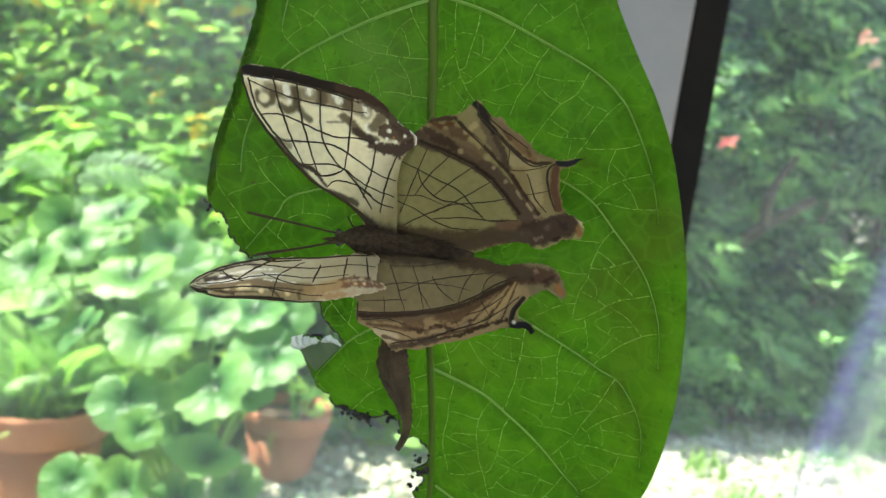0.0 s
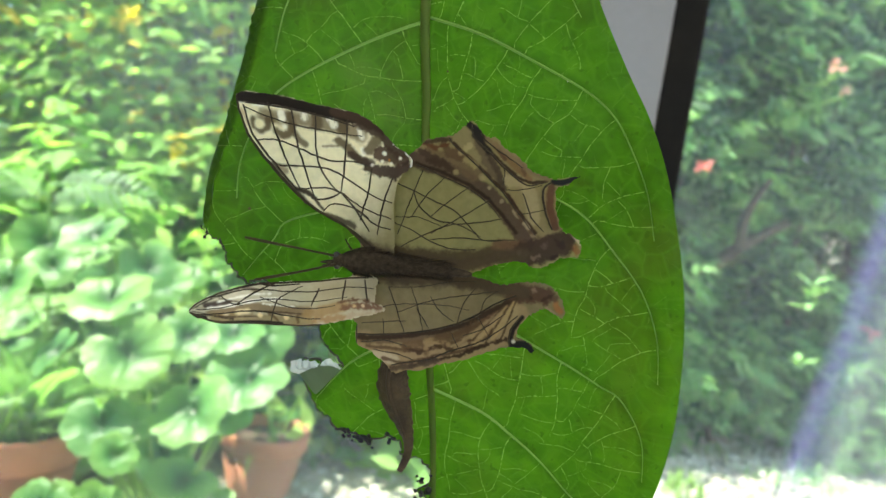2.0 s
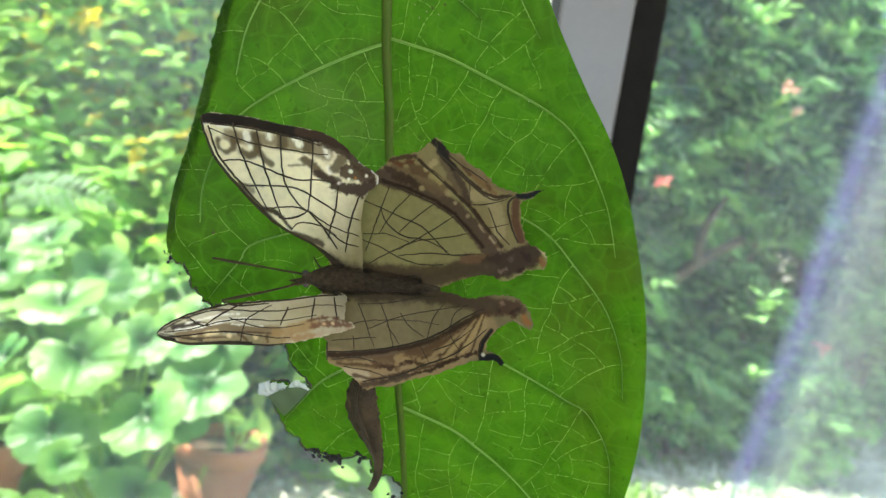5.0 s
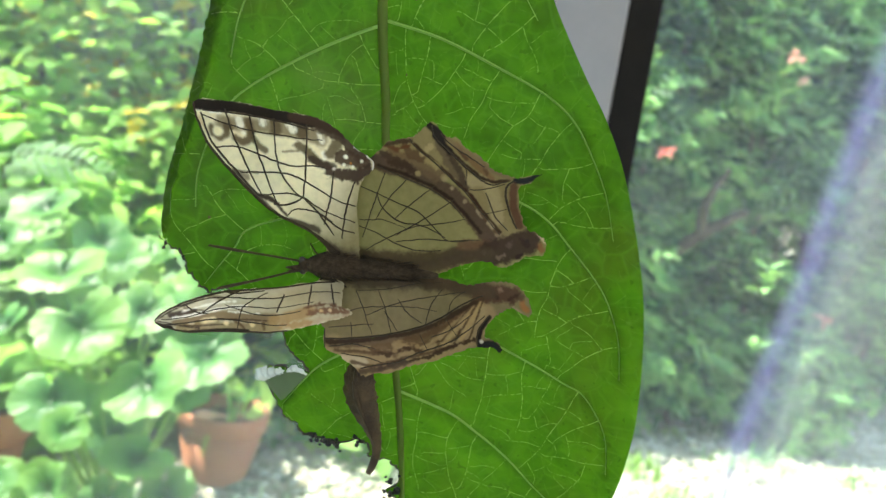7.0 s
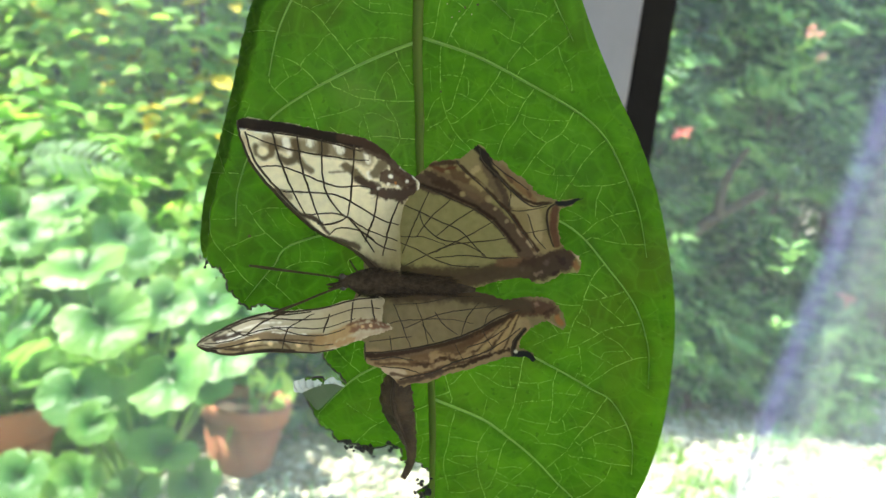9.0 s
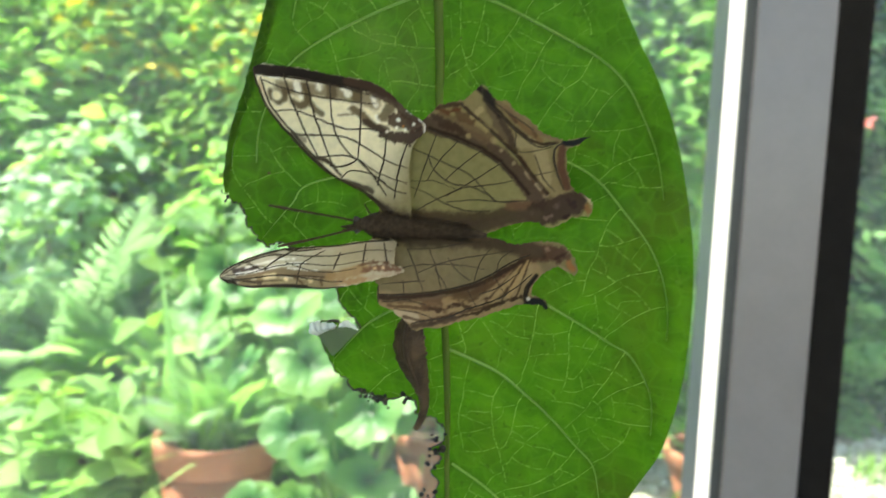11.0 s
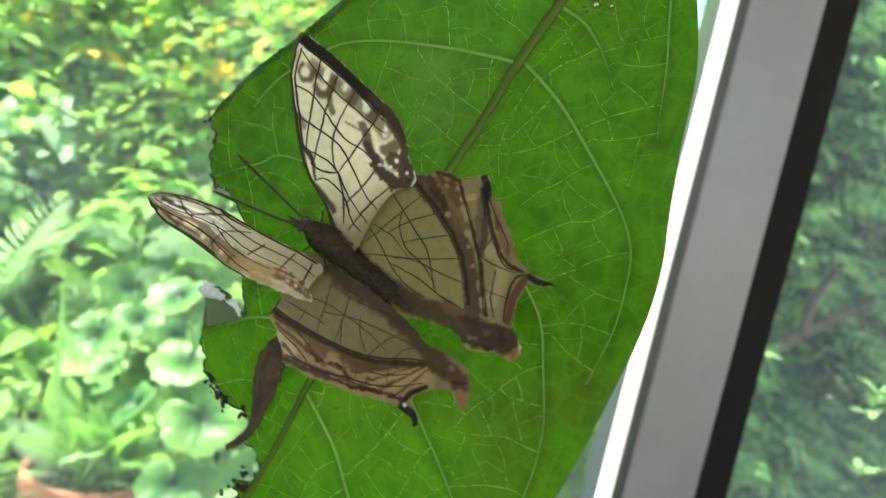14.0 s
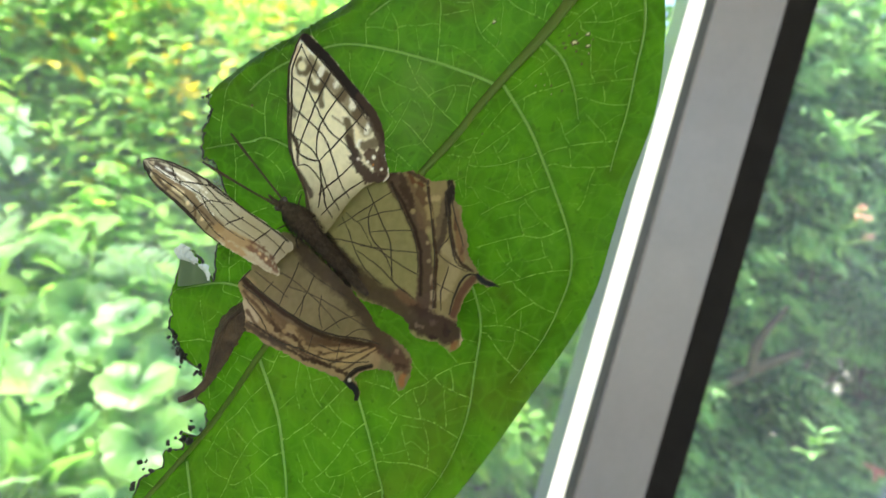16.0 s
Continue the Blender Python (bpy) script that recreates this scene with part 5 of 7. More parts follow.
    paints += [([(4.8, 20.0), (6.6, 17.6), (9.2, 15.0), (11.3, 13.1), (13.2, 12.2), (15.4, 12.4)], 0.24, 0.12, (0.035, 0.018, 0.012), 0.95, 0.2),
              ([(-2.6, 18.0), (-0.4, 17.2), (1.4, 17.7)], 0.30, 0.15, (0.12, 0.045, 0.02), 0.9, 0.6), ([(-1.6, 15.4), (0.8, 15.0), (2.4, 14.0)], 0.45, 0.2, (0.055, 0.03, 0.018), 0.9, 0.8)]
    paints += [([(4.0, 15.6), (5.4, 14.8)], 0.4, 0.2, (0.33, 0.25, 0.11), 0.85, 0.6), ([(2.6, 13.9)], 0.35, 0.2, (0.33, 0.25, 0.12), 0.85, 0.5), ([(9.2, 9.7)], 0.25, 0.15, (0.32, 0.25, 0.15), 0.7, 0.4), ([(12.4, 6.4), (12.9, 5.6)], 0.28, 0.12, (0.36, 0.28, 0.18), 0.85, 0.2),
              ([(8.8, 16.8), (9.6, 15.6)], 0.3, 0.15, (0.10, 0.05, 0.028), 0.85, 0.4), ([(12.0, 14.6), (12.4, 13.4)], 0.3, 0.15, (0.12, 0.06, 0.03), 0.85, 0.4),
              ([(4.4, 20.4), (5.6, 19.6), (6.4, 18.4)], 0.5, 0.15, DARK, 1.0, 0.2)]
    paints += [([(5.2, 19.0), (6.2, 17.8), (7.4, 16.6)], 0.4, 0.15, DARK, 0.95, 0.2),
              ([(-2.0, 18.0), (0.4, 18.4), (1.8, 18.3)], 0.3, 0.15, (0.06, 0.035, 0.02), 0.9, 0.3),
              ([(7.0, 18.4), (10.2, 16.2), (13.2, 13.8), (15.6, 12.7)], 0.35, 0.2, (0.21, 0.14, 0.08), 0.8, 0.2),
              ([(16.3, 12.3), (17.6, 12.2), (19.8, 13.0)], 0.42, 0.12, (0.016, 0.016, 0.018), 1.0, 0.1),
              ([(16.0, 11.5), (15.9, 8.5), (16.6, 5.6)], 0.55, 0.2, (0.11, 0.05, 0.03), 0.95, 0.2),
              ([(-6.5, 2.4), (0.4, 1.3), (6.0, 1.5), (11.0, 2.4)], 1.25, 0.5, (0.070, 0.046, 0.024), 0.92, 0.7)]
    paints += [([(2, 0.0), (7, 0.8)], 0.5, 0.3, (0.16, 0.12, 0.06), 0.7, 0.6),
              ([(8.5, 3.3), (12.5, 2.9)], 0.8, 0.3, (0.14, 0.075, 0.04), 0.9, 0.5),
              ([(12.6, 1.8), (15.6, 2.7), (17.5, 3.2)], 1.9, 0.4, (0.046, 0.025, 0.017), 0.95, 0.8),
              ([(15.2, 3.0)], 0.4, 0.3, (0.13, 0.085, 0.065), 0.7, 0.7), ([(11.6, 2.0)], 0.3, 0.2, (0.22, 0.16, 0.12), 0.8, 0.5)]
    paints += [([(19.3, 2.7), (19.6, 2.2)], 0.5, 0.4, ORANGE, 0.8, 0.9), ([(18.4, 2.0), (19.4, 3.8)], 0.2, 0.15, (0.05, 0.03, 0.022), 0.8, 0.9), ([(16.6, 3.9), (17.8, 2.6)], 0.25, 0.15, (0.035, 0.018, 0.014), 0.9, 0.6), ([(13.4, 1.2), (14.4, 1.6)], 0.3, 0.15, (0.18, 0.12, 0.09), 0.8, 0.7), ([(17.2, 1.6), (16.2, 1.2)], 0.25, 0.15, (0.03, 0.015, 0.012), 0.9, 0.5), ([(17.6, 3.4)], 0.3, 0.15, (0.03, 0.018, 0.016), 0.9, 0.1),
              ([(19.2, 4.4), (20.0, 3.2)], 0.2, 0.12, (0.62, 0.45, 0.32), 0.8, 0.1)]
    v = [([(-2.3, 14.1), (-3.6, 11.1), (-4.6, 8.7), (-6.0, 5.1)], .11), ([(0.9, 13.1), (-2.0, 10.3), (-4.0, 7.5)], .11), ([(4.8, 12.0), (1.2, 9.5), (-1.2, 7.5)], .11),
              ([(7.7, 10.0), (3.6, 7.6), (0.4, 6.0), (-3.6, 4.3), (-5.6, 3.3)], .12), ([(9.3, 7.1), (6.1, 6.6), (1.2, 6.2), (-1.2, 5.1)], .11),
              ([(-6.0, 12.2), (-3.6, 11.2), (-0.8, 9.9), (2.4, 8.4), (4.9, 5.6), (6.5, 4.0), (9.4, 3.9)], .12), ([(-3.6, 11.2), (-2.8, 9.1), (-0.4, 7.1), (2.8, 6.4), (6.1, 4.5)], .13)]
    v += [([(-6.4, 7.5), (-4.4, 7.5), (-2.8, 7.5), (0.4, 6.2)], .09), ([(-6.4, 6.7), (-3.6, 5.5), (-0.4, 3.6), (2.0, 2.8), (5.3, 2.6)], .11), ([(-1.2, 4.3), (2.8, 4.4), (6.9, 4.0), (11.0, 3.9)], .11),
              ([(1.6, 18.7), (2.4, 17.5), (5.2, 15.2), (7.6, 12.8), (9.7, 10.5), (11.4, 8.1), (13.9, 4.5)], .13), ([(4.8, 20.4), (5.2, 18.8), (6.8, 17.2), (9.2, 14.8), (11.3, 12.9), (12.9, 11.9), (15.1, 12.2)], .17)]
    v += [([(16.1, 12.3), (15.0, 11.3), (15.3, 8.1), (16.2, 5.3)], .22), ([(9.7, 11.3), (12.1, 11.3), (14.8, 11.9)], .10), ([(11.4, 7.7), (13.4, 7.9), (15.2, 8.3)], .08),
              ([(9.2, 15.2), (9.6, 13.6), (9.3, 12.0)], .09), ([(6.1, 19.2), (7.6, 17.6), (10.9, 15.3), (12.1, 14.3)], .12), ([(12.2, 10.8), (13.4, 7.2), (15.0, 5.0)], .13), ([(-3.4, 15.0), (0.5, 13.4), (4.2, 11.7), (7.2, 9.4), (9.0, 7.2)], .12)]
    paints += [([(-8.0, 2.0), (-2.0, 1.0), (3.0, 0.3), (8.0, 1.4), (12.0, 1.6)], 1.1, 0.5, (0.075, 0.050, 0.030), 0.9, 0.6)]
    # base darker than the forewing: less light over the leaf, painted in
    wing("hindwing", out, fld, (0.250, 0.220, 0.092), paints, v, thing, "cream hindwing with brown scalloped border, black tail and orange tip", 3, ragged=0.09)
    # lower hindwing
    fld = height_field([(-8, -1, 4.5), (-11.6, -10.1, 6.6), (-6.6, -15.4, 5.2), (13, -11.5, 2.2), (17.2, -5.5, 1.5), (4, -1.2, 2.5), (3, -13, 3.4)])
    out = [(-12.4, -0.6), (-13.6, -3.6), (-13.0, -6.2), (-12.0, -7.7), (-12.0, -10.2), (-10.1, -11.4), (-8.3, -13.4), (-7.1, -14.6), (-5.5, -14.2), (-3.6, -14.3), (-1.2, -13.7), (1.2, -13.3), (3.6, -12.8), (5.6, -12.1), (7.6, -11.5), (9.3, -11.3), (11.6, -11.4), (12.8, -12.3), (12.7, -10.9), (11.5, -10.3), (10.6, -9.7), (11.1, -8.5), (12.2, -7.3), (13.5, -6.5), (14.8, -6.1), (16.0, -6.8), (17.2, -7.3), (17.5, -5.7), (16.9, -4.1), (15.6, -2.8), (14.4, -2.4), (11.8, -2.3), (9.3, -2.4), (6.1, -1.6), (2.8, -0.9), (-2.0, -0.2), (-7.0, 0.2)]
    paints = [([(-11.0, -10.5), (-6.5, -12.5), (-2.0, -12.0), (3.0, -11.0), (8.0, -9.2), (10.5, -7.0)], 2.1, 0.4, (0.315, 0.215, 0.115), 0.88, 0.5),
              ([(5.0, -10.0), (8.5, -8.0), (10.5, -6.2)], 0.8, 0.3, (0.37, 0.265, 0.14), 0.8, 0.4),
              ([(-9.5, -12.0), (-7.2, -12.6)], 0.8, 0.3, (0.55, 0.44, 0.32), 0.7, 0.5),
              ([(-11.3, -9.6), (-5.2, -9.7), (-0.4, -9.5), (3.6, -8.5), (8.5, -6.1), (11.4, -4.2)], 0.65, 0.3, (0.13, 0.08, 0.045), 0.9, 0.6),
              ([(0.0, -10.4), (-2.5, -10.3)], 0.5, 0.2, (0.29, 0.19, 0.095), 0.8, 0.5)]
    paints += [([(-10.6, -10.6), (-8.0, -10.8), (-5.0, -11.4), (-1.5, -11.3), (2.5, -10.2)], 0.28, 0.15, (0.10, 0.055, 0.028), 0.9, 0.35),
              ([(-8.6, -12.4), (-6.0, -13.2), (-2.5, -12.6), (2.0, -11.9), (6.0, -10.9)], 0.25, 0.15, (0.09, 0.05, 0.028), 0.9, 0.3),
              ([(-3.4, -10.2), (-2.6, -12.0)], 0.35, 0.2, (0.12, 0.07, 0.035), 0.8, 0.4), ([(3.4, -9.0), (4.0, -11.6)], 0.3, 0.2, (0.14, 0.08, 0.04), 0.8, 0.4),
              ([(6.8, -8.2), (7.6, -10.6)], 0.3, 0.2, (0.14, 0.08, 0.04), 0.8, 0.4), ([(5.4, -7.8), (8.8, -5.8), (10.4, -5.2)], 0.3, 0.15, (0.12, 0.06, 0.03), 0.85, 0.3)]
    paints += [([(-11.6, -9.4), (-5.2, -9.3), (-0.4, -8.9), (3.6, -7.9), (8.5, -5.5), (11.4, -4.2)], 0.36, 0.14, (0.040, 0.022, 0.013), 0.95, 0.3),
              ([(-6.0, -10.6), (-3.6, -11.8), (-1.4, -10.9), (1.0, -11.6), (3.2, -10.2), (5.6, -10.2), (7.6, -8.4)], 0.26, 0.14, (0.060, 0.030, 0.015), 0.92, 0.6),
              ([(-4.8, -13.6), (-2.6, -12.8), (-0.6, -12.9), (2.2, -12.4), (4.4, -11.4), (6.8, -10.6), (9.0, -10.2)], 0.26, 0.12, (0.045, 0.024, 0.014), 0.95, 0.5)]
    paints += [([(-0.6, -9.9), (2.0, -9.6), (5.0, -8.2)], 0.7, 0.3, (0.10, 0.055, 0.026), 0.85, 0.9), ([(-5.6, -10.6), (-3.4, -10.6)], 0.5, 0.25, (0.13, 0.075, 0.035), 0.8, 0.8),
              ([(-2.6, -11.2)], 0.35, 0.15, (0.29, 0.19, 0.095), 0.9, 0.4), ([(0.6, -10.8)], 0.3, 0.15, (0.29, 0.19, 0.095), 0.9, 0.4), ([(4.6, -9.2), (6.0, -9.0)], 0.4, 0.2, (0.29, 0.19, 0.095), 0.85, 0.5), ([(8.4, -7.6), (9.6, -6.4)], 0.45, 0.2, (0.29, 0.19, 0.095), 0.85, 0.4),
              ([(-7.5, -13.9), (-4.5, -13.6), (-1.0, -13.0)], 0.4, 0.2, (0.07, 0.045, 0.03), 0.9, 0.5)]
    paints += [([(10.0, -11.0), (11.8, -10.9), (12.7, -12.0)], 0.55, 0.12, (0.018, 0.018, 0.02), 1.0, 0.1),
              ([(9.6, -10.7), (10.2, -8.8), (11.6, -7.2)], 0.3, 0.12, DARK, 1.0, 0.1), ([(10.1, -10.5)], 0.25, 0.12, (0.75, 0.70, 0.62), 0.9, 0.1),
              ([(-7.0, -1.5), (2.0, -1.6), (7.7, -2.4), (11.8, -3.4)], 0.9, 1.0, (0.055, 0.038, 0.02), 0.9, 0.6), ([(4.0, -2.0), (8.5, -2.9), (12.0, -3.7)], 0.6, 0.4, (0.045, 0.026, 0.014), 0.9, 0.6),
              ([(10.5, -3.6), (13.2, -4.0), (14.8, -4.2)], 1.25, 0.3, (0.085, 0.042, 0.026), 0.95, 0.8), ([(13.4, -3.4)], 0.3, 0.2, (0.24, 0.15, 0.11), 0.8, 0.6), ([(9.2, -2.9)], 0.3, 0.2, (0.05, 0.03, 0.02), 0.8, 0.3)]
    paints += [([(16.5, -5.4), (17.0, -6.4)], 0.42, 0.3, (0.32, 0.13, 0.045), 0.88, 0.9), ([(15.4, -4.8), (16.6, -4.6)], 0.4, 0.3, (0.09, 0.05, 0.032), 0.85, 0.9), ([(14.6, -4.9), (15.6, -4.4)], 0.25, 0.15, (0.05, 0.022, 0.015), 0.9, 0.6), ([(12.0, -3.2), (13.0, -4.6)], 0.22, 0.12, (0.05, 0.025, 0.018), 0.9, 0.5), ([(15.2, -6.0), (16.2, -6.8)], 0.15, 0.12, (0.30, 0.20, 0.14), 0.85, 0.4)]
    paints += [([(10.6, -5.2), (7.2, -10.0)], 0.35, 0.2, (0.42, 0.28, 0.13), 0.85, 0.4), ([(9.6, -5.8), (4.6, -10.6)], 0.35, 0.2, (0.40, 0.27, 0.13), 0.8, 0.4), ([(8.2, -6.6), (1.6, -11.2)], 0.3, 0.2, (0.37, 0.25, 0.13), 0.7, 0.4),
               ([(11.0, -4.6), (8.3, -10.2)], 0.13, 0.1, (0.065, 0.036, 0.018), 0.95, 0.2), ([(10.2, -5.0), (6.0, -10.6)], 0.12, 0.1, (0.075, 0.042, 0.02), 0.9, 0.2), ([(9.0, -5.6), (3.2, -11.2)], 0.11, 0.1, (0.085, 0.048, 0.024), 0.85, 0.2)]
    v = [([(-12.0, -8.9), (-5.2, -8.9), (-0.4, -8.4), (3.6, -7.3), (8.5, -4.9), (11.0, -4.1)], .20), ([(-11.3, -7.4), (-7.5, -7.2), (-5.2, -7.2)], .10), ([(-7.6, -2.5), (-6.8, -4.8), (-5.5, -8.7)], .11),
              ([(-1.6, -4.0), (-0.4, -6.0), (1.6, -7.6)], .11), ([(-6.4, -6.0), (-2.8, -4.8), (1.2, -4.2), (5.3, -3.7), (8.5, -3.4)], .10), ([(-7.5, -13.4), (-5.2, -13.0), (-2.0, -12.7), (1.2, -11.6), (5.2, -10.5), (8.5, -8.7), (11.0, -6.9)], .16)]
    v += [([(9.5, -11.2), (9.8, -8.9), (11.7, -6.9)], .18), ([(-11.3, -10.0), (-8.2, -9.8), (-5.2, -10.7)], .12), ([(2.8, -9.6), (6.0, -8.5), (9.3, -6.5)], .12), ([(-7.6, -2.5), (-3.6, -2.5), (1.2, -2.0), (5.3, -2.0)], .08),
              ([(-8.4, -6.8), (-8.2, -8.8)], .10), ([(-3.6, -5.6), (-2.0, -8.4)], .10), ([(-9.8, -11.0), (-6.7, -11.8), (-4.4, -12.7)], .12), ([(-11.9, -7.7), (-12.0, -10.2)], .15), ([(5.0, -6.6), (6.8, -10.0)], .08), ([(1.0, -9.0), (2.2, -11.6)], .08)]
    paints += [([(-9.0, -0.9), (-2.0, -1.2), (4.0, -1.9), (9.0, -3.0), (12.0, -3.6)], 1.0, 0.5, (0.075, 0.050, 0.030), 0.9, 0.6)]
    v += [([(2.0, -7.9), (3.2, -5.0), (5.0, -3.0)], .10), ([(-3.0, -8.6), (-3.4, -5.5), (-4.4, -2.4)], .10), ([(-11.0, -6.0), (-7.0, -5.0), (-3.0, -4.9), (1.0, -5.4), (4.0, -6.0)], .09), ([(5.5, -6.5), (6.5, -4.5), (8.5, -3.4)], .09)]
    # the weaker light on this tilted wing is mixed into its base colour
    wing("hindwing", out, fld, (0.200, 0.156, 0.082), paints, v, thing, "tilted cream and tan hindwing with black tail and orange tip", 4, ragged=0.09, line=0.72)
    # body
    spine = smooth_line([(-13.8, 1.2, 6.6), (-12.0, 1.4, 6.9), (-9.5, 1.2, 6.6), (-6.0, 0.8, 5.6), (-2.0, 0.2, 4.2), (1.0, -0.4, 3.2), (4.6, -1.0, 2.4)], 8) * MM
    rad = np.array([0.6, 1.15, 1.5, 1.7, 1.65, 1.45, 1.3, 1.2, 1.1, 0.95, 0.8, 0.6, 0.3]) * MM
    body = part("body", tube(spine, rad, 14, 0.85), BODY_FUZZ, thing, "dark brown furry body")
    bm = bmesh.new()
    bmesh.ops.create_icosphere(bm, subdivisions=3, radius=0.95 * MM, matrix=Matrix.Translation(Vector((-14.0, 1.3, 6.7)) * MM))
    head = part("head", bm, BODY_FUZZ, thing, "small dark head")
    for s in (-1, 1):
        bm = bmesh.new()
        bmesh.ops.create_icosphere(bm, subdivisions=2, radius=0.5 * MM, matrix=Matrix.Translation(Vector((-14.3, 1.3 + 0.75 * s, 7.0)) * MM))
        part("eye", bm, WING_EDGE, head)
    # fur
    N = 1500
    k = rnd.randint(4, len(spine) - 8, N)
    R = np.interp(k, np.linspace(0, len(spine) - 1, len(rad)), rad)
    a = rnd.uniform(0, 2 * np.pi, N)
    tanv = np.array([1.0, -0.14, -0.27])
    nrm = np.stack([0.12 * rnd.randn(N), np.cos(a), np.sin(a)], 1)
    pts = spine[k] + nrm * R[:, None] * np.array([0, 1, 0.85])
    x = nrm * 0.55 + tanv
    x /= np.linalg.norm(x, axis=1, keepdims=True)
    z = nrm - (nrm * x).sum(1, keepdims=True) * x
    z /= np.linalg.norm(z, axis=1, keepdims=True)
    rots = np.stack([x, np.cross(z, x), z], 2)
    tagged(part("fur", scatter(NARROW_T, pts, rots, rnd.uniform(0.7, 2.0, N) * MM), BODY_FUZZ, body, "short brown hairs"), kind="stuff")
    for c in ([(-13.9, 1.8, 7.0), (-17.5, 2.6, 8.2), (-21.9, 3.6, 10.0), (-25.6, 4.5, 11.5)], [(-14.2, 0.9, 7.2), (-16.8, 0.3, 9.6), (-19.5, -0.1, 13.4), (-21.9, -0.4, 16.5)]):
        part("antenna", tube(smooth_line(c, 8) * MM, [0.19 * MM, 0.16 * MM, 0.16 * MM, 0.18 * MM, 0.23 * MM, 0.15 * MM], 6), WING_VEIN, thing, "thin black antenna")
    part("palp", tube(smooth_line([(-14.3, 1.2, 7.2), (-15.4, 1.1, 7.6), (-16.4, 1.1, 7.8)], 5) * MM, [0.3 * MM, 0.28 * MM, 0.08 * MM], 6), BODY_FUZZ, head)
    part("palp", tube(smooth_line([(-14.3, 0.8, 7.2), (-15.4, 0.6, 7.6), (-16.2, 0.6, 7.7)], 5) * MM, [0.28 * MM, 0.25 * MM, 0.08 * MM], 6), BODY_FUZZ, head)
    for x0, y0, x1, y1 in ((-12.0, 2.0, -13.5, 4.2), (-11.5, 0.2, -13.0, -2.0), (-9.5, 2.2, -9.0, 4.0), (-9.5, 0.0, -9.0, -2.4)):
        part("leg", tube(np.array([(x0, y0, 5.6), ((x0 + x1) / 2, (y0 + y1) / 2, 6.0), (x1, y1, float(leaf_z(x1, y1)) + 0.1)]) * MM, [0.16 * MM, 0.13 * MM, 0.08 * MM], 5), BODY_FUZZ, thing)
    return thing


def chrysalis():
    rnd = np.random.RandomState(11)
    thing = empty("chrysalis")
    tagged(thing, "empty brown chrysalis shell with a curved horn, fixed to the leaf", "chrysalis")
    sp = smooth_line([(-5.6, -11.5, 3.0), (-6.0, -13.8, 3.9), (-6.1, -16.2, 4.1), (-5.6, -19.0, 4.0), (-5.0, -21.4, 4.0), (-4.5, -23.6, 4.3), (-4.5, -25.4, 4.9), (-5.0, -27.0, 5.6), (-5.7, -28.3, 6.2)], 6)
    rad = [1.1, 2.2, 2.45, 2.0, 1.4, 0.8, 0.62, 0.55, 0.40]
    V, E_, F = tube(sp * MM, [r * MM for r in rad], 18, 0.5)
    out = []
    n = len(sp)
    for i, p in enumerate(V):
        k, j = divmod(i, 18)
        seg = 1 + 0.05 * math.sin(k * 1.9) + 0.10 * (j in (4, 5)) + 0.05 * rnd.randn() * (k < n - 8)
        c = Vector(sp[min(k, n - 1)] * MM)
        q = c + (Vector(p) - c) * seg
        out.append(tuple(q))
    part("shell", (out, E_, F), SHELL, thing, "thin dry brown pupal shell")
    part("keel", tube(np.column_stack([sp[:30, :2] + np.array([-0.3, 0]), sp[:30, 2] + 1.25 * np.interp(np.arange(30), [0, 8, 18, 30], [0.7, 1.1, 0.8, 0.35])]) * MM, [0.25 * MM, 0.4 * MM, 0.2 * MM], 6), SHELL, thing)
    part("silk_pad", tube(np.array([(-5.2, -10.4, 1.8), (-5.4, -11.0, 2.4), (-5.6, -11.8, 3.0)]) * MM, [0.5 * MM, 0.6 * MM, 0.8 * MM], 8), PALE_FLAP, thing)
    return thing


# gentle bend and twist of the leaf and of the wings: place, then shift, in millimetres
LEAF_SHAPE = [
    (-30.9, 5.8, -0.49, 1.60, 1.31),
    (-19.4, -11.8, -1.84, -1.53, -1.13),
    (-10.7, -23.1, -1.47, -2.91, -2.71),
    (17.5, 29.4, -1.50, -1.82, -0.19),
    (25.2, 3.0, -1.18, 1.29, 4.61),
    (25.5, -19.1, 0.05, 1.19, 1.68),
    (28.7, 16.3, -1.60, -0.20, -0.71),
    (-12.7, 31.1, 0.17, 0.12, -0.75),
    (1.8, 30.1, -0.91, -1.41, -0.42),
    (12.1, 21.3, -1.12, -1.33, -0.63),
    (-1.5, -17.1, 0.36, -0.10, 5.27),
    (13.6, -28.4, 0.06, -1.41, -0.66),
    (0.5, 36.6, -0.73, -1.12, 0.20),
    (2.6, 48.2, 0.90, -1.68, 0.05),
]
WING_SHAPE = [
    (2.7, -0.8, 0.28, 0.13, 0.30),
    (-13.7, 0.9, 0.43, 0.11, 0.35),
    (-13.3, 11.0, 0.13, 0.18, -1.74),
    (-7.7, 15.1, 0.98, 0.18, 0.75),
    (4.8, 20.5, 0.33, -0.18, 0.07),
    (16.1, 12.2, 0.05, 0.19, 0.63),
    (19.3, 2.4, -0.05, 0.43, -0.95),
    (-31.5, -5.6, -1.36, 0.32, -1.87),
    (-26.6, 23.7, 1.17, 0.83, 1.41),
    (-8.4, -5.6, 0.25, -0.56, -2.64),
    (12.2, -11.4, 1.16, 0.24, 0.37),
    (16.9, -5.8, 0.45, 1.67, 5.44),
    (-11.9, -9.5, 1.32, -0.09, 1.70),
    (-7.3, -14.3, 1.37, -0.14, 1.64),
]


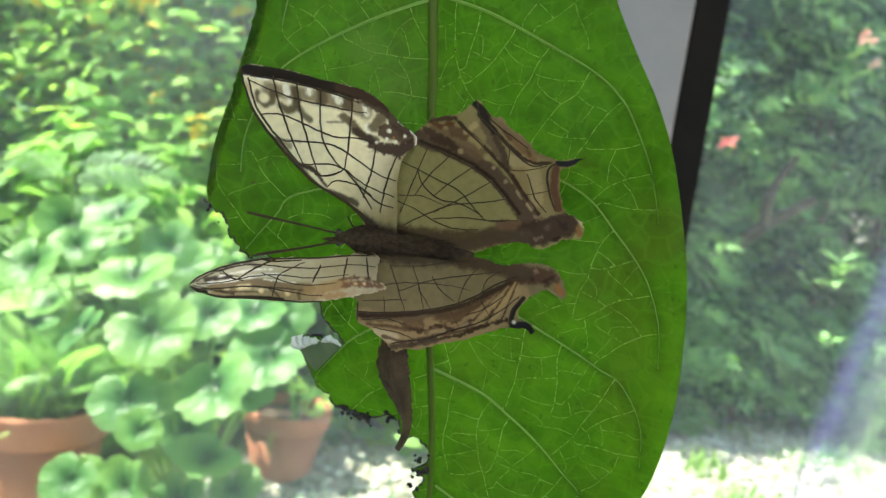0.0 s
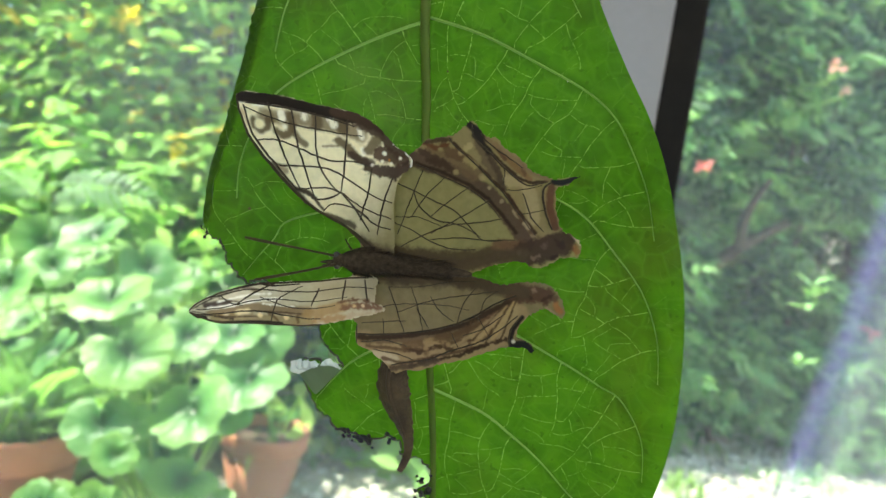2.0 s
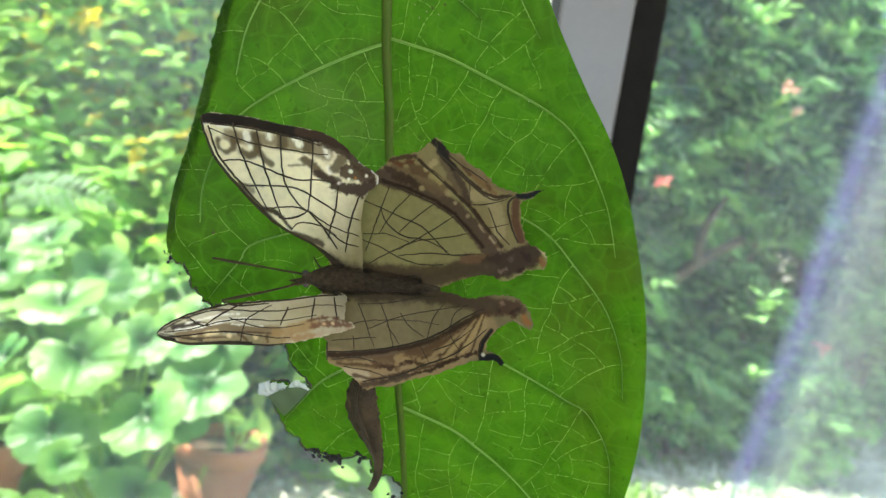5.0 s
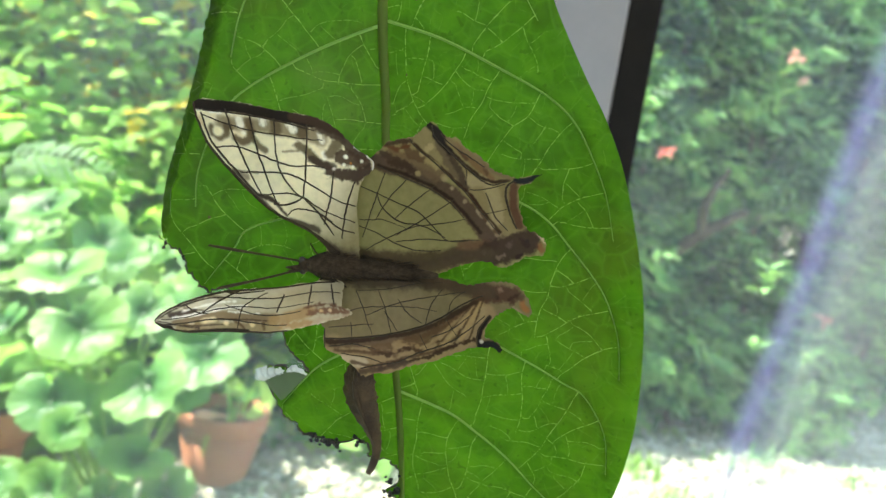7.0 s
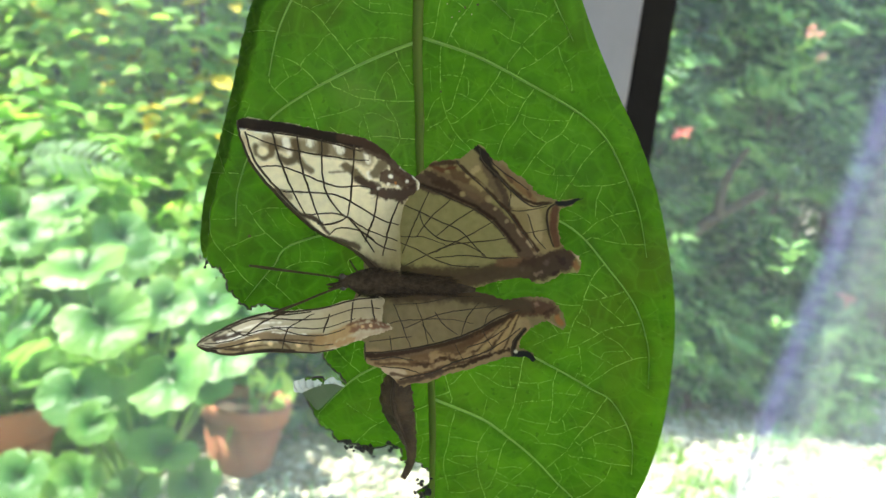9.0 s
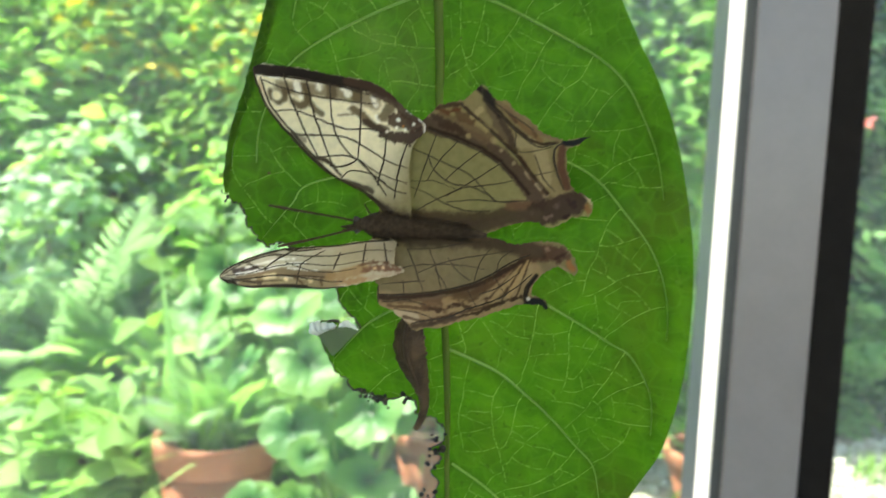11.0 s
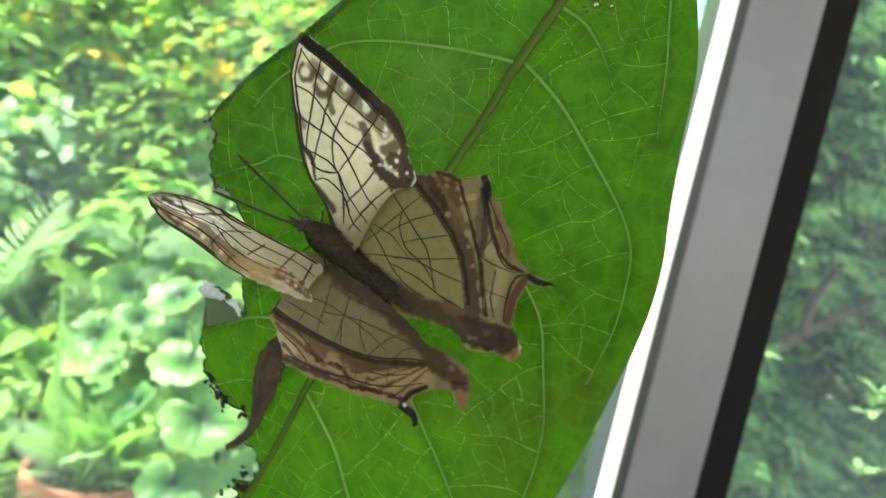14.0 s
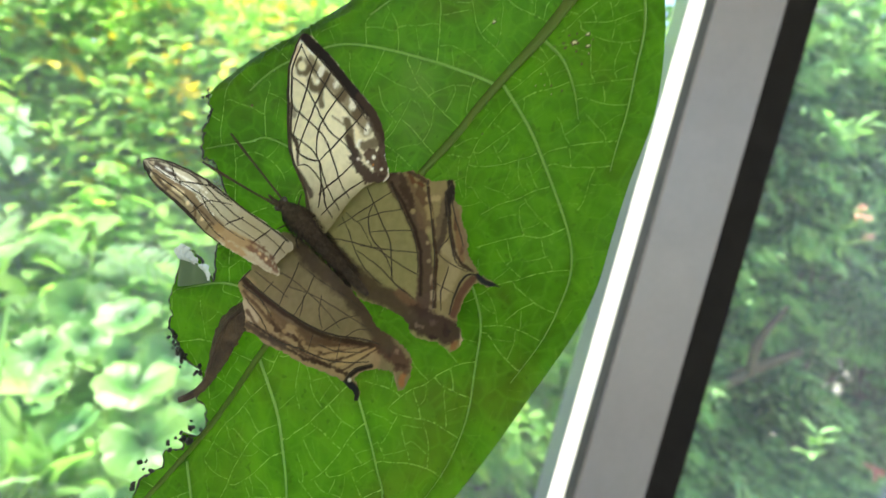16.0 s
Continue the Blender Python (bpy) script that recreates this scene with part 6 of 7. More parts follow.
def bent(thing, rows_, scale=1.0, reach=13.0, ridge=0.15):
    """Shifts a thing's meshes by a smooth field through the given shifts."""
    C = np.array(rows_, float)
    A = np.column_stack([np.ones(len(C)), C[:, :2] / 30])
    co = np.linalg.solve(A.T @ A + np.diag([0, 0.3, 0.3]), A.T @ C[:, 2:])
    K = np.exp(-((C[:, None, :2] - C[None, :, :2]) ** 2).sum(2) / (2 * reach * reach))
    w = np.linalg.solve(K + ridge * np.eye(len(C)), C[:, 2:] - A @ co)
    for ob in thing.children_recursive:
        me = ob.data
        V = np.empty(len(me.vertices) * 3)
        me.vertices.foreach_get("co", V)
        V = V.reshape(-1, 3)
        P = V[:, :2] / MM
        k = np.exp(-((P[:, None] - C[None, :, :2]) ** 2).sum(2) / (2 * reach * reach))
        V += MM * (np.column_stack([np.ones(len(P)), np.clip(P, (-34, -40), (36, 52)) / 30]) @ co + k @ w)
        me.vertices.foreach_set("co", (V * scale).ravel())
        me.update()


leaf_thing, insect, shell = host_leaf(), butterfly(), chrysalis()
bent(leaf_thing, LEAF_SHAPE, 1.045)
bent(shell, LEAF_SHAPE, 1.045)
bent(insect, WING_SHAPE)

# ---- garden ----
def flower_pot(x, y, rim_r, rim_z, seed):
    h = rim_z - G
    thing = empty("flower_pot", pose(x, y, G))
    tagged(thing, "weathered terracotta flower pot with a thick rim", "flower pot", "terracotta pots")
    r0 = rim_r * 0.66
    lip = 0.24 * h
    part("pot_body", lathe([(0.001, 0.002), (r0, 0.002), (r0 * 1.02, 0.01), (rim_r * 0.93, h - lip), (rim_r * 0.88, h - lip), (rim_r * 0.80, h - 0.045)], 44, 0.006, seed), TERRACOTTA, thing)
    part("rim", lathe([(rim_r * 0.92, h - lip - 0.004), (rim_r * 0.985, h - lip), (rim_r, h - 0.008), (rim_r * 0.985, h), (rim_r * 0.90, h), (rim_r * 0.87, h - 0.01), (rim_r * 0.85, h - 0.06)], 44, 0.006, seed), TERRACOTTA, thing)
    part("soil", lathe([(0.001, h - 0.03), (rim_r * 0.5, h - 0.028), (rim_r * 0.86, h - 0.035)], 24, 0.01, seed), SOIL, thing)
    return thing


flower_pot(-0.803, 1.50, 0.145, 0.278, 1)
flower_pot(-0.345, 1.90, 0.120, 0.195, 2)
flower_pot(0.44, 2.00, 0.137, 0.175, 3)


def lobed_leaf(seed):
    """Round leaf with seven shallow lobes, folded along its veins; unit radius, stalk at the notch."""
    rnd = np.random.RandomState(seed)
    rings, steps = 6, 84
    V = [(0, 0, 0)]
    for r in range(1, rings + 1):
        for s in range(steps):
            a = 2 * math.pi * s / steps
            lobe = 0.85 + 0.12 * abs(math.sin(3.5 * a + 0.3)) ** 0.6 + 0.018 * math.cos(19 * a + seed)
            notch = 1 - 0.62 * math.exp(-((a - math.pi) / 0.22) ** 2)
            q = r / rings * lobe * notch
            fold = 0.008 * math.cos(7 * a) * (r / rings)
            cup = 0.34 * (1 - math.exp(-3.2 * r / rings)) + 0.16 * (r / rings) ** 2 * math.sin(a + seed)
            V.append((q * math.cos(a), q * math.sin(a), cup + fold - 0.22 * max(0, q * math.cos(a)) ** 2 + 0.09 * noise.noise(Vector((q * math.cos(a) * 1.3 + seed, q * math.sin(a) * 1.3, 0.5)))))
    F = [(0, 1 + s, 1 + (s + 1) % steps) for s in range(steps)]
    for r in range(rings - 1):
        b, c = 1 + r * steps, 1 + (r + 1) * steps
        F += [(b + s, c + s, c + (s + 1) % steps, b + (s + 1) % steps) for s in range(steps)]
    return V, [], F


def shared(name, me, parent, m, label=""):
    ob = new(name, me)
    ob.parent = parent
    ob.matrix_basis = m
    if label:
        ob["label"] = label
    return ob


def mesh_of(name, data, mat):
    me = bpy.data.meshes.new(name)
    me.from_pydata(*data)
    me.materials.append(mat)
    me.polygons.foreach_set("use_smooth", [True] * len(me.polygons))
    return me


def lobed_plant():
    rnd = np.random.RandomState(21)
    root = (-0.52, 1.64, G)
    thing = empty("lobed_leaf_plant", pose(*root))
    tagged(thing, "bushy plant with large round lobed bright green leaves", "plant")
    meshes = [mesh_of("lobed_leaf", lobed_leaf(s), LOBED) for s in range(5)]
    spots = [(-0.633, 1.500, 0.560, 0.091), (-0.547, 1.420, 0.479, 0.092), (-0.390, 1.400, 0.389, 0.089), (-0.558, 1.360, 0.347, 0.069), (-0.505, 1.300, 0.319, 0.044), (-0.462, 1.500, 0.511, 0.067), (-0.733, 1.620, 0.679, 0.079), (-0.344, 1.620, 0.396, 0.099), (-0.599, 1.250, 0.227, 0.053), (-0.507, 1.280, 0.216, 0.054), (-0.750, 1.550, 0.419, 0.069), (-0.906, 1.600, 0.544, 0.078), (-0.417, 1.700, 0.477, 0.083), (-0.833, 1.650, 0.589, 0.067), (-0.609, 1.620, 0.625, 0.066), (-0.614, 1.750, 0.568, 0.071), (-0.915, 1.700, 0.431, 0.062), (-0.402, 1.620, 0.318, 0.079), (-0.516, 1.600, 0.198, 0.072), (-0.359, 1.750, 0.476, 0.085), (-1.019, 1.750, 0.289, 0.071), (-0.41, 1.42, 0.225, 0.075), (-0.56, 1.36, 0.175, 0.062), (-0.64, 1.36, 0.17, 0.06), (-0.44, 1.38, 0.15, 0.058), (-0.36, 1.50, 0.13, 0.06), (-0.56, 1.45, 0.31, 0.07)]
    for k in range(28):
        q = (rnd.uniform(-1.1, -0.36), rnd.uniform(1.7, 2.05), rnd.uniform(0.08, 0.62), rnd.uniform(0.05, 0.085))
        if abs(q[0] + 0.345) > 0.2 or q[2] > 0.36:
            spots.append(q)
    for i, (x, y, z, r) in enumerate(spots):
        p = Vector((x, y, z)) - Vector(root)
        face = Vector((rnd.normal(0.1, 0.25), -0.62 + rnd.normal(0, 0.2), 0.75)).normalized()
        down = Vector((rnd.normal(0, 0.5), -0.5, -0.8))
        xa = (down - down.dot(face) * face).normalized()
        m = Matrix((xa, face.cross(xa), face)).transposed().to_4x4()
        m = Matrix.Translation(p) @ m @ Matrix.Scale(r, 4)
        shared("leaf", meshes[i % 5], thing, m)
        base = p - xa * r * 0.35
        path = smooth_line([(0.1 * p.x, 0.1 * p.y, 0.02), (p.x * 0.6, p.y * 0.6 + 0.05, p.z * 0.55), tuple(base + Vector((0, 0.02, -0.015)))], 6)
        part("leaf_stalk", tube(path, [0.0032, 0.0027, 0.002], 6), GRASS_GREEN, thing)
    return thing


def frond_mesh(name, seed, n=22, mat=None, slim=1.0):
    """A pinnate frond, unit length along x, drooping."""
    rnd = np.random.RandomState(seed)
    V, F = [], []
    t = np.linspace(0, 1, 14)
    rach = np.column_stack([t, 0.04 * np.sin(3 * t), 0.12 * t - 0.42 * t * t])
    v, _, f = tube(rach, [0.010, 0.006, 0.003], 5)
    V += v
    F += f
    for i in range(n):
        u = 0.12 + 0.86 * i / n
        c = np.array([np.interp(u, t, rach[:, k]) for k in range(3)])
        ln = 0.22 * math.sin(math.pi * min(1, u * 0.85 + 0.16)) + 0.03
        for s in (-1, 1):
            a = s * (1.15 - 0.35 * u + rnd.normal(0, 0.06))
            b = len(V)
            w = 0.13
            for x, y, z in LEAF_T[0]:
                X, Y = x * ln, y * ln * w / 0.2 * 0.9 * slim
                V.append((c[0] + X * math.cos(a) - Y * math.sin(a), c[1] + X * math.sin(a) + Y * math.cos(a), c[2] + z * ln * 0.8 - 0.15 * ln * x))
            F += [tuple(q + b for q in g) for g in LEAF_T[1]]
    return mesh_of(name, (V, [], F), mat)


def fern(x, y, z, count, length, seed, label, spread=1.0, mat=FERN_GREEN):
    rnd = np.random.RandomState(seed)
    thing = empty("fern", pose(x, y, z))
    tagged(thing, label, "fern", "ferns")
    ms = [frond_mesh("frond", seed * 10 + k, 32 + 2 * k, mat, 0.38) for k in range(3)]
    for i in range(count):
        yaw = 2 * math.pi * i / count + rnd.normal(0, 0.25)
        up = rnd.uniform(0.35, 1.15) / spread
        m = pose(0, 0, 0.01, 0, -math.degrees(up), math.degrees(yaw)) @ pose(0, 0, 0, rnd.normal(0, 20)) @ Matrix.Scale(length * rnd.uniform(0.7, 1.15), 4)
        shared("frond", ms[i % 3], thing, m)
    return thing


def blades(name, x, y, z, count, length, seed, label, mat, lean=0.5, width=0.9, radius=0.08):
    """A tuft of arching strap leaves."""
    rnd = np.random.RandomState(seed)
    V, F = [], []
    for i in range(count):
        a, L = rnd.uniform(0, 2 * math.pi), length * rnd.uniform(0.5, 1.1)
        q = abs(rnd.normal(0, lean))
        w = L * 0.035 * width * rnd.uniform(0.7, 1.3)
        b = len(V)
        r0 = radius * math.sqrt(rnd.rand())
        a0 = rnd.uniform(0, 2 * math.pi)
        for k in range(6):
            t = k / 5
            out = L * (t * math.sin(q) + 0.30 * t * t * q)
            up = L * (t * math.cos(q) - 0.35 * t * t * q)
            ww = w * (1 - t ** 2.2) + 0.0004
            cx, cy = r0 * math.cos(a0) + out * math.cos(a), r0 * math.sin(a0) + out * math.sin(a)
            V += [(cx - ww * math.sin(a), cy + ww * math.cos(a), up), (cx, cy, up - ww * 0.35), (cx + ww * math.sin(a), cy - ww * math.cos(a), up)]
        for k in range(5):
            F += [(b + 3 * k, b + 3 * k + 3, b + 3 * k + 4, b + 3 * k + 1), (b + 3 * k + 1, b + 3 * k + 4, b + 3 * k + 5, b + 3 * k + 2)]
    thing = part(name, (V, [], F), mat)
    thing.matrix_basis = pose(x, y, z)
    tagged(thing, label, "grass", kind="stuff")
    return thing


def shrub(name, x, y, w, d, h, count, size, template, mat, seed, label, extra=(), category="shrub", gap=0.35, low=0.05, tilt=0.75, clump=42):
    """A shrub: stems, branches and a crown of many leaves in loose clumps."""
    rnd = np.random.RandomState(seed)
    thing = empty(name, pose(x, y, G))
    tagged(thing, label, category)
    clumps = []
    for i in range(max(14, int(count / clump))):
        a, r = rnd.uniform(0, 2 * math.pi), math.sqrt(rnd.rand())
        zz = low + (1 - low) * rnd.rand() ** 0.8
        lim = math.sqrt(max(0.08, 1 - (max(0, zz - 0.45) / 0.6) ** 2))
        clumps.append((r * math.cos(a) * w * lim, r * math.sin(a) * d * lim, zz * h))
    C = np.array(clumps)
    for i in range(4):
        tip = C[rnd.randint(len(C))]
        p = smooth_line([(rnd.normal(0, 0.04), rnd.normal(0, 0.04), 0), tuple(tip * 0.45 + np.array([0, 0, 0.1 * h])), tuple(tip)], 6)
        part("stem", tube(p, [0.022, 0.015, 0.005], 7), BARK, thing)
    twigs = []
    for c in C[::2]:
        p = smooth_line([(c[0] * 0.25, c[1] * 0.25, max(0.02, c[2] * 0.5)), tuple(c * np.array([0.7, 0.7, 0.85])), tuple(c)], 4)
        twigs.append(tube(p, [0.008, 0.004, 0.002], 5))
    tagged(part("twig_work", joined(twigs), BARK, thing), kind="stuff")
    n = count
    own = rnd.randint(0, len(C), n)
    sp = rnd.normal(0, 1, (n, 3)) * np.array([0.30 * gap * w + 0.03, 0.30 * gap * d + 0.03, 0.22 * gap * h * 0.5 + 0.03])
    P = C[own] + sp
    P[:, 2] = np.clip(P[:, 2], 0.02, None)
    out = np.stack([P[:, 0] / w, P[:, 1] / d, np.full(n, 0.5)], 1)
    rots = turns(n, rnd, tilt, None)
    # lean each leaf outwards
    zax = rots[:, :, 2] + 0.7 * out
    zax /= np.linalg.norm(zax, axis=1, keepdims=True)
    xax = rots[:, :, 0] - (rots[:, :, 0] * zax).sum(1, keepdims=True) * zax
    xax /= np.linalg.norm(xax, axis=1, keepdims=True)
    rots = np.stack([xax, np.cross(zax, xax), zax], 2)
    sizes = size * rnd.uniform(0.55, 1.25, n)
    marks = rnd.rand(n)
    lo = 0.0
    rest = np.ones(n, bool)
    for nm, share, mt, top in extra:
        sel = (marks >= lo) & (marks < lo + share) & (P[:, 2] > top * h)
        rest &= ~sel
        lo += share
        if sel.any():
            part(nm, scatter(template, P[sel], rots[sel], sizes[sel] * 1.1), mt, thing)
    tagged(part("crown", scatter(template, P[rest], rots[rest], sizes[rest]), mat, thing), kind="stuff")
    return thing


def flower(thing_name, x, y, z, r, mat, seed, label):
    rnd = np.random.RandomState(seed)
    thing = empty(thing_name, pose(x, y, z, 70, 0, rnd.uniform(-30, 30)))
    tagged(thing, label, "flower", "flowers in the shrubs")
    pm = mesh_of("petal", (LEAF_T[0], [], LEAF_T[1]), mat)
    for i in range(9):
        shared("petal", pm, thing, pose(0, 0, 0, 0, -25 + rnd.normal(0, 35), i * 137 + rnd.normal(0, 25)) @ Matrix.Scale(r * rnd.uniform(0.45, 1.15), 4))
    part("flower_stem", tube(np.array([(0, 0, 0), (0.01, 0, -0.05), (0.0, 0.02, -0.14)]), [0.003, 0.004], 5), GRASS_GREEN, thing)
    return thing


lobed_plant()
blades("pot_grass", -0.803, 1.50, 0.248, 170, 0.18, 5, "fine light green grass sprouting in a terracotta pot", GRASS_GREEN, 0.55, 0.7, 0.085)
blades("strap_plant", -1.02, 1.62, 0.0, 3, 0.66, 6, "tall strap-leaved green plant beside a terracotta pot", FERN_GREEN, 0.22, 1.2, 0.06)
blades("pot_shoots", -0.345, 1.90, 0.16, 12, 0.18, 7, "a few arching green shoots in a small pot", GRASS_GREEN, 0.8, 1.3, 0.06)
blades("pot_shoots", 0.44, 2.00, 0.14, 40, 0.2, 8, "green shoots in a terracotta pot", GRASS_GREEN, 0.7, 1.2, 0.08)


def pinnate_plant(x, y, z):
    thing = empty("pinnate_plant", pose(x, y, G))
    tagged(thing, "slender plant with pale feather-like compound leaves", "plant")
    part("stem", tube(smooth_line([(0, 0, 0), (0.02, 0.02, 0.5 * z), (0, 0, z)], 6), [0.006, 0.004], 6), GRASS_GREEN, thing)
    ms = [frond_mesh("compound_leaf", 300 + k, 12, FERN_PALE, 0.62) for k in range(2)]
    for k, (yaw, tilt, ln) in enumerate(((2, -4, 0.27), (172, -10, 0.20), (20, -30, 0.17), (-12, 12, 0.16))):
        shared("compound_leaf", ms[k % 2], thing, pose(0, 0, z - 0.03 * k, 65, tilt, yaw) @ Matrix.Scale(ln, 4))


pinnate_plant(-0.98, 1.86, 0.77)
for i, (x, y, w, d, h) in enumerate(((-1.12, 1.42, .10, .08, .30), (-1.30, 1.52, .12, .08, .34), (-1.10, 1.68, .08, .06, .40))):
    shrub("bedding_plant", x, y, w, d, h, 90, 0.115, LEAF_T, GRASS_GREEN, 151 + i, "leafy green bedding plant with long pointed leaves", (), "plant", gap=0.8)
for i, (x, y, w, d, h) in enumerate(((-1.66, 2.08, .16, .10, .86), (-1.95, 2.15, .2, .12, .72), (-1.38, 2.2, .16, .12, .62))):
    shrub("pale_plant", x, y, w, d, h, 420, 0.085, LEAF_T, FERN_PALE, 141 + i, "pale silvery-green leafy plant among ferns", (("lime_leaves", 0.25, HEDGE_LIME, 0.0),), "plant")
PF = "leafy light green fern growing in a terracotta pot"
FL = "lush bright green fern with arching fronds"
for i, (x, y, z, c, L) in enumerate(((-1.15, 1.58, G, 22, 0.46), (-1.50, 1.75, G, 24, 0.52), (-1.05, 1.95, G, 22, 0.55), (-1.38, 2.1, G + 0.1, 22, 0.55), (-1.8, 2.1, G + 0.05, 24, 0.58), (-1.16, 1.40, G, 18, 0.34), (-0.70, 2.1, G, 16, 0.55), (-1.75, 1.74, G, 18, 0.42), (-2.1, 2.3, G + .1, 20, 0.6))):
    fern(x, y, z, c + 10, L * 0.86, 31 + i, FL)
fern(-0.79, 1.51, 0.25, 16, 0.24, 59, PF, 0.8)
fern(-0.84, 1.46, 0.25, 12, 0.19, 58, PF, 1.0, FERN_PALE)

for i, (x, y, L) in enumerate(((-1.62, 2.06, 0.85), (-1.92, 2.12, 0.85), (-1.36, 2.14, 0.75), (-2.15, 2.05, 0.8))):
    fern(x, y, G, 16, L, 61 + i, "tall pale hazy green fern with lacy fronds", 0.75, FERN_PALE)

SHL = "dense garden shrub with bright green leaves"
rows = ((-3.6, 2.9, .55, .5, 2.0), (-2.75, 2.75, .5, .45, 1.65), (-2.0, 2.9, .5, .45, 1.6), (-1.35, 2.85, .45, .4, 1.5), (-0.75, 2.75, .45, .4, 1.55), (-0.25, 2.95, .42, .4, 1.9), (0.35, 2.95, .38, .4, 1.58), (0.62, 3.6, .45, .4, 1.65))
for i, (x, y, w, d, h) in enumerate(rows):
    mt = HEDGE_LIME if i < 6 else HEDGE_GREEN
    ex = (("yellow_leaves", 0.13, YELLOW_LEAF, 0.5), ("green_leaves", 0.16, HEDGE_GREEN, 0.0)) if i in (2, 3, 4) else (("lime_leaves", 0.3, HEDGE_LIME, 0.2),)
    shrub("shrub", x, y, w * 1.2, d, h + 0.2, 11500, 0.082, LEAF_T, mt, 51 + i, SHL, ex)
for i, (x, y, w, d, h) in enumerate(((-1.75, 2.35, .35, .25, 1.0), (-1.05, 2.35, .4, .25, .95), (-0.45, 2.3, .35, .25, .85), (0.05, 2.35, .3, .25, .8), (-2.25, 2.4, .42, .25, 1.15), (-2.75, 2.3, .35, .25, 1.0))):
    shrub("low_shrub", x, y, w, d, h, 1300, 0.11, LEAF_T, (FERN_PALE, HEDGE_GREEN, LOBED, HEDGE_GREEN, HEDGE_GREEN, FERN_PALE)[i], 71 + i, "low leafy green garden plant", (("lime_leaves", 0.25, HEDGE_LIME, 0.0),))
DL = "dark feathery-leaved shrub behind the window glass"
for i, (x, y, w, d, h) in enumerate(((1.00, 3.15, .38, .35, 2.4), (1.35, 3.45, .45, .35, 2.6), (1.95, 3.85, .5, .4, 2.8), (2.65, 4.2, .55, .4, 2.9), (3.4, 4.5, .55, .5, 3.0), (1.75, 4.6, .6, .4, 3.1), (1.55, 4.2, .6, .4, 3.0))):
    shrub("feathery_shrub", x, y, w, d, h, 2300, 0.24, SPRAY_T, DARK_GREEN, 81 + i, DL, (("light_sprays", 0.4, FEATHER, 0.0),), low=0.02, gap=0.20, clump=80)
for i, (x, y, w, d, h) in enumerate(((1.05, 2.86, .25, .16, .5), (1.45, 3.12, .3, .18, .5), (2.0, 3.55, .4, .2, .7), (1.98, 3.0, .22, .15, .42), (2.7, 3.75, .4, .2, .8), (3.3, 4.0, .4, .25, 1.0))):
    shrub("low_feathery_shrub", x, y, w, d, h, 800, 0.14, SPRAY_T, FEATHER, 91 + i, "low feathery green plant beside pale gravel", (("dark_sprays", 0.3, DARK_GREEN, 0.0),), low=0.02)
for i in range(12):
    shrub("hedge_tree", -5.8 + 1.0 * i, 5.3 + 0.4 * (i % 2), .75, .6, 2.15 if i in (6, 7) else 3.7, 2600, 0.22, LEAF_T, HEDGE_LIME if i < 6 else DARK_GREEN, 101 + i, "dense green tree at the back of the garden", (("light_leaves", 0.3, HEDGE_GREEN, 0.2),), "tree")

for i, (x, y, z, r, mt) in enumerate(((0.930, 2.450, 1.138, 0.044, FLOWER_RED), (1.334, 2.500, 1.543, 0.026, FLOWER_PINK), (2.017, 3.050, 0.593, 0.059, FLOWER_RED), (1.366, 2.550, 1.585, 0.025, FLOWER_PINK), (1.420, 2.550, 1.491, 0.025, FLOWER_PINK), (-2.415, 2.400, 0.980, 0.031, FLOWER_RED), (1.342, 2.450, 1.536, 0.028, FLOWER_PINK))):
    flower("flower", x, y, z, r, mt, 121 + i, "small red blossom among green leaves" if mt is FLOWER_RED else "small pink blossom among green leaves")


def sprig(x, y, z):
    rnd = np.random.RandomState(5)
    thing = empty("seedling", pose(x, y, G))
    tagged(thing, "slender yellow-green seedling with a leafy tip", "plant")
    h = z - G
    part("stem", tube(smooth_line([(0, 0, 0), (0.02, 0, h * 0.5), (0, 0, h)], 6), [0.003, 0.0025], 6), DARK_GREEN, thing)
    me = mesh_of("leaf", (LEAF_T[0], [], LEAF_T[1]), FEATHER)
    for i in range(14):
        t = h - 0.008 * i if i < 10 else h - 0.13 - 0.01 * i
        shared("leaf", me, thing, pose(0, 0, t, 0, rnd.uniform(-50, 20), i * 137) @ Matrix.Scale(rnd.uniform(0.05, 0.085), 4))
    return thing


sprig(1.20, 2.12, 0.80)
bough = part("fallen_branch", joined([tube(smooth_line(p, 8), r, 8) for p, r in (
    ([(1.085, 2.950, 0.726), (1.225, 2.950, 0.786), (1.342, 2.970, 0.879), (1.537, 3.000, 1.010)], [0.026, 0.032, 0.020]),
    ([(1.328, 2.950, 0.853), (1.331, 2.950, 1.014), (1.428, 3.000, 1.179)], [0.026, 0.022, 0.012]))]), BRANCH)
tagged(bough, "bare brown branch leaning among dark shrubs", "branch")

# pale gravel strip
rnd = np.random.RandomState(77)
bm = bmesh.new()
bmesh.ops.create_icosphere(bm, subdivisions=1, radius=1.0)
PEB = ([tuple(v.co) for v in bm.verts], [tuple(v.index for v in f.verts) for f in bm.faces])
bm.free()
N = 17000
px_, py_ = rnd.uniform(-0.75, 3.3, N), rnd.uniform(0.95, 3.8, N)
ok = py_ < np.interp(px_, [-0.75, 0.0, 0.6, 1.1, 2.5, 3.3], [2.0, 2.15, 2.4, 2.75, 3.73, 3.8]) + rnd.normal(0, 0.05, N)
px_, py_ = px_[ok], py_[ok]
sz = rnd.uniform(0.007, 0.024, len(px_))
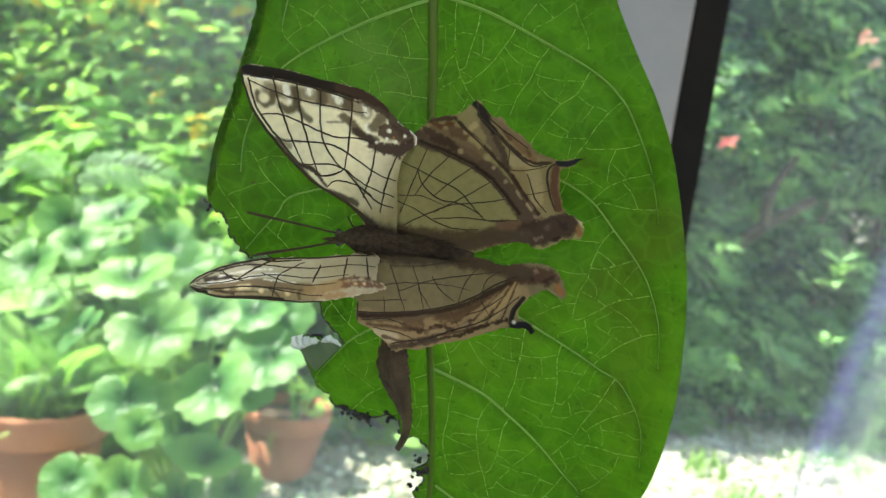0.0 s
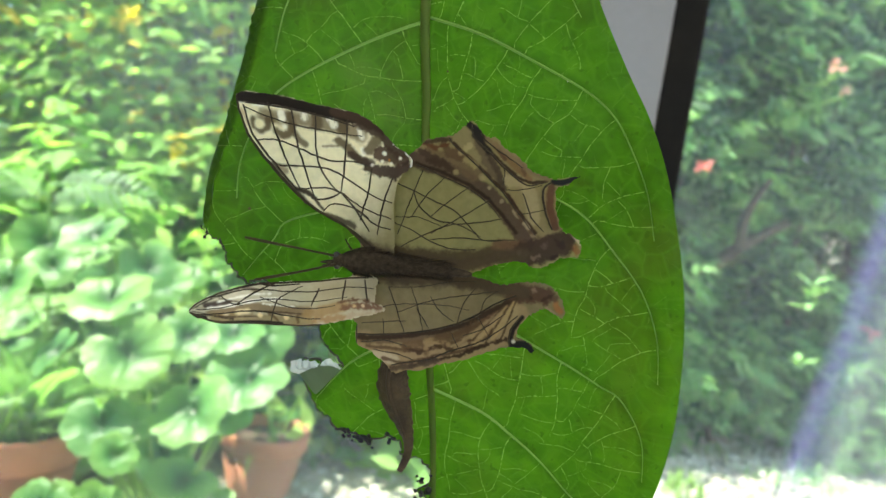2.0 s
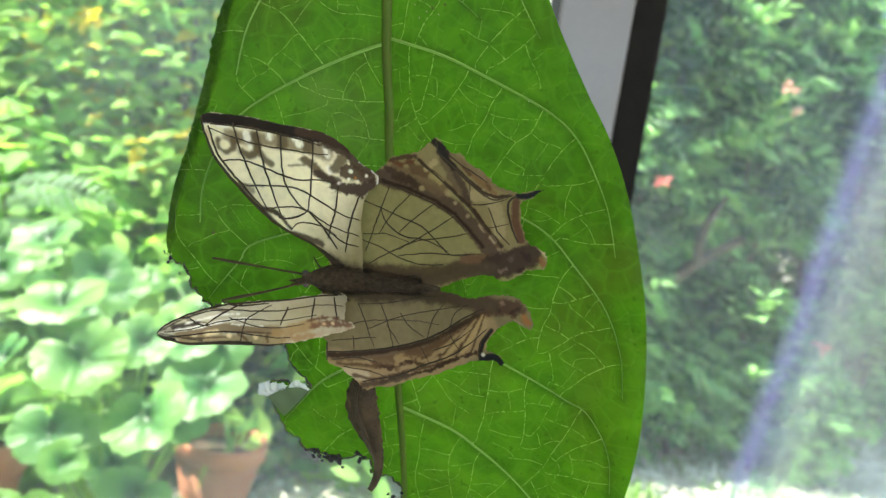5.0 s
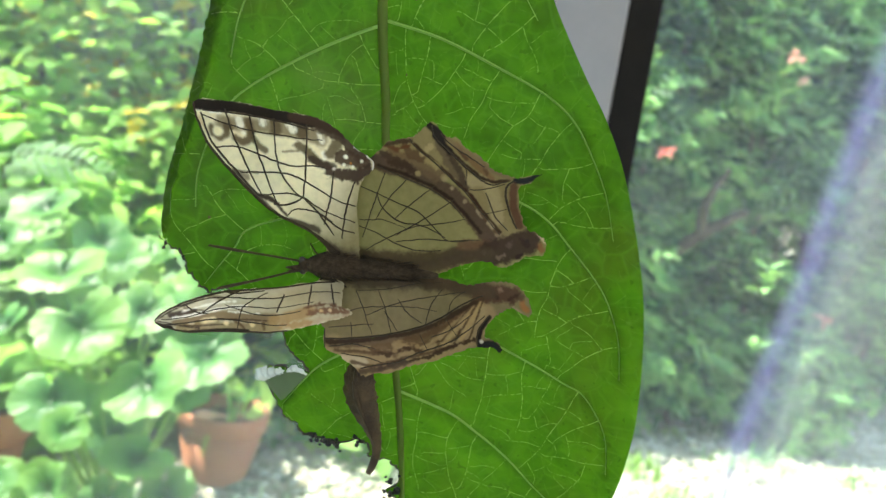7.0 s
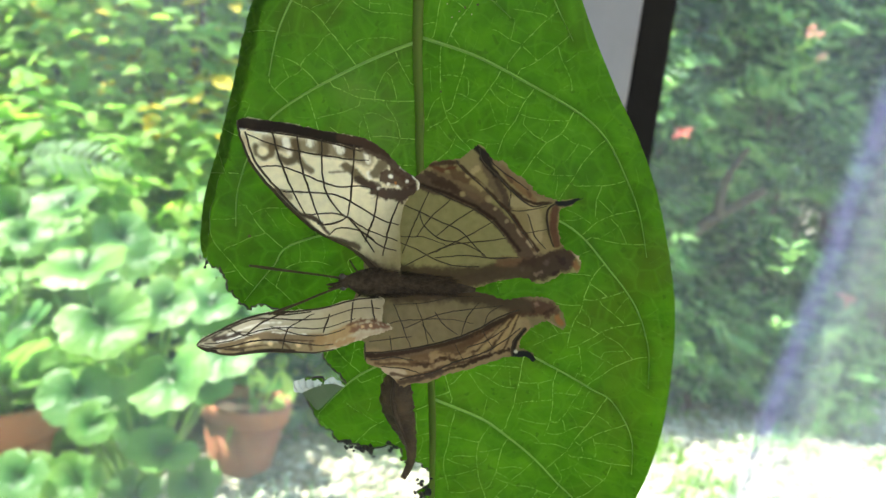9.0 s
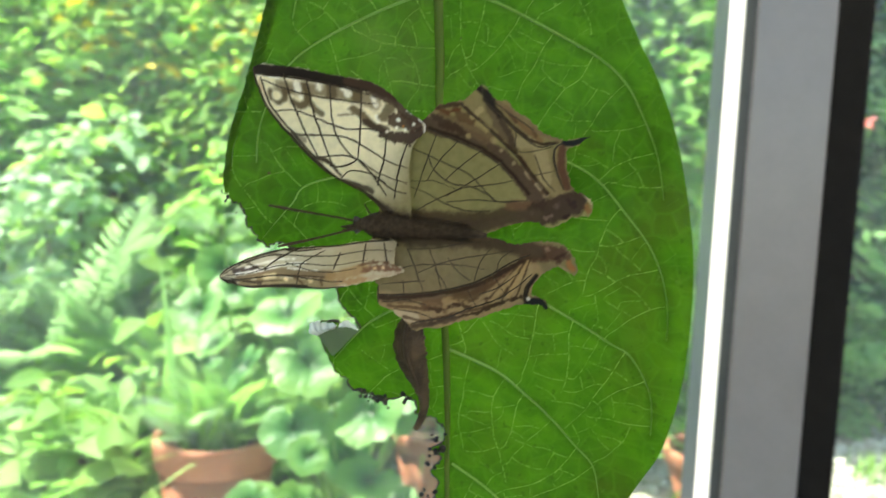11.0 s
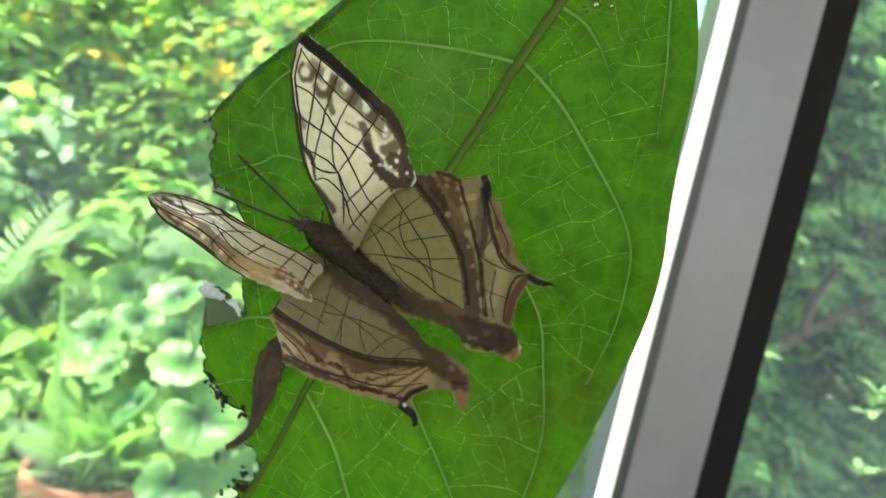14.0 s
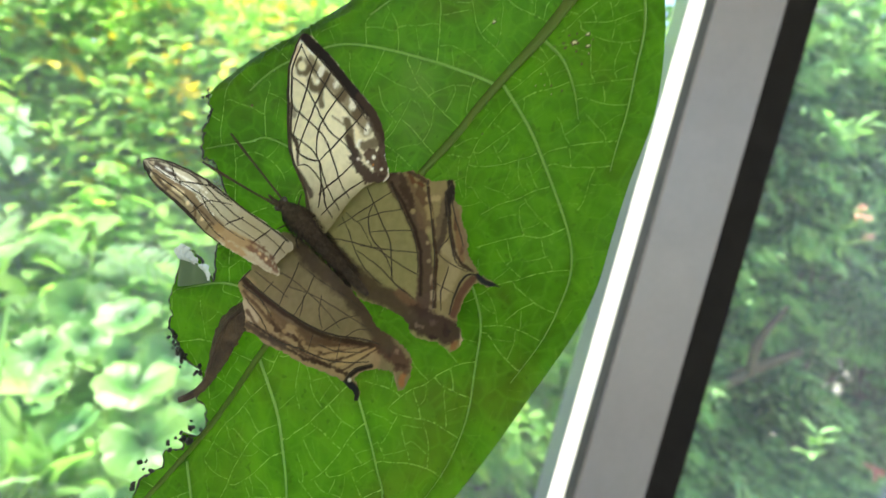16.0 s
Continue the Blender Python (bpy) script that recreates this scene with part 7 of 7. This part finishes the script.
rots = turns(len(px_), rnd, 0.3) * np.array([1.0, 0.75, 0.5])[None, None, :]
gravel = part("gravel", scatter(PEB, np.column_stack([px_, py_, np.full(len(px_), G) + sz * 0.25]), rots, sz), GRAVEL)
tagged(gravel, "pale sunlit pebbles and gravel", "gravel", kind="stuff")

# low weeds scattered over the gravel
for i in range(44):
    x = rnd.uniform(0.55, 2.3) if i < 26 else rnd.uniform(-0.62, 0.28)
    y = rnd.uniform(1.9, np.interp(x, [0.55, 1.1, 2.5], [2.4, 2.75, 3.7])) if i < 26 else rnd.uniform(1.45, 1.72)
    blades("weed_tuft", x, y, G, 26, rnd.uniform(0.05, 0.12), 200 + i, "small tuft of green weeds in pale gravel", (GRASS_GREEN, FEATHER)[i % 2] if i < 26 else FERN_PALE, 0.9, 1.8, 0.10)

# weathered log and a white tag at the edge of the bed
log = part("log", tube(smooth_line([(-1.95, 1.28, 0.075), (-1.66, 1.36, 0.085), (-1.40, 1.50, 0.08)], 6), [0.09, 0.10, 0.08], 14), WOOD_LOG)
tagged(log, "weathered grey-brown log lying in the bed", "log")
tag = empty("plant_label", pose(-1.87, 1.80, G, 0, 2, 12))
tagged(tag, "white plastic plant label stuck in the soil", "plant label")
part("plate", box(bmesh.new(), -0.035, 0.035, -0.003, 0.003, 0.34, 0.46, 0.002), WHITE_TAG, tag, smooth=False)
part("stake", box(bmesh.new(), -0.006, 0.006, -0.003, 0.003, 0.0, 0.36), WHITE_TAG, tag, smooth=False)


# ---- movement ----
def motions():
    for thing, rows_ in ((leaf_thing, LEAF_ROWS), (shell, LEAF_ROWS), (insect, BUTTERFLY_ROWS)):
        walk(thing, [(r[0], pose(*r[1:])) for r in rows_])
    # the body shifts a little between the wings as the leaf is turned
    for piece in insect.children:
        if piece.name.split(".")[0] in ("body", "head", "antenna", "leg"):
            walk(piece, [(0.0, pose(0, 0, 0)), (12.0, pose(0, 0, 0)), (13.0, pose(-0.0003, 0.0011, 0)), (16.0, pose(-0.0003, 0.0011, 0))])


motions()
